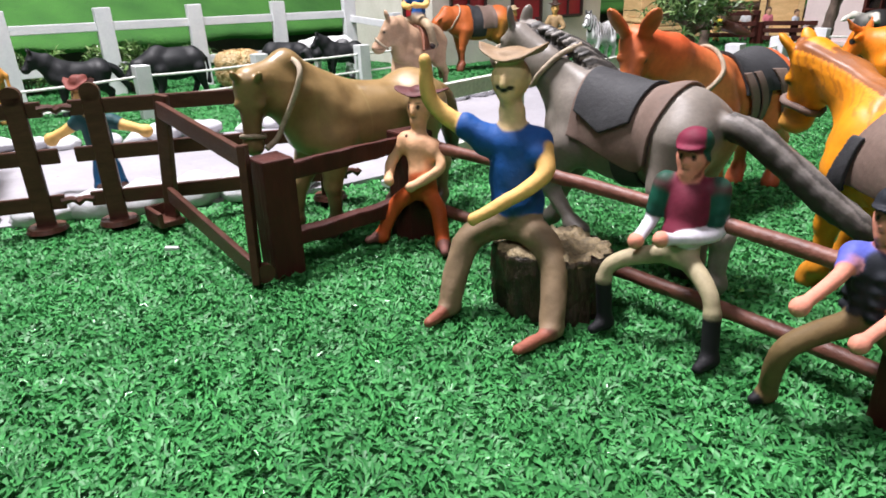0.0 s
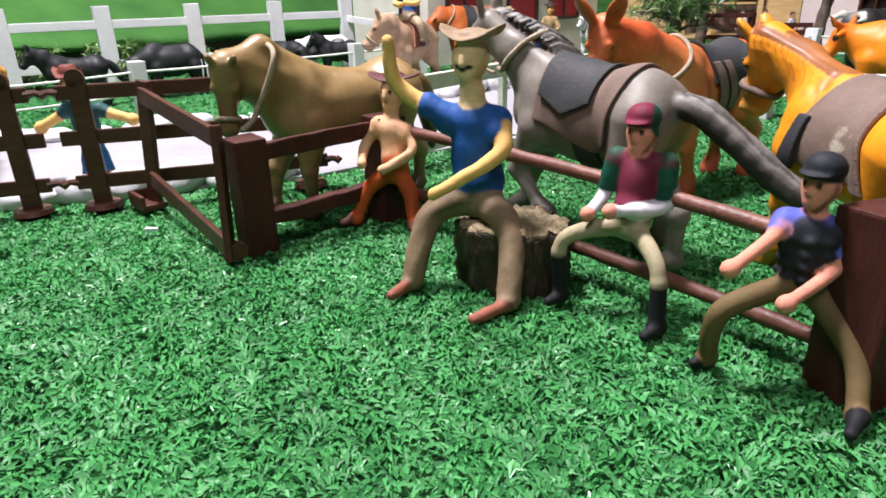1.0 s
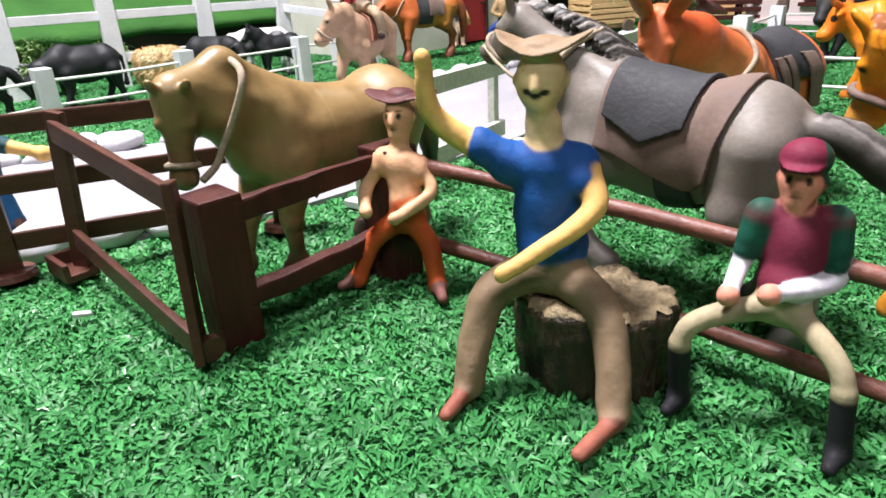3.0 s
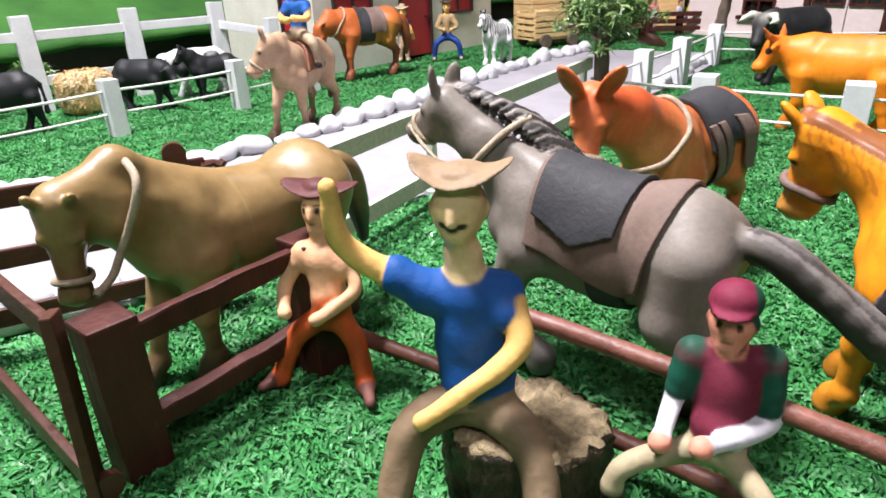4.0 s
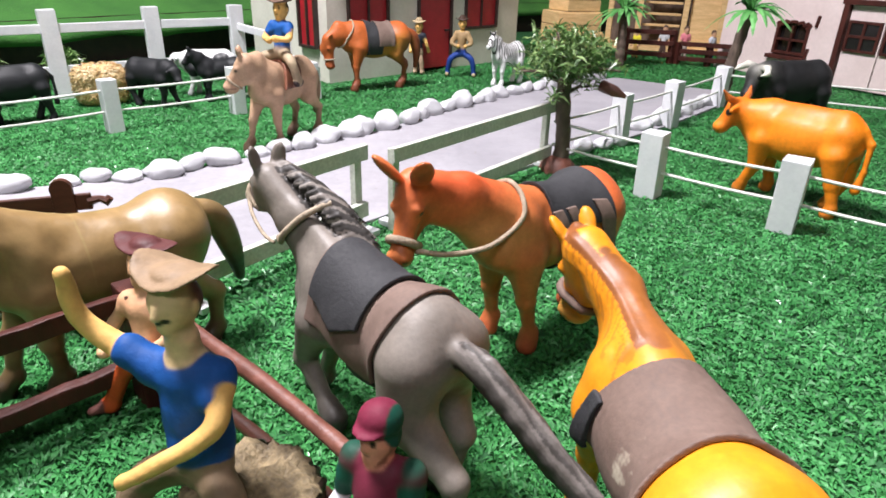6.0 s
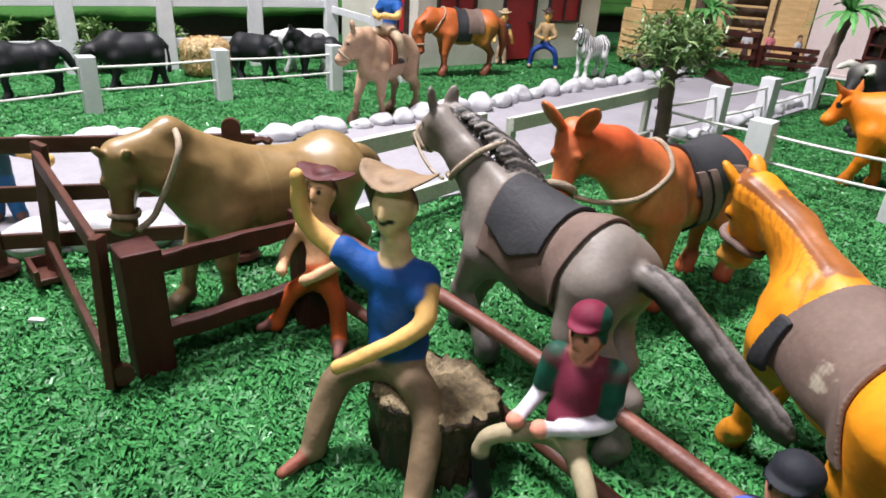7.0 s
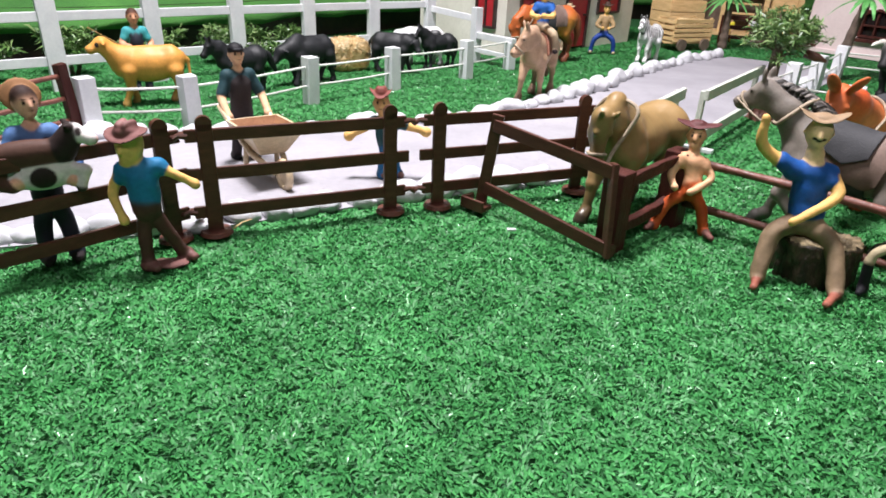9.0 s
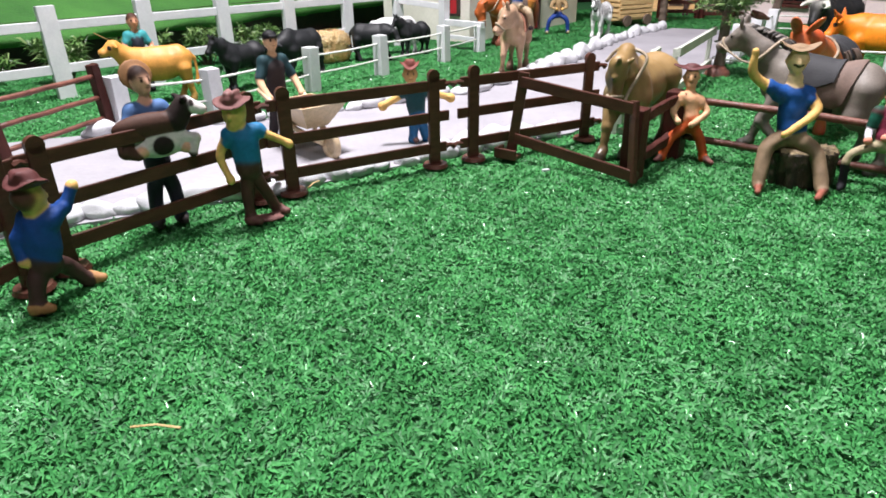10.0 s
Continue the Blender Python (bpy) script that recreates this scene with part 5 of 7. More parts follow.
# animals of the far paddock
BLK = (0.014, 0.015, 0.017)
cattle("black_zebu", "black toy bull with a shoulder hump in the paddock", (-0.418, 0.962), 222, 0.78, BLK, BLK, BLK, head=(0.066, 0, 0.066), nose=(0.082, 0, 0.050), hump=0.012, mat=MATT, voxel=0.0013)
cattle("black_cow", "black toy cow standing by the hay bale", (-0.286, 1.082), 345, 0.72, BLK, BLK, BLK, head=(0.058, -0.010, 0.072), nose=(0.070, -0.016, 0.056), mat=MATT, voxel=0.0013)
cattle("piebald_cow", "white and black toy cow behind the black horse", (-0.232, 1.172), 190, 0.74, (0.70, 0.70, 0.70), (0.70, 0.70, 0.70), (0.1, 0.1, 0.1), voxel=0.0014,
       patches=(((0.03, 0.02, 0.06), (0.02, 0.02, 0.02), BLK), ((-0.03, 0.02, 0.075), (0.018, 0.02, 0.016), BLK)))
horse("black_horse", "small black toy horse in the paddock", (-0.202, 1.135), 215, 0.64, BLK, BLK, BLK, BLK, (0.066, 0, 0.112), (0.086, 0, 0.090), [(0.036, 0.011), (0.036, -0.011), (-0.044, 0.011), (-0.044, -0.011)],
      [(-0.050, 0, 0.083), (-0.062, 0, 0.072), (-0.066, 0, 0.050), (-0.064, 0, 0.030)], voxel=0.0013, mat=MATT)
horse("black_horse", "black toy horse with arched neck in the paddock", (-0.500, 0.862), 228, 0.70, BLK, BLK, BLK, BLK, (0.070, 0, 0.108), (0.090, 0, 0.086), [(0.040, 0.011), (0.030, -0.011), (-0.036, 0.011), (-0.050, -0.011)],
      [(-0.050, 0, 0.083), (-0.064, 0, 0.074), (-0.076, 0, 0.052), (-0.084, 0, 0.034)], voxel=0.0013, mat=MATT)
cattle("cream_cow", "yellow-cream toy cow beside the cord fence", (-0.606, 0.790), 200, 0.81, (0.62, 0.285, 0.060), (0.60, 0.30, 0.070), (0.45, 0.28, 0.1), head=(0.064, 0.004, 0.097), nose=(0.081, 0.008, 0.090), voxel=0.0013)

# ---- little figures ----
def doll(name, label, at, turn, s, P, C, voxel=0.0009, mat=None, hat=None, face=True, size=1.0, boots=None, extra=None, group="toy figures"):
    """A small modelled figure. P: joints (waist, chest, head, and for each side shoulder, elbow, hand, hip, knee, foot). C: colours."""
    S = Sculpt(voxel, 0.00022)
    g = {k: v3(*p) * s for k, p in P.items() if isinstance(p, tuple)}
    f = s * size
    lf, hf = f * P.get("limb", 1.0), f * P.get("skull", 1.0)
    legf, lg = lf * P.get("leg", 1.0), P.get("long", 1.0)
    S.bone(g["waist"], g["chest"], 0.0082 * f, 0.0098 * f, C["shirt"], 0.004)
    S.bone(g["ls"], g["rs"], 0.0062 * f, 0.0062 * f, C["shirt"], 0.005)
    if "hem" in P:
        S.ball(g["waist"] + v3(0, 0, P["hem"][3]), v3(*P["hem"][:3]), C["shirt"], 0.002)
    if "broad" in P:
        S.ball((g["waist"] + g["chest"]) / 2 + v3(0, 0, 0.001), v3(*P["broad"]), C["shirt"], 0.003)
    S.bone(g["waist"] + v3(0, 0, -0.004) * s, g["waist"] + v3(0, 0, 0.002) * s, 0.0096 * f, 0.0085 * f, C["pants"], 0.004)
    neck = g["chest"] + (g["head"] - g["chest"]) * 0.55
    S.bone(g["chest"] + (g["head"] - g["chest"]) * 0.3, neck, 0.0048 * f * P.get("nape", 1.0), 0.0046 * f * P.get("nape", 1.0), C["skin"], 0.003)
    S.ball(g["head"], v3(0.0088, 0.0086, 0.0112 * lg) * hf, C["skin"], 0.003)
    for e in "lr":
        S.bone(g[e + "s"], g[e + "s"] + (g[e + "e"] - g[e + "s"]) * C.get("sleeve", 0.45), 0.0056 * lf, 0.0054 * lf, C["arm"] if "arm" in C else C["shirt"], 0.003)
        arm = [np.array(p) for p in spline([tuple(g[e + "s"]), tuple(g[e + "e"]), tuple(g[e + "h"])], 14)]
        arm = [p for i, p in enumerate(arm) if i / 14 >= C.get("sleeve", 0.45) - 0.17]
        S.chain(arm, [(0.0044 - P.get("taper", 0.0012) * i / (len(arm) - 1)) * lf for i in range(len(arm))], C.get("forearm", C["skin"]), 0.0014, 0.0003)
        S.ball(g[e + "h"], v3(0.0040, 0.0040, 0.0042) * f * P.get("fist", 1.0), C.get("hand", C["skin"]), 0.002)
        hip = g["waist"] + (g[e + "k"] - g["waist"]) * 0.22 + v3(0, 0, -0.002) * s
        ank = g[e + "k"] + (g[e + "f"] - g[e + "k"]) * (0.85 if boots is None else boots)
        leg = [np.array(p) for p in spline([tuple(hip), tuple(g[e + "k"]), tuple(g[e + "f"])], 14)]
        leg = [p for i, p in enumerate(leg) if i / 14 - 1 <= (0.85 if boots is None else boots)]
        ank = leg[-1]
        S.chain(leg, [(0.0068 - 0.0020 * i / (len(leg) - 1)) * legf for i in range(len(leg))], C["pants"], 0.003, 0.0003)
        foot = g[e + "f"]
        fw = v3(*P.get(e + "toe", P.get("toe", (0.007, 0, 0)))) * s
        sh = f * P.get("shoe", 1.0)
        S.bone(ank, foot + v3(0, 0, 0.004) * s, 0.0050 * sh, 0.0050 * sh, C["shoe"], 0.0015)
        S.bone(foot + v3(0, 0, 0.0035) * s - fw * 0.2, foot + fw + v3(0, 0, 0.0028) * s, 0.0042 * sh, 0.0034 * sh, C.get("sole", C["shoe"]), 0.003)
    h = g["head"]
    fd = v3(*P.get("look", (1, 0, 0)))
    fd = fd / np.linalg.norm(fd)
    side = np.cross(v3(0, 0, 1), fd)
    under = hat in ("wide", "helmet") and "tilt" not in P
    S.ball(h - fd * (0.0022 if under else 0.0014) * hf + v3(0, 0, 0.0008 if under else 0.0036) * hf, v3(0.0090, 0.0090, 0.0092 if under else 0.0104) * hf, C.get("hair", C["skin"]), 0.0012)
    S.bone(h + fd * 0.0086 * hf + v3(0, 0, 0.0020) * hf * lg, h + fd * 0.0094 * hf + v3(0, 0, -0.0014) * hf * lg, 0.0012 * hf, 0.0018 * hf, C["skin"], 0.0014)
    S.ball(h + fd * 0.0048 * hf + v3(0, 0, -0.0078) * hf * lg, v3(0.0036, 0.0036, 0.0034) * hf, C["skin"], 0.003)
    if face:
        for e in (-1, 1):
            p = h + fd * 0.0080 * hf + side * e * 0.0040 * hf * P.get("eyes", 1.0) + v3(0, 0, P.get("gaze", 0.0)) * hf
            S.daub(p + v3(0, 0, 0.0022) * hf * lg, v3(0.0015, 0.0015, 0.0019) * hf, (0.02, 0.015, 0.012), 0.2)
            if hat != "helmet":
                S.daub(p + v3(0, 0, 0.0048) * hf * lg, np.abs(side) * 0.0018 * hf + v3(0.0010, 0.0010, 0.0007) * hf, (0.06, 0.03, 0.02), 0.3)
            S.ball(h + side * e * 0.0088 * hf - fd * 0.0010 * hf, v3(0.0016, 0.0016, 0.0026) * hf, C["skin"], 0.001)
        if "mouth" in C:
            for e in (-1, 0, 1):
                S.daub(h + fd * (0.0086 - 0.0012 * abs(e)) * hf + side * e * 0.0026 * hf + v3(0, 0, -0.0050 + 0.0012 * abs(e) + P.get("gaze", 0.0) / 3) * hf * lg, v3(0.0021, 0.0021, 0.0012) * hf, C["mouth"], 0.25)
        else:
            S.daub(h + fd * 0.0086 * hf + v3(0, 0, -0.0048) * hf, np.abs(side) * 0.0016 * hf + v3(0.0012, 0.0012, 0.0006) * hf, tuple(c * 0.45 for c in C["skin"]), 0.3)
    if hat == "wide":
        c = h + v3(0, 0, 0.0094 + 0.35 * P.get("hatback", 0.0) / hf) * hf - fd * P.get("hatback", 0.0)
        S.ball(c + v3(0, 0, 0.003 * P.get("crown", 1.0)) * hf, v3(0.0086, 0.0080, 0.0058 * P.get("crown", 1.0)) * hf, C["hat"], 0.002)
        if P.get("crown", 1.0) > 0.6:
            for e in (-1, 1):
                S.bone(c + side * e * 0.0034 * hf - fd * 0.004 * hf + v3(0, 0, 0.0074) * hf, c + side * e * 0.0026 * hf + fd * 0.004 * hf + v3(0, 0, 0.0070) * hf, 0.0026 * hf, 0.0022 * hf, C["hat"], 0.002)
        S.brim(c, v3(0.0128, 0.0142 + P.get("flare", 0.003), 0.0017) * hf, P.get("brim", 0.004) * hf, C["hat"], fd, tilt=P.get("tilt", 0.0))
    elif hat == "helmet":
        S.ball(h + v3(0, 0, 0.0094) * hf - fd * 0.0014 * hf, v3(0.0104, 0.0100, 0.0086) * hf, C["hat"], 0.0006)
        S.bone(h + v3(0, 0, 0.0148) * hf - fd * 0.003 * hf, h + v3(0, 0, 0.0120) * hf + fd * 0.0050 * hf, 0.0012 * hf, 0.0010 * hf, C["hat"], 0.0015)
        S.oval(h + fd * 0.0026 * hf + v3(0, 0, 0.0080) * hf, fd - v3(0, 0, 0.06), side, v3(0.0110, 0.0097, 0.0012) * hf, C["hat"], 0.0008)
        if "hat2" in C:
            S.daub(h - fd * 0.0050 * hf + v3(0, 0, 0.0080) * hf + side * 0.0102 * hf, v3(0.0100, 0.0100, 0.0105) * hf, C["hat2"], 0.04)
        for e in (-1, 1):
            S.bone(h + side * e * 0.0090 * hf + v3(0, 0, 0.001) * hf, h + fd * 0.004 * hf + side * e * 0.003 * hf + v3(0, 0, -0.0112) * hf, 0.0007 * hf, 0.0007 * hf, (0.28, 0.10, 0.07), 0.0006)
    elif hat == "cap":
        S.ball(h + v3(0, 0, 0.0068) * hf - fd * 0.0010 * hf, v3(0.0094, 0.0094, 0.0068) * hf, C["hat"], 0.0008)
        S.oval(h + fd * 0.0098 * hf + v3(0, 0, 0.0070) * hf, fd + v3(0, 0, 0.10), side, v3(0.0052, 0.0066, 0.0012) * hf, C["hat"], 0.0010)
    if extra:
        extra(S, g, f)
    m = pose(at[0], at[1], 0, 0, 0, turn)
    return tagged(S.build(name, mat or CLAY, m), label, "toy figure", group)


SKIN = (0.74, 0.44, 0.14)
PALE = (0.68, 0.49, 0.26)
ROSE = (0.68, 0.27, 0.19)


def collar(S, g, f):
    S.ball(g["chest"] + v3(0, 0, 0.004), v3(0.008, 0.007, 0.004), (0.008, 0.075, 0.27), 0.004)


doll("clay_cowboy", "clay cowboy in a blue shirt raising one arm on a stump", (0.022, 0.312), 0, 1.0,
     {"waist": (0.005, -0.004, 0.046), "chest": (0.003, 0.001, 0.0735), "head": (0.0008, 0.0025, 0.1042), "look": (-0.46, -1, 0), "gaze": 0.0030, "eyes": 1.30, "taper": 0.0021, "ltoe": (-0.008, -0.011, 0), "rtoe": (-0.0150, -0.0130, 0), "brim": 0.0062, "flare": 0.0036, "broad": (0.0122, 0.0090, 0.0185), "hem": (0.0122, 0.0100, 0.0100, 0.0040), "crown": 0.45, "fist": 0.50, "limb": 1.0, "leg": 1.02, "skull": 0.84, "long": 1.0, "nape": 1.18, "shoe": 0.68, "hatback": 0.0030,
      "ls": (-0.0095, 0.003, 0.0775), "le": (-0.0330, 0.0075, 0.093), "lh": (-0.0366, 0.0066, 0.1125), "rs": (0.0130, -0.002, 0.0770), "re": (0.0140, -0.0165, 0.0655), "rh": (-0.0161, -0.0225, 0.0483),
      "lk": (-0.0190, -0.0085, 0.0320), "lf": (-0.0285, -0.0210, 0.0), "rk": (0.0190, -0.0235, 0.0285), "rf": (0.0165, -0.0430, 0.0)},
     {"shirt": (0.007, 0.070, 0.275), "pants": (0.22, 0.150, 0.090), "skin": PALE, "forearm": SKIN, "hand": (0.74, 0.40, 0.09), "shoe": (0.15, 0.062, 0.046), "sole": (0.26, 0.085, 0.055), "hair": (0.07, 0.03, 0.015),
      "hat": (0.275, 0.185, 0.110), "mouth": (0.02, 0.015, 0.012), "sleeve": 0.40}, voxel=0.0007, hat="wide", size=1.10, extra=collar)
doll("clay_boy", "modelled clay boy with bare chest, orange trousers and maroon hat", (-0.026, 0.380), 0, 1.0,
     {"waist": (0.0036, 0.006, 0.0385), "chest": (0.0022, 0.0105, 0.0555), "head": (0.0025, 0.0150, 0.0780), "look": (-0.50, -1, 0), "ltoe": (-0.0065, -0.004, 0), "rtoe": (0.0010, -0.0105, 0), "brim": 0.0042, "flare": 0.0086, "limb": 0.92, "fist": 0.70, "crown": 0.60, "skull": 0.92, "long": 1.1, "hatback": 0.0035, "shoe": 0.86, "leg": 1.05,
      "ls": (-0.0055, 0.0120, 0.0605), "le": (-0.0145, 0.0090, 0.0480), "lh": (-0.0150, -0.0030, 0.0405), "rs": (0.0100, 0.0070, 0.0570), "re": (0.0145, -0.0010, 0.0470), "rh": (-0.0025, -0.0060, 0.0375),
      "lk": (-0.0140, 0.0080, 0.0210), "lf": (-0.0235, 0.0055, 0.0), "rk": (0.0125, 0.0000, 0.0210), "rf": (0.0155, -0.0095, 0.0)},
     {"shirt": (0.66, 0.36, 0.20), "pants": (0.50, 0.085, 0.018), "skin": (0.66, 0.37, 0.20), "forearm": (0.70, 0.41, 0.23), "hand": SKIN, "shoe": (0.13, 0.05, 0.04), "hair": (0.05, 0.022, 0.015), "hat": (0.10, 0.028, 0.028), "sleeve": 0.3},
     voxel=0.0007, hat="wide", size=0.86)

JOCK = {"waist": (0.0035, 0.0030, 0.0425), "chest": (0.0060, 0.0065, 0.0585), "head": (0.0056, 0.0086, 0.0765), "look": (-0.66, -0.75, 0), "toe": (-0.006, -0.005, 0), "fist": 1.05, "limb": 0.95, "skull": 0.92, "leg": 0.86, "shoe": 0.9,
        "ls": (-0.0025, 0.0120, 0.0650), "le": (-0.0070, 0.0115, 0.0500), "lh": (-0.0159, 0.0009, 0.0440), "rs": (0.0160, 0.0045, 0.0640), "re": (0.0155, -0.0015, 0.0480), "rh": (-0.0085, -0.0074, 0.0480),
        "lk": (-0.0250, 0.0060, 0.0300), "lf": (-0.0245, 0.0060, 0.0), "rk": (0.0095, -0.0200, 0.0270), "rf": (0.0100, -0.0250, 0.0)}
RIDER = {"waist": (0.0020, 0.0005, 0.0400), "chest": (0.0010, 0.0015, 0.0510), "head": (0.0000, 0.0005, 0.0705), "look": (-0.85, -0.52, 0), "toe": (-0.006, -0.003, 0), "rtoe": (-0.006, -0.007, 0), "fist": 1.1, "limb": 0.90, "leg": 1.05, "skull": 0.91, "shoe": 0.86,
         "ls": (-0.0070, 0.0040, 0.0575), "le": (-0.0150, -0.0030, 0.0530), "lh": (-0.0295, -0.0100, 0.0455), "rs": (0.0095, -0.0030, 0.0550), "re": (0.0055, -0.0080, 0.0445), "rh": (-0.0135, -0.0180, 0.0365),
         "lk": (-0.0275, -0.0040, 0.0265), "lf": (-0.0265, 0.0035, 0.0), "rk": (0.0115, -0.0200, 0.0170), "rf": (0.0080, -0.0330, 0.0)}


def vest(S, g, f):
    S.ball(g["chest"] + v3(0, 0, -0.003), v3(0.0084, 0.0088, 0.0118), (0.145, 0.020, 0.040), 0.003)
    S.ball(g["waist"] + v3(0, 0, 0.004), v3(0.0078, 0.0080, 0.0060), (0.145, 0.020, 0.040), 0.003)
    for e in "lr":
        d = g[e + "e"] - g[e + "s"]
        S.bone(g[e + "s"] + v3(0, 0, 0.001), g[e + "s"] + d * 0.42, 0.0044, 0.0046, (0.008, 0.075, 0.048), 0.0012)


def armour(S, g, f):
    black = (0.018, 0.020, 0.026)
    mid = (g["chest"] * 0.55 + g["waist"] * 0.45)
    S.ball(mid + v3(0, 0, 0.001), v3(0.0088, 0.0088, 0.0115), black, 0.003)
    S.ball(g["chest"] + v3(0, 0, 0.003), v3(0.0090, 0.0078, 0.0062), black, 0.003)
    for i in range(4):
        for j in range(4):
            a = radians(-205 + 42 * i)
            S.ball(mid + v3(0.0080 * math.cos(a), 0.0080 * math.sin(a), 0.007 - 0.0046 * j), v3(0.0024, 0.0024, 0.0019), black, 0.0016)
    for e in "lr":
        S.bone(g["chest"] + (g[e + "s"] - g["chest"]) * 0.55 + v3(0, -0.003, 0.002), g["chest"] + (g[e + "s"] - g["chest"]) * 0.55 + v3(0, 0.004, 0.003), 0.0036, 0.0034, black, 0.002)


doll("jockey_figure", "painted plastic jockey in a maroon vest, white sleeves and helmet", (0.088, 0.272), 0, 1.0, JOCK,
     {"shirt": (0.145, 0.020, 0.040), "arm": (0.008, 0.060, 0.040), "forearm": (0.62, 0.60, 0.66), "hand": ROSE, "pants": (0.37, 0.31, 0.195), "skin": ROSE, "shoe": (0.012, 0.012, 0.014), "hair": (0.10, 0.04, 0.02),
      "hat": (0.17, 0.020, 0.045), "hat2": (0.008, 0.060, 0.040), "sleeve": 0.75}, voxel=0.0008, mat=FIGURE, hat="helmet", size=0.76, boots=0.28, extra=vest)
doll("rider_figure", "painted plastic rider in a black body protector and helmet", (0.1375, 0.222), 0, 1.0, RIDER,
     {"shirt": (0.10, 0.12, 0.48), "arm": (0.10, 0.12, 0.48), "forearm": ROSE, "hand": ROSE, "pants": (0.135, 0.090, 0.040), "skin": ROSE, "shoe": (0.012, 0.012, 0.014), "hair": (0.10, 0.05, 0.03),
      "hat": (0.018, 0.020, 0.026), "sleeve": 0.55}, voxel=0.0008, mat=FIGURE, hat="helmet", size=0.70, extra=armour)

STAND = {"waist": (0, 0, 0.048), "chest": (0, 0, 0.070), "head": (0.001, 0, 0.096), "look": (1, 0, 0), "toe": (0.007, 0, 0), "brim": 0.004, "flare": 0.003,
         "ls": (0, 0.010, 0.078), "le": (0.002, 0.016, 0.060), "lh": (0.012, 0.015, 0.046), "rs": (0, -0.010, 0.078), "re": (0.002, -0.016, 0.060), "rh": (0.012, -0.015, 0.046),
         "lk": (0.003, 0.006, 0.026), "lf": (0, 0.008, 0), "rk": (0.003, -0.006, 0.026), "rf": (0, -0.008, 0)}


def posed(**kw):
    d = dict(STAND)
    d.update(kw)
    return d


def slab(S, g, f):
    S.ball((g["lf"] + g["rf"]) / 2 + v3(0, -0.002, 0.0015), v3(0.0150, 0.0075, 0.0022), (0.17, 0.075, 0.065), 0.002)
    # Painted highlight: a paler daub on top of the hat crown.
    S.daub(g["head"] + v3(-0.001, 0.001, 0.0165), v3(0.0060, 0.0055, 0.0040), (0.23, 0.115, 0.105), 0.4)


# beside the brown fence
doll("clay_figure", "clay figure in turquoise shirt and floppy pink-brown hat by the fence", (-0.421, 0.310), 0, 1.07,
     {"waist": (-0.010, -0.003, 0.044), "chest": (-0.010, -0.003, 0.061), "head": (-0.014, -0.004, 0.0795), "look": (-0.3, -0.9, 0), "toe": (0.006, -0.003, 0), "brim": 0.0025, "flare": 0.0015, "crown": 0.8, "tilt": -14, "broad": (0.0104, 0.0078, 0.0150), "limb": 0.88, "fist": 0.85,
      "ls": (-0.019, -0.005, 0.066), "le": (-0.027, -0.007, 0.052), "lh": (-0.022, -0.010, 0.034), "rs": (-0.001, 0.000, 0.067), "re": (0.008, 0.001, 0.062), "rh": (0.020, 0.002, 0.055),
      "lk": (-0.013, -0.006, 0.024), "lf": (-0.012, -0.010, 0.0), "rk": (-0.002, 0.001, 0.024), "rf": (0.006, 0.008, 0.0)},
     {"shirt": (0.012, 0.155, 0.32), "pants": (0.065, 0.028, 0.020), "skin": (0.62, 0.42, 0.12), "forearm": SKIN, "hand": SKIN, "shoe": (0.15, 0.065, 0.055), "hair": (0.62, 0.42, 0.12), "hat": (0.165, 0.070, 0.064), "sleeve": 0.4},
     voxel=0.0009, hat="wide", size=0.88, face=False, extra=slab)
doll("clay_figure", "clay figure in blue shirt and brown hat leaning on the fence", (-0.534, 0.200), 0, 1.0,
     {"waist": (-0.006, -0.002, 0.030), "chest": (-0.003, -0.001, 0.049), "head": (-0.003, -0.002, 0.068), "look": (0.7, 0.7, 0), "toe": (0.007, 0.001, 0), "brim": 0.005, "flare": 0.002, "broad": (0.0105, 0.0090, 0.0170),
      "ls": (-0.010, 0.003, 0.054), "le": (-0.016, -0.004, 0.043), "lh": (-0.014, -0.008, 0.031), "rs": (0.004, -0.002, 0.054), "re": (0.011, 0.004, 0.060), "rh": (0.016, 0.009, 0.070),
      "lk": (-0.010, -0.010, 0.017), "lf": (-0.011, -0.016, 0.0), "rk": (0.000, 0.010, 0.018), "rf": (0.007, 0.020, 0.0)},
     {"shirt": (0.010, 0.060, 0.26), "pants": (0.055, 0.025, 0.022), "skin": (0.62, 0.42, 0.12), "arm": (0.010, 0.060, 0.26), "forearm": (0.010, 0.060, 0.26), "hand": SKIN, "shoe": (0.40, 0.20, 0.08), "hair": (0.08, 0.03, 0.02), "hat": (0.10, 0.03, 0.028), "sleeve": 0.9},
     voxel=0.0009, hat="wide", size=0.90, face=False)
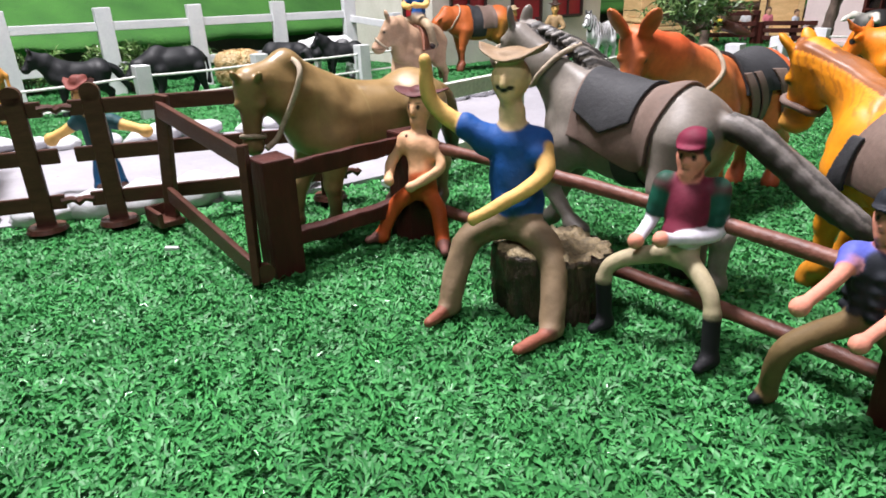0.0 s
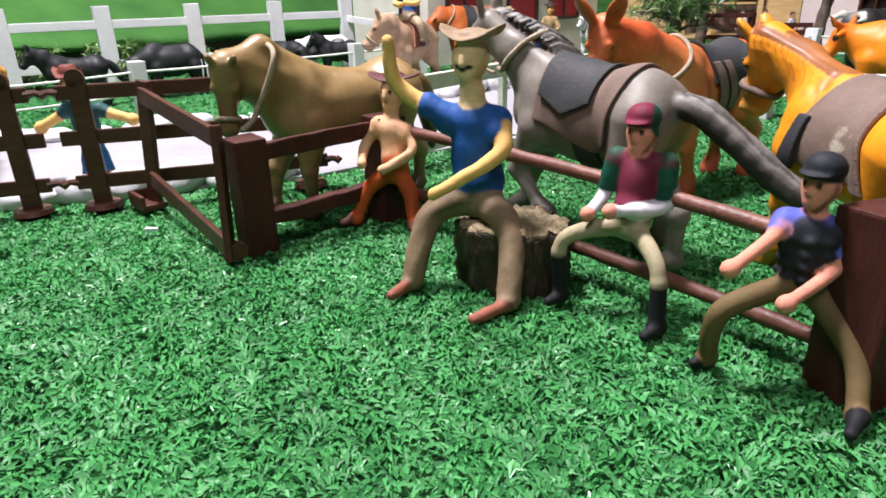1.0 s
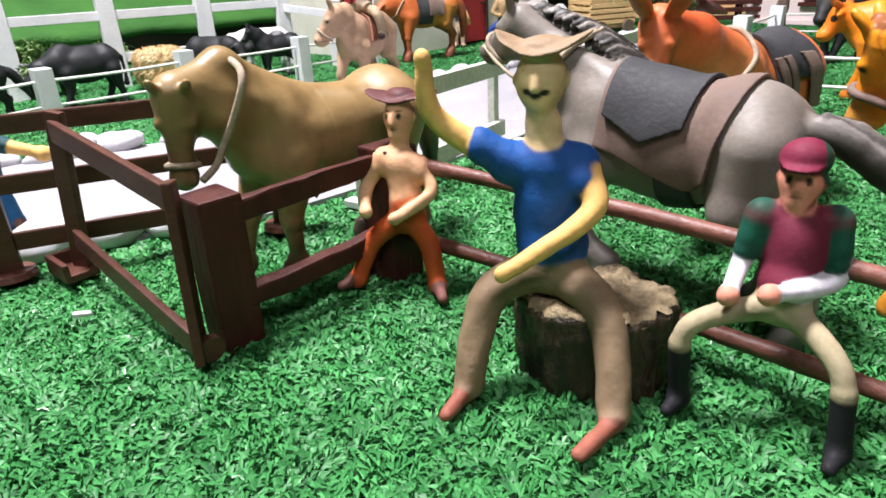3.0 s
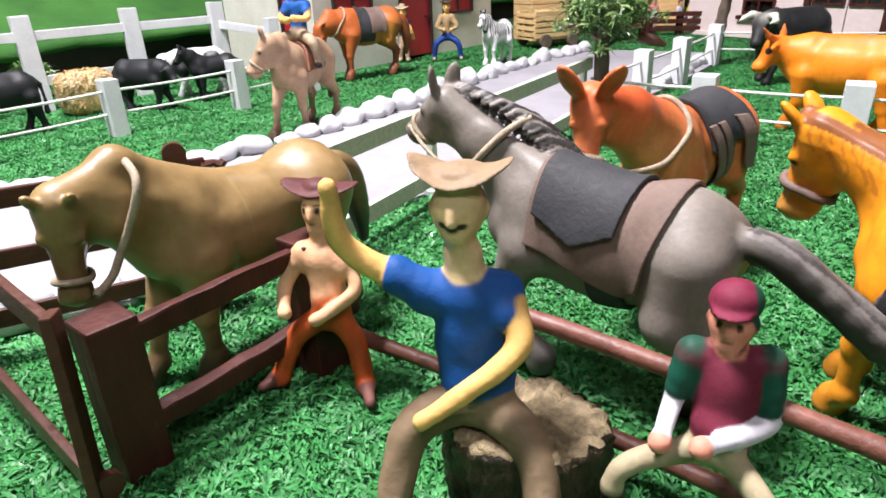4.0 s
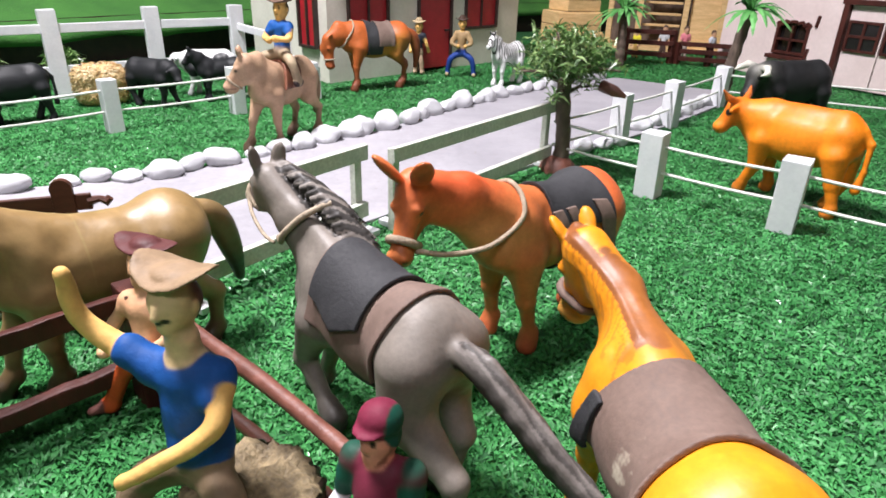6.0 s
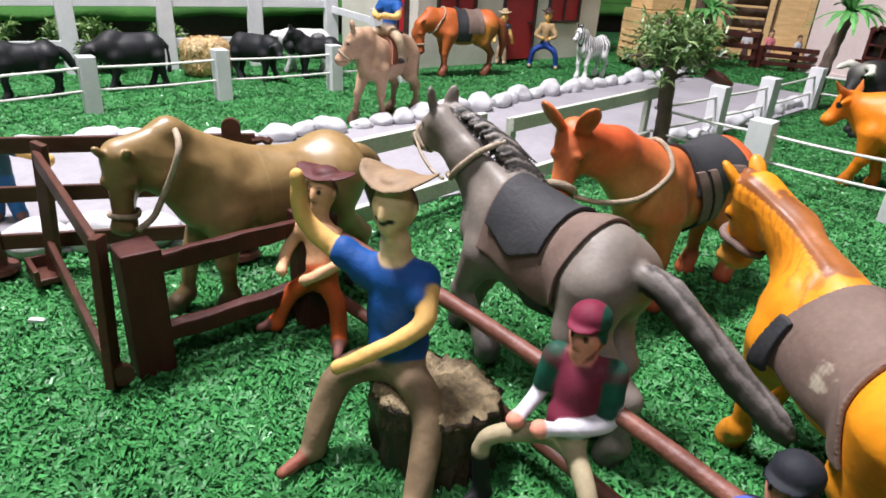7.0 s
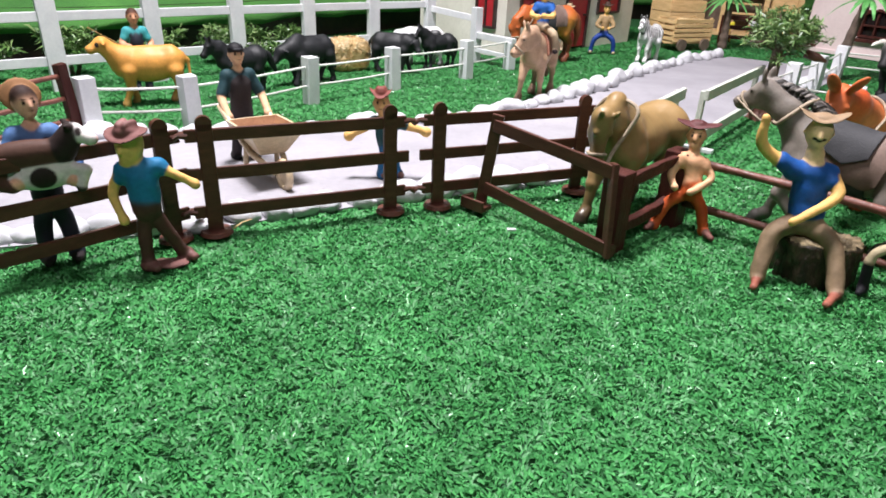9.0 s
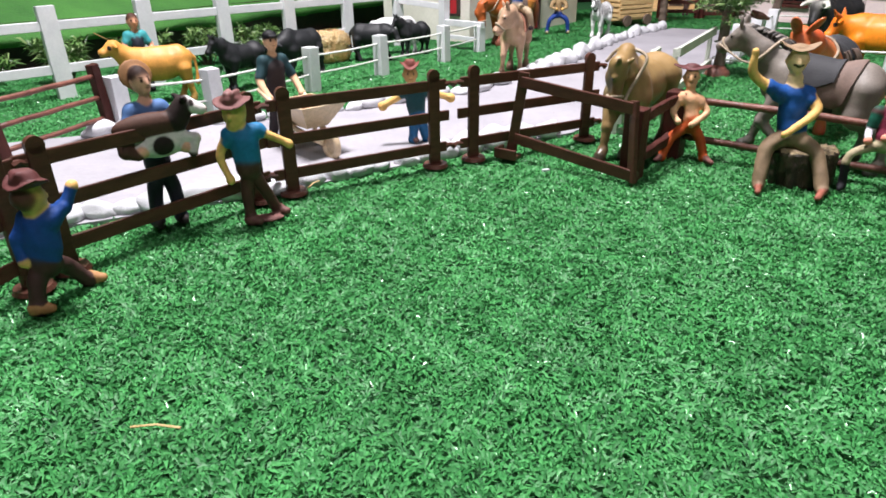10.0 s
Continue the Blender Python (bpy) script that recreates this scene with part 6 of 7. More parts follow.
doll("clay_figure", "clay figure in dark green shirt spreading its arms on the road", (-0.277, 0.500), 0, 1.0,
     {"waist": (0.000, 0.000, 0.034), "chest": (-0.002, 0.000, 0.050), "head": (-0.006, 0.000, 0.0735), "look": (-0.05, -1, 0), "toe": (0.004, -0.005, 0), "brim": 0.008, "flare": -0.001, "broad": (0.0105, 0.0080, 0.0140), "limb": 1.15, "fist": 1.5,
      "ls": (-0.012, 0.000, 0.056), "le": (-0.024, -0.001, 0.049), "lh": (-0.037, -0.002, 0.042), "rs": (0.012, 0.000, 0.055), "re": (0.024, 0.000, 0.051), "rh": (0.037, 0.000, 0.047),
      "lk": (-0.004, -0.002, 0.018), "lf": (-0.006, -0.004, 0.002), "rk": (0.006, 0.000, 0.018), "rf": (0.010, -0.001, 0.002)},
     {"shirt": (0.010, 0.060, 0.070), "pants": (0.010, 0.095, 0.22), "skin": (0.64, 0.36, 0.15), "forearm": SKIN, "hand": SKIN, "shoe": (0.12, 0.06, 0.05), "hair": (0.16, 0.05, 0.04), "hat": (0.17, 0.045, 0.035), "sleeve": 0.4}, hat="wide", size=0.84)


def calf(S, g, f):
    cv = lambda x, y, z: v3(x * 1.02, (y - 0.001) * 0.92, 0.0800 + (z - 0.062) * 0.98)
    cr = lambda *p: v3(*p) * 0.94
    brown, dark, white = (0.075, 0.036, 0.026), (0.022, 0.014, 0.013), (0.62, 0.58, 0.56)
    S.ball(cv(0.018, -0.004, 0.0645), cr(0.0082, 0.0270, 0.0098), brown, 0.003)
    S.ball(cv(0.019, 0.001, 0.0505), cr(0.0080, 0.0205, 0.0105), white, 0.003)
    S.daub(cv(0.027, 0.001, 0.0500), cr(0.0090, 0.0080, 0.0078), dark, 0.08)
    S.chain([cv(0.018, -0.024, 0.058), cv(0.022, -0.026, 0.049), cv(0.023, -0.018, 0.045)], [0.0066, 0.0042, 0.0032], brown, 0.003)
    S.chain([cv(0.020, 0.016, 0.054), cv(0.023, 0.027, 0.0515), cv(0.025, 0.023, 0.042)], [0.0046, 0.0036, 0.0030], white, 0.002)
    S.ball(cv(0.025, 0.0225, 0.0405), cr(0.0034, 0.0034, 0.0030), dark, 0.001)
    S.bone(cv(0.018, 0.016, 0.066), cv(0.020, 0.023, 0.0755), 0.0088, 0.0072, dark, 0.003)
    S.bone(cv(0.021, 0.0255, 0.0765), cv(0.026, 0.0335, 0.0725), 0.0056, 0.0042, white, 0.002)
    S.daub(cv(0.022, 0.0270, 0.0775), cr(0.0075, 0.0030, 0.0034), dark, 0.1)
    S.ball(cv(0.0255, 0.0358, 0.0722), cr(0.0036, 0.0030, 0.0030), (0.55, 0.30, 0.27), 0.001)
    for e in (-1, 1):
        S.bone(cv(0.020 + e * 0.004, 0.0225, 0.0800), cv(0.020 + e * 0.009, 0.0200, 0.0825), 0.0026, 0.0016, dark, 0.001)
    S.ball(g["chest"] + v3(0.005, 0, -0.010), v3(0.0090, 0.0095, 0.0125), (0.022, 0.032, 0.075), 0.002)
    for e in (-1, 1):
        S.bone(g["chest"] + v3(0.008, e * 0.0062, -0.002), g["chest"] + v3(0.001, e * 0.0072, 0.0115), 0.0032, 0.0028, (0.022, 0.032, 0.075), 0.0008)
    # a straw hat pushed back, its brim standing behind the head
    straw, back = (0.31, 0.155, 0.072), g["head"] + v3(-0.0035, -0.0015, 0.0045)
    S.oval(back, (-0.30, 0, 1), (0, 1, 0), v3(0.0112, 0.0118, 0.0015), straw, 0.001)
    S.ball(back + v3(-0.0050, 0, 0.0015), v3(0.0060, 0.0085, 0.0075), straw, 0.002)


doll("farmer_figure", "painted plastic farmer in blue dungarees carrying a brown and white calf", (-0.498, 0.3135), 300, 1.14,
     posed(le=(0.006, 0.018, 0.064), lh=(0.020, 0.014, 0.056), re=(0.006, -0.018, 0.064), rh=(0.020, -0.012, 0.058), skull=0.80, head=(0.001, 0, 0.0965), look=(1, 0.35, 0), ls=(0, 0.0085, 0.079), rs=(0, -0.0085, 0.079)),
     {"shirt": (0.085, 0.17, 0.36), "arm": (0.085, 0.17, 0.36), "forearm": (0.055, 0.115, 0.27), "pants": (0.030, 0.030, 0.045), "skin": (0.74, 0.42, 0.29), "hand": (0.70, 0.38, 0.26), "shoe": (0.05, 0.04, 0.04),
      "hair": (0.030, 0.016, 0.013), "sleeve": 0.6}, mat=FIGURE, size=0.86, extra=calf)


def apron(S, g, f):
    S.bone(g["waist"] + v3(0.004, 0, -0.02), g["chest"] + v3(0.003, 0, 0), 0.0100, 0.0098, (0.040, 0.032, 0.034), 0.004)


doll("farmer_figure", "painted plastic farmer in a dark apron and cap pushing a wheelbarrow", (-0.427, 0.551), 303, 1.10,
     posed(le=(0.004, 0.018, 0.062), lh=(0.020, 0.018, 0.046), re=(0.004, -0.018, 0.062), rh=(0.020, -0.018, 0.046), lf=(0.004, 0.008, 0), rf=(-0.004, -0.008, 0), skull=0.82),
     {"shirt": (0.022, 0.055, 0.065), "arm": (0.022, 0.055, 0.065), "pants": (0.040, 0.032, 0.034), "skin": (0.74, 0.46, 0.28), "shoe": (0.015, 0.015, 0.016), "hair": (0.02, 0.015, 0.012), "hat": (0.012, 0.012, 0.014), "sleeve": 0.9},
     mat=FIGURE, hat="cap", size=0.92, extra=apron)


def dungarees(S, g, f):
    S.ball(g["chest"] + v3(0.004, 0, -0.007), v3(0.0098, 0.0088, 0.0150), (0.018, 0.022, 0.032), 0.002)
    for e in (-1, 1):
        S.bone(g["chest"] + v3(0.007, e * 0.005, 0.002), g["chest"] + v3(-0.002, e * 0.006, 0.012), 0.0028, 0.0026, (0.018, 0.022, 0.032), 0.001)
    S.bone(g["lh"] + v3(0.0, 0.012, -0.02), g["rh"] + v3(0.02, -0.05, 0.030), 0.0011, 0.0011, (0.40, 0.25, 0.10), 0.0008)


doll("farmer_figure", "painted plastic stable hand in a turquoise shirt holding a pole", (-0.651, 0.872), 300, 1.05,
     posed(le=(0.004, 0.018, 0.062), lh=(0.016, 0.010, 0.054), re=(0.004, -0.018, 0.064), rh=(0.016, -0.012, 0.060), skull=0.86),
     {"shirt": (0.05, 0.30, 0.32), "arm": (0.05, 0.30, 0.32), "pants": (0.018, 0.022, 0.032), "skin": (0.66, 0.33, 0.20), "shoe": (0.02, 0.02, 0.02), "hair": (0.07, 0.03, 0.02), "sleeve": 0.6}, mat=FIGURE, size=1.0, extra=dungarees, voxel=0.0011)
# rider on the peach horse
doll("clay_rider", "modelled clay rider in a blue shirt sitting on the peach horse", (-0.057, 0.898), 246, 1.0,
     {"waist": (-0.002, 0, 0.108), "chest": (-0.004, 0, 0.128), "head": (-0.004, 0, 0.152), "look": (1, 0, 0), "toe": (0.006, 0, 0),
      "ls": (-0.002, 0.010, 0.134), "le": (0.006, 0.016, 0.122), "lh": (0.016, 0.004, 0.122), "rs": (-0.002, -0.010, 0.134), "re": (0.006, -0.016, 0.122), "rh": (0.016, -0.004, 0.120),
      "lk": (0.012, 0.022, 0.096), "lf": (0.006, 0.026, 0.070), "rk": (0.012, -0.022, 0.096), "rf": (0.006, -0.026, 0.070)},
     {"shirt": (0.008, 0.085, 0.33), "pants": (0.38, 0.29, 0.19), "skin": SKIN, "shoe": (0.035, 0.022, 0.022), "hair": (0.05, 0.025, 0.02), "hat": (0.12, 0.07, 0.05), "sleeve": 0.5}, voxel=0.0011, hat="wide", size=0.98)
# by the barn
doll("clay_figure", "clay figure in tan shirt and blue trousers by the barn", (0.187, 1.392), 262, 1.0,
     posed(le=(0.006, 0.019, 0.062), lh=(0.012, 0.008, 0.056), re=(0.006, -0.019, 0.062), rh=(0.012, -0.006, 0.056), lf=(0.004, 0.026, 0), rf=(0.004, -0.026, 0), lk=(0.008, 0.021, 0.030), rk=(0.008, -0.021, 0.030), skull=0.9),
     {"shirt": (0.36, 0.24, 0.12), "arm": (0.36, 0.24, 0.12), "forearm": (0.36, 0.24, 0.12), "pants": (0.012, 0.045, 0.24), "skin": SKIN, "shoe": (0.42, 0.34, 0.20), "hair": (0.08, 0.04, 0.02), "hat": (0.06, 0.03, 0.02), "sleeve": 0.8}, voxel=0.0013, hat="wide", size=0.95)
doll("clay_figure", "clay figure in dark shirt and straw hat behind the bay horse", (0.104, 1.405), 255, 0.92,
     posed(le=(0.002, 0.018, 0.060), lh=(-0.006, 0.020, 0.046)),
     {"shirt": (0.015, 0.018, 0.030), "pants": (0.46, 0.32, 0.22), "skin": SKIN, "shoe": (0.40, 0.30, 0.2), "hair": (0.05, 0.03, 0.02), "hat": (0.45, 0.34, 0.20), "sleeve": 0.5}, voxel=0.0013, hat="wide", size=0.95)


def wheelbarrow():
    t = thing("wheelbarrow", pose(-0.394, 0.499, 0, 0, 0, 303) @ Matrix.Scale(1.25, 4), "brown and cream toy wheelbarrow on the road", "wheelbarrow")
    cream = speckled("cream_plastic", (0.55, 0.42, 0.26), (0.68, 0.54, 0.36), 60, 0.4)
    bm = bmesh.new()
    low = [(-0.013, -0.010, 0.022), (0.016, -0.010, 0.022), (0.016, 0.010, 0.022), (-0.013, 0.010, 0.022)]
    top = [(-0.024, -0.021, 0.041), (0.030, -0.021, 0.042), (0.030, 0.021, 0.042), (-0.024, 0.021, 0.041)]
    inn = [(-0.022, -0.019, 0.041), (0.028, -0.019, 0.042), (0.028, 0.019, 0.042), (-0.022, 0.019, 0.041)]
    flo = [(-0.012, -0.009, 0.024), (0.015, -0.009, 0.024), (0.015, 0.009, 0.024), (-0.012, 0.009, 0.024)]
    rows = [[bm.verts.new(p) for p in r] for r in (low, top, inn, flo)]
    bm.faces.new(rows[0][::-1])
    bm.faces.new(rows[3])
    for r0, r1 in zip(rows, rows[1:]):
        for k in range(4):
            bm.faces.new((r0[k], r0[(k + 1) % 4], r1[(k + 1) % 4], r1[k]))
    tub = part("tub", bm, cream, t)
    tub.data.materials.append(speckled("barrow_brown", (0.26, 0.12, 0.06), (0.40, 0.21, 0.11), 60, 0.4))
    for k, face in enumerate(tub.data.polygons):
        face.material_index = 1 if k == 1 or k >= 10 else 0
    for s in (-1, 1):
        part("handle", tube([(0.030, s * 0.005, 0.012), (0.0, s * 0.012, 0.020), (-0.030, s * 0.017, 0.040), (-0.044, s * 0.018, 0.047)], 0.0024, 8), cream, t, smooth=True)
        part("leg", tube([(-0.008, s * 0.012, 0.024), (-0.012, s * 0.013, 0.001)], 0.0022, 8), cream, t, smooth=True)
    wheel = part("wheel", tube([(0.034 + 0.0095 * math.cos(a), 0, 0.0105 + 0.0095 * math.sin(a)) for a in np.linspace(0, 2 * math.pi, 21)[:-1]], 0.0030, 8, closed=True), cream, t, smooth=True)
    bm = bmesh.new()
    r = bmesh.ops.create_cone(bm, cap_ends=True, segments=16, radius1=0.008, radius2=0.008, depth=0.002)
    bmesh.ops.transform(bm, matrix=pose(0.034, 0, 0.0105, 90, 0, 0), verts=r["verts"])
    part("hub", bm, cream, wheel)


wheelbarrow()


def stump():
    bm = bmesh.new()
    n, rows = 72, 22
    rings = []

    def crag(x, y, z):
        a = math.atan2(y, x)
        ridges = 0.05 * math.sin(a * 23 + 2.5 * noise.noise((math.cos(a) * 3, math.sin(a) * 3, z * 60)))
        return 1 + 0.13 * noise.noise((math.cos(a) * 1.6, math.sin(a) * 1.6, z * 14)) + 0.07 * noise.noise((math.cos(a) * 5, math.sin(a) * 5, z * 70)) + 0.05 * noise.noise((math.cos(a) * 14, math.sin(a) * 14, z * 220)) + ridges

    for j in range(rows + 1):
        z = 0.031 * j / rows - 0.002
        ring = []
        for i in range(n):
            a = 2 * math.pi * i / n
            x, y = 0.0285 * math.cos(a), 0.0225 * math.sin(a)
            k = crag(x, y, z) * (0.94 if j == rows else 1)
            ring.append(bm.verts.new((x * k, y * k, z)))
        rings.append(ring)
    for r0, r1 in zip(rings, rings[1:]):
        for i in range(n):
            bm.faces.new((r0[i], r0[(i + 1) % n], r1[(i + 1) % n], r1[i]))
    t = thing("rock_stump", pose(0.044, 0.3075, 0, 0, 0, -30), "rough brown carved rock stump used as a seat", "rock")
    rim = [v.co.copy() for v in rings[-1]]
    part("side", bm, ROCK, t, "dark brown ridged bark with shade put into its colour", smooth=True)
    bm = bmesh.new()
    prev = None
    for k in (1.03, 0.95, 0.82, 0.68, 0.54, 0.40, 0.27, 0.14):
        ring = [bm.verts.new((c.x * k, c.y * k, (0.0285 if k > 1 else 0.0300) + 0.0050 * noise.noise((c.x * k * 90, c.y * k * 90, 3)) + 0.0030 * noise.noise((c.x * k * 330, c.y * k * 330, 8)))) for c in rim]
        if prev:
            for i in range(n):
                bm.faces.new((prev[i], prev[(i + 1) % n], ring[(i + 1) % n], ring[i]))
        prev = ring
    bm.faces.new(prev)
    part("top", bm, ROCK_TOP, t, "pale gritty yellow-brown top", smooth=True)


stump()

# ---- barn, house, trees and the far end ----
def barn():
    a, b = Vector((-0.056, 1.286, 0)), Vector((0.3275, 1.6375, 0))
    d = (b - a).normalized()
    L, D, H = (b - a).length, 0.26, 0.24
    t = thing("barn", Matrix.Translation(a) @ Matrix.Rotation(math.atan2(d.y, d.x), 4, "Z"), "cream toy barn with red doors and shutters framed in dark brown", "barn")
    th = 0.012
    doors = [(0.043, 0.138, 0.095, 0.195), (0.212, 0.306, 0.0, 0.175), (0.345, 0.446, 0.074, 0.175)]
    bm = holed_wall(L, H, th, doors)
    part("front_wall", bm, CREAM_WALL, t)
    part("side_wall", box((th, D - th, H), pose(th / 2, th + (D - th) / 2, H / 2 - 0.002)), CREAM_WALL, t)
    part("side_wall", box((th, D - th, H), pose(L - th / 2, th + (D - th) / 2, H / 2 - 0.002)), CREAM_WALL, t)
    part("back_wall", box((L - 2 * th, th, H), pose(L / 2, D - th / 2, H / 2 - 0.002)), CREAM_WALL, t)
    part("roof", box((L + 0.04, D + 0.05, 0.012), pose(L / 2, D / 2, H + 0.005, 0, 0, 0), 0.002), BROWN_WOOD, t)

    def leaf(x0, x1, z0, z1, m, name):
        w, h = x1 - x0, z1 - z0
        p = part(name, box((w - 0.006, 0.004, h - 0.006), m @ pose((x0 + x1) / 2, 0.002, (z0 + z1) / 2), 0.0006), RED_PAINT, t, "bright red painted boards")
        bm = bmesh.new()
        for sx in (x0 + 0.002, x1 - 0.002):
            add_box(bm, (0.005, 0.009, h), m @ pose(sx, -0.001, (z0 + z1) / 2), 0.0004)
        for sz in ((z1 - 0.002), (z0 + 0.002)) if z0 > 0.001 else ((z1 - 0.002),):
            add_box(bm, (w - 0.009, 0.009, 0.005), m @ pose((x0 + x1) / 2, -0.001, sz), 0.0004)
        if z0 > 0.001:
            add_box(bm, (0.003, 0.007, h - 0.009), m @ pose((x0 + x1) / 2, -0.001, (z0 + z1) / 2))
        part("frame", bm, DARK_TRIM, p, "dark brown painted frame")
        if z0 <= 0.001:
            part("latch", box((0.012, 0.004, 0.004), m @ pose(x1 - 0.014, -0.003, 0.075), 0.0006), DARK_TRIM, p)

    for x0, x1, z0, z1 in doors:
        leaf(x0, x1, z0, z1, Matrix.Identity(4), "door" if z0 < 0.01 else "shutter")
    leaf(0.060, 0.115, 0.055, 0.160, Matrix.Rotation(radians(-90), 4, "Z") @ Matrix.Translation((-0.140, -0.004, 0)), "shutter")


def pink_house():
    a, b = Vector((0.79, 1.60, 0)), Vector((1.207, 0.803, 0))
    d = (b - a).normalized()
    L, D, H, th = (b - a).length, 0.30, 0.32, 0.014
    t = thing("pink_house", Matrix.Translation(a) @ Matrix.Rotation(math.atan2(d.y, d.x), 4, "Z"), "pale pink toy house with dark wood windows and double door", "house")
    wins = [(0.132, 0.204, 0.047, 0.112, "window"), (0.273, 0.410, 0.0, 0.150, "door"), (0.51, 0.576, 0.045, 0.108, "window")]
    bm = holed_wall(L, H, th, [w[:4] for w in wins])
    part("front_wall", bm, PINK_WALL, t)
    part("side_wall", box((th, D, H), pose(th / 2, th + D / 2, H / 2 - 0.002)), PINK_WALL, t)
    part("side_wall", box((th, D, H), pose(L - th / 2, th + D / 2, H / 2 - 0.002)), PINK_WALL, t)
    part("roof", box((L + 0.05, D + 0.06, 0.014), pose(L / 2, D / 2, H + 0.005), 0.002), BROWN_WOOD, t)
    plinth = [(0, 0.240), (0.422, L)]
    for x0, x1 in plinth:
        part("plinth", box((x1 - x0, 0.006, 0.010), pose((x0 + x1) / 2, -0.003, 0.004), 0.001), PINK_WALL, t)
    for x0, x1, z0, z1, kind in wins:
        w, h = x1 - x0, z1 - z0
        if kind == "window":
            win = part("window", box((w - 0.004, 0.003, h - 0.004), pose((x0 + x1) / 2, 0.010, (z0 + z1) / 2)), DARK_GLASS, t)
            bm = bmesh.new()
            for sx in (x0 + 0.003, x1 - 0.003, (x0 + x1) / 2):
                add_box(bm, (0.006 if sx != (x0 + x1) / 2 else 0.004, 0.010, h - 0.010), pose(sx, 0.002, (z0 + z1) / 2 - 0.004), 0.0005)
            add_box(bm, (w, 0.010, 0.005), pose((x0 + x1) / 2, 0.0015, z0 + 0.003), 0.0005)
            add_box(bm, (w - 0.012, 0.009, 0.004), pose((x0 + x1) / 2, 0.0015, (z0 + z1) / 2 - 0.004), 0.0005)
            for k in range(7):
                u = math.pi * (k + 0.5) / 7
                add_box(bm, (0.0125, 0.010, 0.006), pose((x0 + x1) / 2 + (w / 2 - 0.003) * math.cos(u), 0.0015, z1 - 0.011 + 0.010 * math.sin(u), 0, -(90 - math.degrees(u)) * 0.55, 0), 0.0005)
            part("frame", bm, BROWN_WOOD, win, "dark brown wooden frame")
            part("sill", box((w + 0.014, 0.014, 0.008), pose((x0 + x1) / 2, -0.005, z0 - 0.006), 0.0008), BROWN_WOOD, win)
        else:
            for k in (0, 1):
                c = x0 + w * (0.25 + 0.5 * k)
                leaf = part("door", box((w / 2 - 0.002, 0.006, h - 0.004), pose(c, 0.005, h / 2), 0.0006), PINK_WALL, t, "pale pink door leaf with a brown-framed window")
                pane = part("pane", box((0.056, 0.002, 0.048), pose(c, 0.0005, 0.096)), DARK_GLASS, leaf)
                bm = bmesh.new()
                for sx in (-0.028, 0.0, 0.028):
                    add_box(bm, (0.005, 0.005, 0.051), pose(c + sx, -0.0008, 0.096), 0.0004)
                for sz in (-0.0255, 0.0, 0.0255):
                    add_box(bm, (0.061, 0.0045, 0.005), pose(c, -0.0008, 0.096 + sz), 0.0004)
                part("frame", bm, BROWN_WOOD, leaf, "dark brown wooden window frame")
            bm = bmesh.new()
            for sx in (x0 - 0.005, x1 + 0.005):
                add_box(bm, (0.010, 0.012, h + 0.006), pose(sx, -0.003, h / 2), 0.001, 0.0006)
            add_box(bm, (w + 0.030, 0.012, 0.010), pose((x0 + x1) / 2, -0.003, h + 0.006), 0.001, 0.0006)
            part("door_frame", bm, BROWN_WOOD, t, "rough dark brown wooden beams")
    for x0, z in ((0.208, 0.052), (0.216, 0.115), (0.455, 0.07)):
        part("hinge_strap", box((0.006, 0.004, 0.022), pose(x0, -0.001, z, 0, 6, 0), 0.0006), BROWN_WOOD, t)


barn()
pink_house()


def leaf_cluster(centres, count, length, width, rng, droop=0.2, up=0.3):
    """Many small narrow leaves round the given twig points."""
    verts, faces = [], []
    for _ in range(count):
        c = Vector(centres[rng.randrange(len(centres))])
        a, e = rng.uniform(0, 2 * math.pi), rng.uniform(-0.5, 1.1)
        d = Vector((math.cos(a) * math.cos(e), math.sin(a) * math.cos(e), math.sin(e) + up)).normalized()
        s = d.cross(Vector((rng.uniform(-1, 1), rng.uniform(-1, 1), rng.uniform(-1, 1)))).normalized()
        ln, wd = length * rng.uniform(0.6, 1.3), width * rng.uniform(0.7, 1.3)
        c = c + Vector((rng.uniform(-1, 1), rng.uniform(-1, 1), rng.uniform(-1, 1))) * length * 0.35
        i = len(verts)
        mid = c + d * ln * 0.5
        tip = c + d * ln - Vector((0, 0, droop * ln))
        verts += [c - s * wd * 0.3, c + s * wd * 0.3, mid + s * wd * 0.5, mid - s * wd * 0.5, tip]
        faces += [(i, i + 1, i + 2, i + 3), (i + 3, i + 2, i + 4)]
    return verts, faces


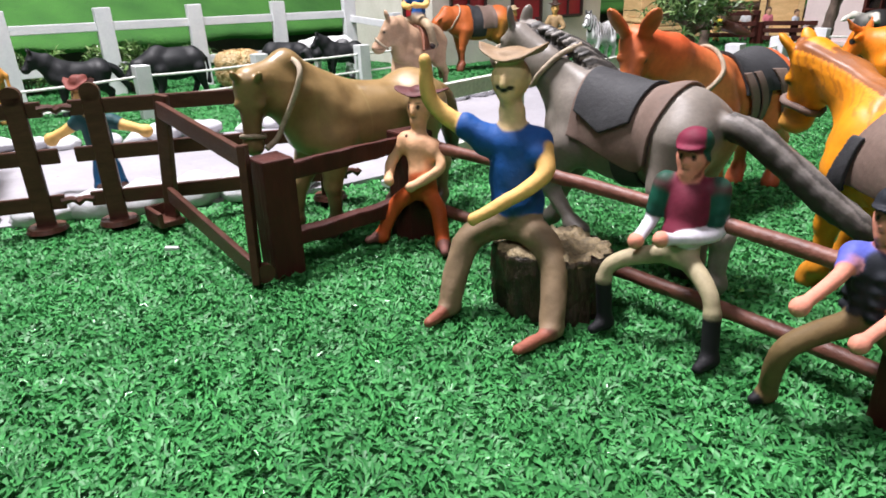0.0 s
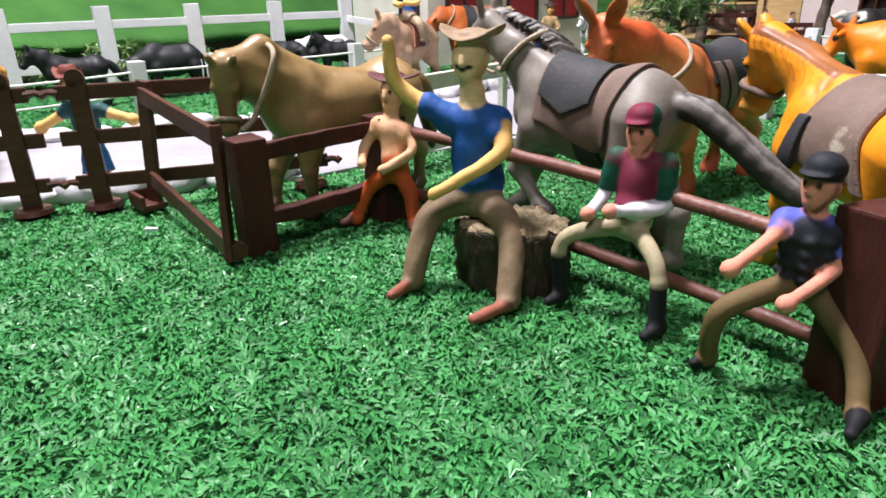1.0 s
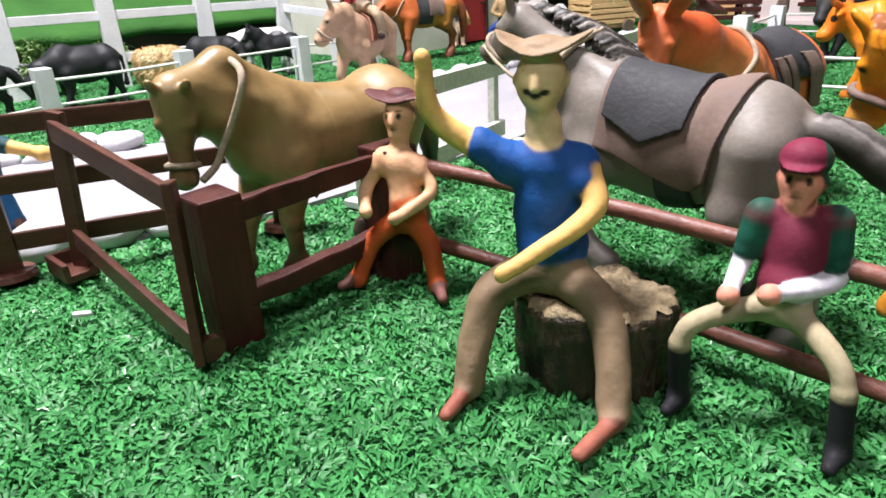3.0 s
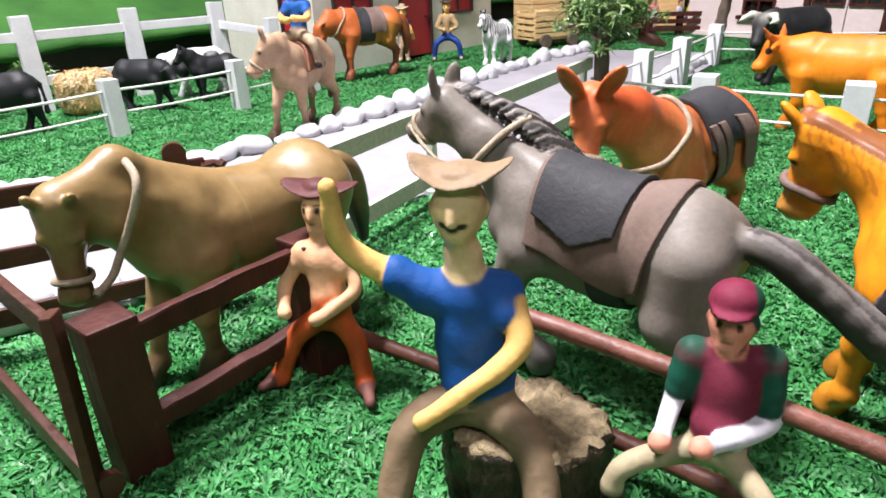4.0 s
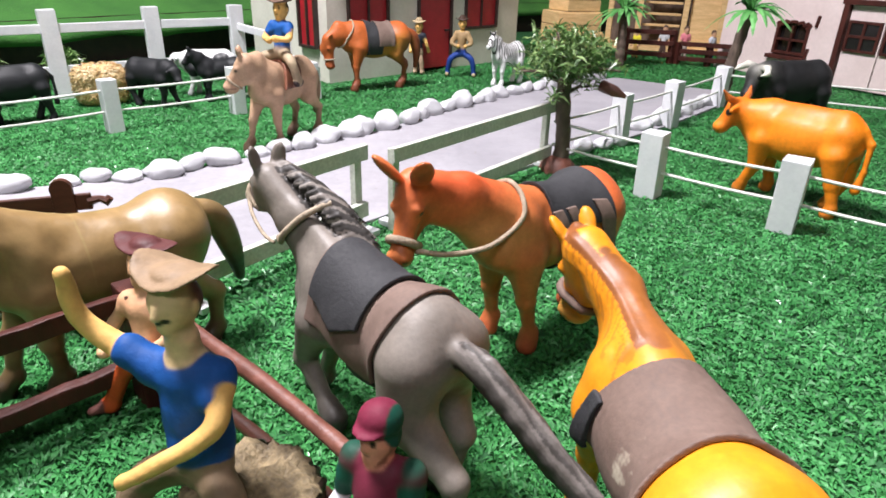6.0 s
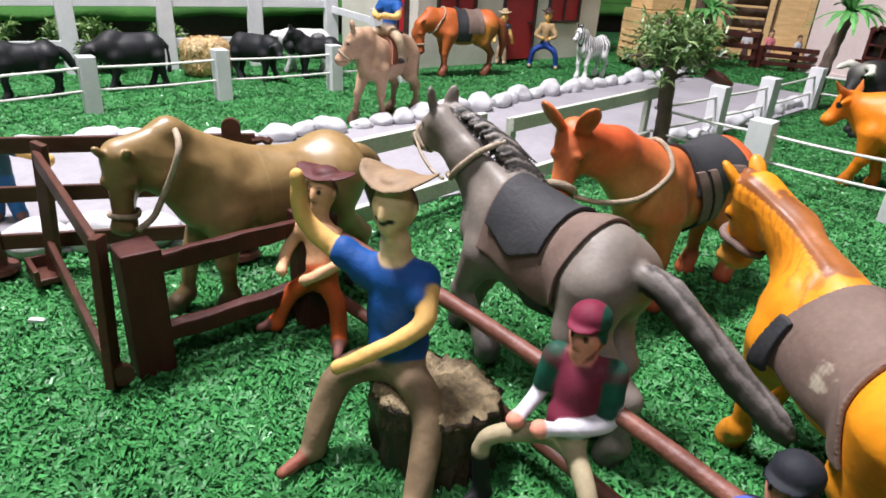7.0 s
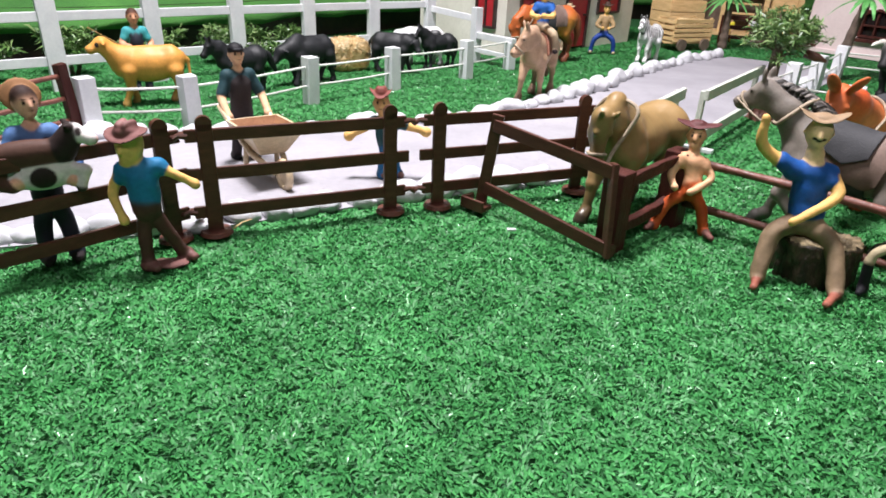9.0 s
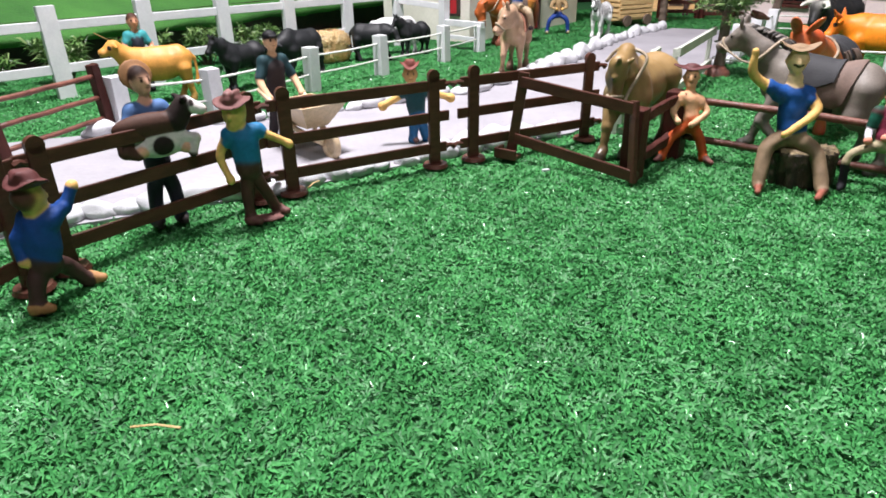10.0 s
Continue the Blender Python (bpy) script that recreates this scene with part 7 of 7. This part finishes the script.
def small_tree():
    rng = random.Random(11)
    t = thing("small_tree", pose(0.2625, 0.803, 0), "little artificial tree with bent trunk and narrow green leaves", "tree")
    trunk = spline([(0, 0, -0.003), (0.003, 0.001, 0.025), (0.000, -0.003, 0.055), (-0.004, -0.008, 0.085), (-0.004, -0.008, 0.108)], 5)
    n = len(trunk)
    part("trunk", tube(trunk, [0.0094 * (1 - 0.30 * i / n) * (1.25 if i < 2 else 1) for i in range(n)], 10, 0.08), BARK, t, smooth=True)
    ends = []
    for k in range(22):
        a, e = k * 2.4, rng.uniform(0.15, 1.25)
        r = rng.uniform(0.030, 0.058)
        p0 = Vector((-0.003, -0.007, rng.uniform(0.082, 0.108)))
        p1 = p0 + Vector((math.cos(a) * math.cos(e) * r, math.sin(a) * math.cos(e) * r, math.sin(e) * r * 0.85 - 0.004))
        part("limb", tube([p0, p0.lerp(p1, 0.5) + Vector((0, 0, 0.004)), p1], [0.0026, 0.0018, 0.0010], 6), BARK, t, smooth=True)
        ends += [p0.lerp(p1, 0.55), p0.lerp(p1, 0.8), p1, p1]
    for _ in range(260):
        n = Vector((rng.gauss(0, 1), rng.gauss(0, 1), rng.gauss(0, 1))).normalized()
        k = rng.uniform(0.45, 1.0) * (1 + 0.22 * noise.noise(n * 2.3))
        ends.append(Vector((-0.002 + n.x * 0.046 * k, -0.006 + n.y * 0.046 * k, 0.122 + n.z * 0.029 * k)))
    v, f = leaf_cluster(ends, 2300, 0.0145, 0.0018, rng, 0.32, 0.25)
    ob = mesh_object("crown", v, f, LEAF, t, smooth=False)
    bm = bmesh.new()
    rings = [[bm.verts.new((rad * (1 + 0.12 * noise.noise((math.cos(2 * math.pi * k / 18) * 2, math.sin(2 * math.pi * k / 18) * 2, rad * 60))) * math.cos(2 * math.pi * k / 18), rad * math.sin(2 * math.pi * k / 18), z)) for k in range(18)] for rad, z in ((0.021, -0.003), (0.0195, 0.004), (0.013, 0.010), (0.006, 0.014))]
    for r0, r1 in zip(rings, rings[1:]):
        for k in range(18):
            bm.faces.new((r0[k], r0[(k + 1) % 18], r1[(k + 1) % 18], r1[k]))
    bm.faces.new(rings[-1])
    part("foot", bm, TWIG, t, "reddish brown moulded foot", smooth=True)
    part("pruned_stub", tube([(0.034, -0.012, 0.094), (0.046, -0.022, 0.090), (0.056, -0.030, 0.086)], [0.0062, 0.0058, 0.0018], 8), TWIG, t, smooth=True)


def palm(x, y, h, r, seed, lean=0.0):
    rng = random.Random(seed)
    t = thing("palm_tree", pose(x, y, 0, 0, 0, seed * 40), "toy palm with a ringed brown trunk and bright green fronds", "palm tree", "toy palms")
    pts = [(lean * (i / 12) ** 2, 0, -0.003 + (h + 0.003) * i / 12) for i in range(13)]
    part("trunk", tube(pts, [(0.0105 - 0.003 * i / 12) * (1.12 if i % 2 else 0.95) for i in range(13)], 12, 0.04), BARK, t)
    verts, faces = [], []
    for k in range(38):
        a, e = k * 2.399, 0.30 + 1.15 * ((k * 0.37) % 1.0)
        d = Vector((math.cos(a), math.sin(a), 0))
        s = Vector((-d.y, d.x, 0))
        rows = []
        L = r * rng.uniform(0.85, 1.15)
        for j in range(9):
            u = j / 8
            p = Vector(pts[-1]) + d * L * math.cos(e) * u + Vector((0, 0, L * (math.sin(e) * u - (0.30 + 0.5 * math.cos(e)) * u * u)))
            w = 0.0062 * math.sin(math.pi * (0.12 + 0.86 * u)) * (1 if j % 2 else 0.72) + 0.0004
            rows.append((p, w))
        for (p0, w0), (p1, w1) in zip(rows, rows[1:]):
            for sg in (-1, 1):
                i = len(verts)
                drop = Vector((0, 0, 0.3))
                verts += [p0, p1, p1 + (s * sg - drop) * w1, p0 + (s * sg - drop) * w0]
                faces.append((i, i + 1, i + 2, i + 3))
    mesh_object("fronds", verts, faces, PALM_LEAF, t, smooth=False)


small_tree()
palm(0.552, 1.560, 0.115, 0.075, 3, 0.006)
palm(0.615, 1.175, 0.146, 0.074, 4, -0.016)


def bush(x, y, r, h, count, seed):
    rng = random.Random(seed)
    t = thing("bush", pose(x, y, 0), "dark green bushy artificial plant under the white fence", "bush", "bushes along the bank")
    ends = []
    for k in range(14):
        a = k * 2.4
        p = Vector((math.cos(a) * r * rng.uniform(0.3, 1), math.sin(a) * r * 0.6 * rng.uniform(0.3, 1), h * rng.uniform(0.4, 0.9)))
        part("stem", tube([(p.x * 0.2, p.y * 0.2, -0.003), tuple(p)], [0.0014, 0.0008], 5), BARK, t)
        ends += [p * 0.6, p * 0.85, p, p]
    v, f = leaf_cluster(ends, count, 0.020, 0.0028, rng, 0.35, 0.35)
    mesh_object("leaves", v, f, LEAF, t, smooth=False)


for i, (x, y, r, h) in enumerate(((-0.90, 0.90, 0.05, 0.055), (-0.80, 0.975, 0.055, 0.070), (-0.70, 1.050, 0.05, 0.060), (-0.60, 1.115, 0.045, 0.070), (-0.532, 1.060, 0.045, 0.070), (-0.50, 1.24, 0.03, 0.05))):
    bush(x, y, r, h, 950, 20 + i)


def hay(x, y, sx, sy, sz, turn, seed, name="hay_bale", label="round loose yellow straw bale on the grass", z=0.0):
    rng = random.Random(seed)
    t = thing(name, pose(x, y, z, 0, 0, turn), label, "hay bale", "hay bales")
    bm = bmesh.new()
    bmesh.ops.create_icosphere(bm, subdivisions=3, radius=1)
    for v in bm.verts:
        n = v.co.normalized()
        v.co = Vector((math.copysign(abs(n.x) ** 0.6, n.x) * sx, math.copysign(abs(n.y) ** 0.6, n.y) * sy, math.copysign(abs(n.z) ** 0.6, n.z) * sz + sz * 0.96)) * (1 + 0.04 * noise.noise(n * 4))
    part("core", bm, STRAW, t, smooth=True)
    verts, faces = [], []
    for _ in range(1500):
        n = Vector((rng.gauss(0, 1), rng.gauss(0, 1), rng.gauss(0, 1))).normalized()
        c = Vector((math.copysign(abs(n.x) ** 0.6, n.x) * sx, math.copysign(abs(n.y) ** 0.6, n.y) * sy, math.copysign(abs(n.z) ** 0.6, n.z) * sz + sz * 0.96)) * 1.02
        c.z = max(c.z, 0.002)
        d = n.cross(Vector((rng.uniform(-1, 1), rng.uniform(-1, 1), rng.uniform(-1, 1)))).normalized()
        s = d.cross(n) * 0.0006
        ln = rng.uniform(0.008, 0.022)
        b = n * rng.uniform(-0.001, 0.003)
        i = len(verts)
        verts += [c - d * ln * 0.5 - s, c - d * ln * 0.5 + s, c + n * 0.0015 + b + s, c + n * 0.0015 + b - s, c + d * ln * 0.5 + s, c + d * ln * 0.5 - s]
        faces += [(i, i + 1, i + 2, i + 3), (i + 3, i + 2, i + 4, i + 5)]
    mesh_object("loose_straw", verts, faces, leaf_straw, t, smooth=False)["kind"] = "stuff"


leaf_straw = leafy("loose_straw", (0.45, 0.27, 0.10), (0.68, 0.47, 0.22), (0.85, 0.70, 0.44), 0.5)
hay(-0.368, 1.092, 0.036, 0.026, 0.027, 30, 1)


def hay_cart():
    t = thing("hay_cart", pose(0.430, 1.530, 0, 0, 0, 20), "slatted raw wood cart loaded with straw", "cart")
    for k in range(5):
        for s in (-1, 1):
            part("slat", box((0.118, 0.004, 0.008), pose(0, s * 0.034, 0.024 + k * 0.011), 0.0006, 0.0006), RAW_WOOD, t)
    for s in (-1, 1):
        for k in range(4):
            part("end_slat", box((0.004, 0.064, 0.008), pose(s * 0.058, 0, 0.026 + k * 0.013), 0.0006, 0.0006), RAW_WOOD, t)
        for u in (-1, 1):
            part("corner_post", box((0.006, 0.006, 0.060), pose(s * 0.055, u * 0.029, 0.045), 0.0005), RAW_WOOD, t)
    part("floor", box((0.116, 0.066, 0.004), pose(0, 0, 0.017)), RAW_WOOD, t)
    for x in (-0.036, 0.036):
        for s in (-1, 1):
            bm = bmesh.new()
            r = bmesh.ops.create_cone(bm, cap_ends=True, segments=20, radius1=0.014, radius2=0.014, depth=0.006)
            bmesh.ops.transform(bm, matrix=pose(x, s * 0.041, 0.013, 90, 0, 0), verts=r["verts"])
            part("wheel", bm, BARK, t)
    hay(0.430, 1.530, 0.050, 0.027, 0.026, 20, 7, label="heap of yellow straw on the cart", z=0.02)


def crate(x, y, z, sx, sy, sz, turn):
    t = thing("wooden_crate", pose(x, y, z, 0, 0, turn), "raw wood box stacked behind the cart", "crate", "raw wood boxes")
    n = max(int(sz / 0.022), 2)
    for k in range(n):
        zz = sz * (k + 0.5) / n
        for s in (-1, 1):
            part("board", box((sx, 0.004, sz / n - 0.0015), pose(0, s * sy / 2, zz), 0.0006), RAW_WOOD, t)
            part("board", box((0.004, sy - 0.005, sz / n - 0.0015), pose(s * sx / 2 - s * 0.002, 0, zz), 0.0006), RAW_WOOD, t)
    part("lid", box((sx, sy, 0.004), pose(0, 0, sz), 0.0006), RAW_WOOD, t)


hay_cart()
crate(0.455, 1.650, 0, 0.11, 0.08, 0.105, 15)
crate(0.460, 1.655, 0.108, 0.09, 0.07, 0.07, 24)


def brown_rails(a, b, h, posts):
    a, b = Vector((*a, 0)), Vector((*b, 0))
    t = thing("wooden_fence", Matrix.Identity(4), "low dark brown wooden plank fence by the hut", "fence", "dark plank fences")
    for k in range(posts):
        p = a.lerp(b, k / (posts - 1))
        part("post", box((0.012, 0.012, h), pose(p.x, p.y, h / 2 - 0.002, 0, 0, 20), 0.0008, 0.0006), BROWN_WOOD, t)
    for z in (0.25, 0.58, 0.9):
        part("rail", plank((a.x, a.y - 0.008, h * z), (b.x, b.y - 0.008, h * z), 0.010, 0.005), BROWN_WOOD, t)


brown_rails((0.590, 1.655), (0.690, 1.622), 0.075, 2)
brown_rails((0.705, 1.618), (0.830, 1.570), 0.050, 3)


def hut():
    """Open wooden hut with a slatted stair behind the plank fence."""
    t = thing("wooden_hut", pose(0.740, 1.86, 0, 0, 0, -22), "open raw wood hut with a slatted ladder", "hut")
    for x in (-0.13, -0.055, 0.06, 0.15):
        part("beam", box((0.014, 0.014, 0.34), pose(x, 0, 0.168), 0.001), RAW_WOOD, t)
    part("back_board", box((0.30, 0.006, 0.34), pose(0.01, 0.10, 0.168)), BARK, t)
    part("side_board", box((0.085, 0.008, 0.34), pose(0.115, 0.02, 0.168), 0.001), RAW_WOOD, t)
    for k in range(9):
        part("step", box((0.095, 0.020, 0.005), pose(0.002, 0.03 + 0.004 * k, 0.06 + 0.028 * k), 0.0006), RAW_WOOD, t)
    part("floor_board", box((0.32, 0.14, 0.006), pose(0.01, 0.03, 0.004)), RAW_WOOD, t)


hut()
for i, (x, y, s, c1, c2) in enumerate(((0.632, 1.70, 0.62, (0.75, 0.65, 0.05), (0.5, 0.3, 0.1)), (0.700, 1.705, 0.70, (0.60, 0.60, 0.62), (0.10, 0.06, 0.05)), (0.740, 1.675, 0.72, (0.70, 0.22, 0.26), (0.5, 0.4, 0.35)),
                                      (0.800, 1.66, 0.66, (0.62, 0.65, 0.72), (0.06, 0.12, 0.35)), (0.835, 1.68, 0.62, (0.75, 0.60, 0.03), (0.1, 0.2, 0.5)))):
    doll("small_figure", "tiny painted figure behind the plank fence", (x, y), 220 + 25 * i, s, posed(),
         {"shirt": c1, "pants": c2, "skin": (0.6, 0.36, 0.22), "shoe": (0.05, 0.04, 0.04), "hair": (0.06, 0.04, 0.03), "sleeve": 0.6}, voxel=0.0018, mat=FIGURE, face=False, group="tiny figures by the hut")


# ---- small debris on the lawn ----
def scrap(x, y, ln, turn, mat, label):
    ob = part("straw_bit", tube([(-ln / 2, 0, 0.0035), (0, 0.0006, 0.0048), (ln / 2, 0, 0.0040)], 0.0006, 5), mat)
    ob.matrix_world = pose(x, y, 0, 0, 0, turn)
    tagged(ob, label, "straw", "bits on the lawn")


scrap(-0.451, 0.0635, 0.023, -13, STRAW, "thin dry straw lying on the turf")
scrap(-0.388, 0.372, 0.020, 60, STRAW, "thin dry straw lying on the turf")
ob = part("white_chip", box((0.0075, 0.003, 0.0018), pose(-0.172, 0.371, 0.003, 4, 5, 10), 0.0006, 0.0005), STONE)
tagged(ob, "small white plaster chip lying on the turf", "chip")

# ---- the lawns ----
grng = np.random.default_rng(3)
turf("near_lawn", -0.62, 0.30, -0.06, 0.44, 76, 0.0054, 0.00195, 0.0031, grng, fold=True)
turf("side_lawn", -0.95, 0.50, -0.12, 0.62, 36, 0.0058, 0.0021, 0.0030, grng, (-0.62, 0.30, -0.06, 0.44))
turf("middle_lawn", -1.05, 0.95, 0.42, 1.15, 34, 0.0052, 0.0020, 0.0026, grng, (-0.95, 0.50, 0.42, 0.62))
turf("far_lawn", -1.3, 1.1, 1.15, 2.0, 12, 0.0060, 0.0024, 0.0026, grng)
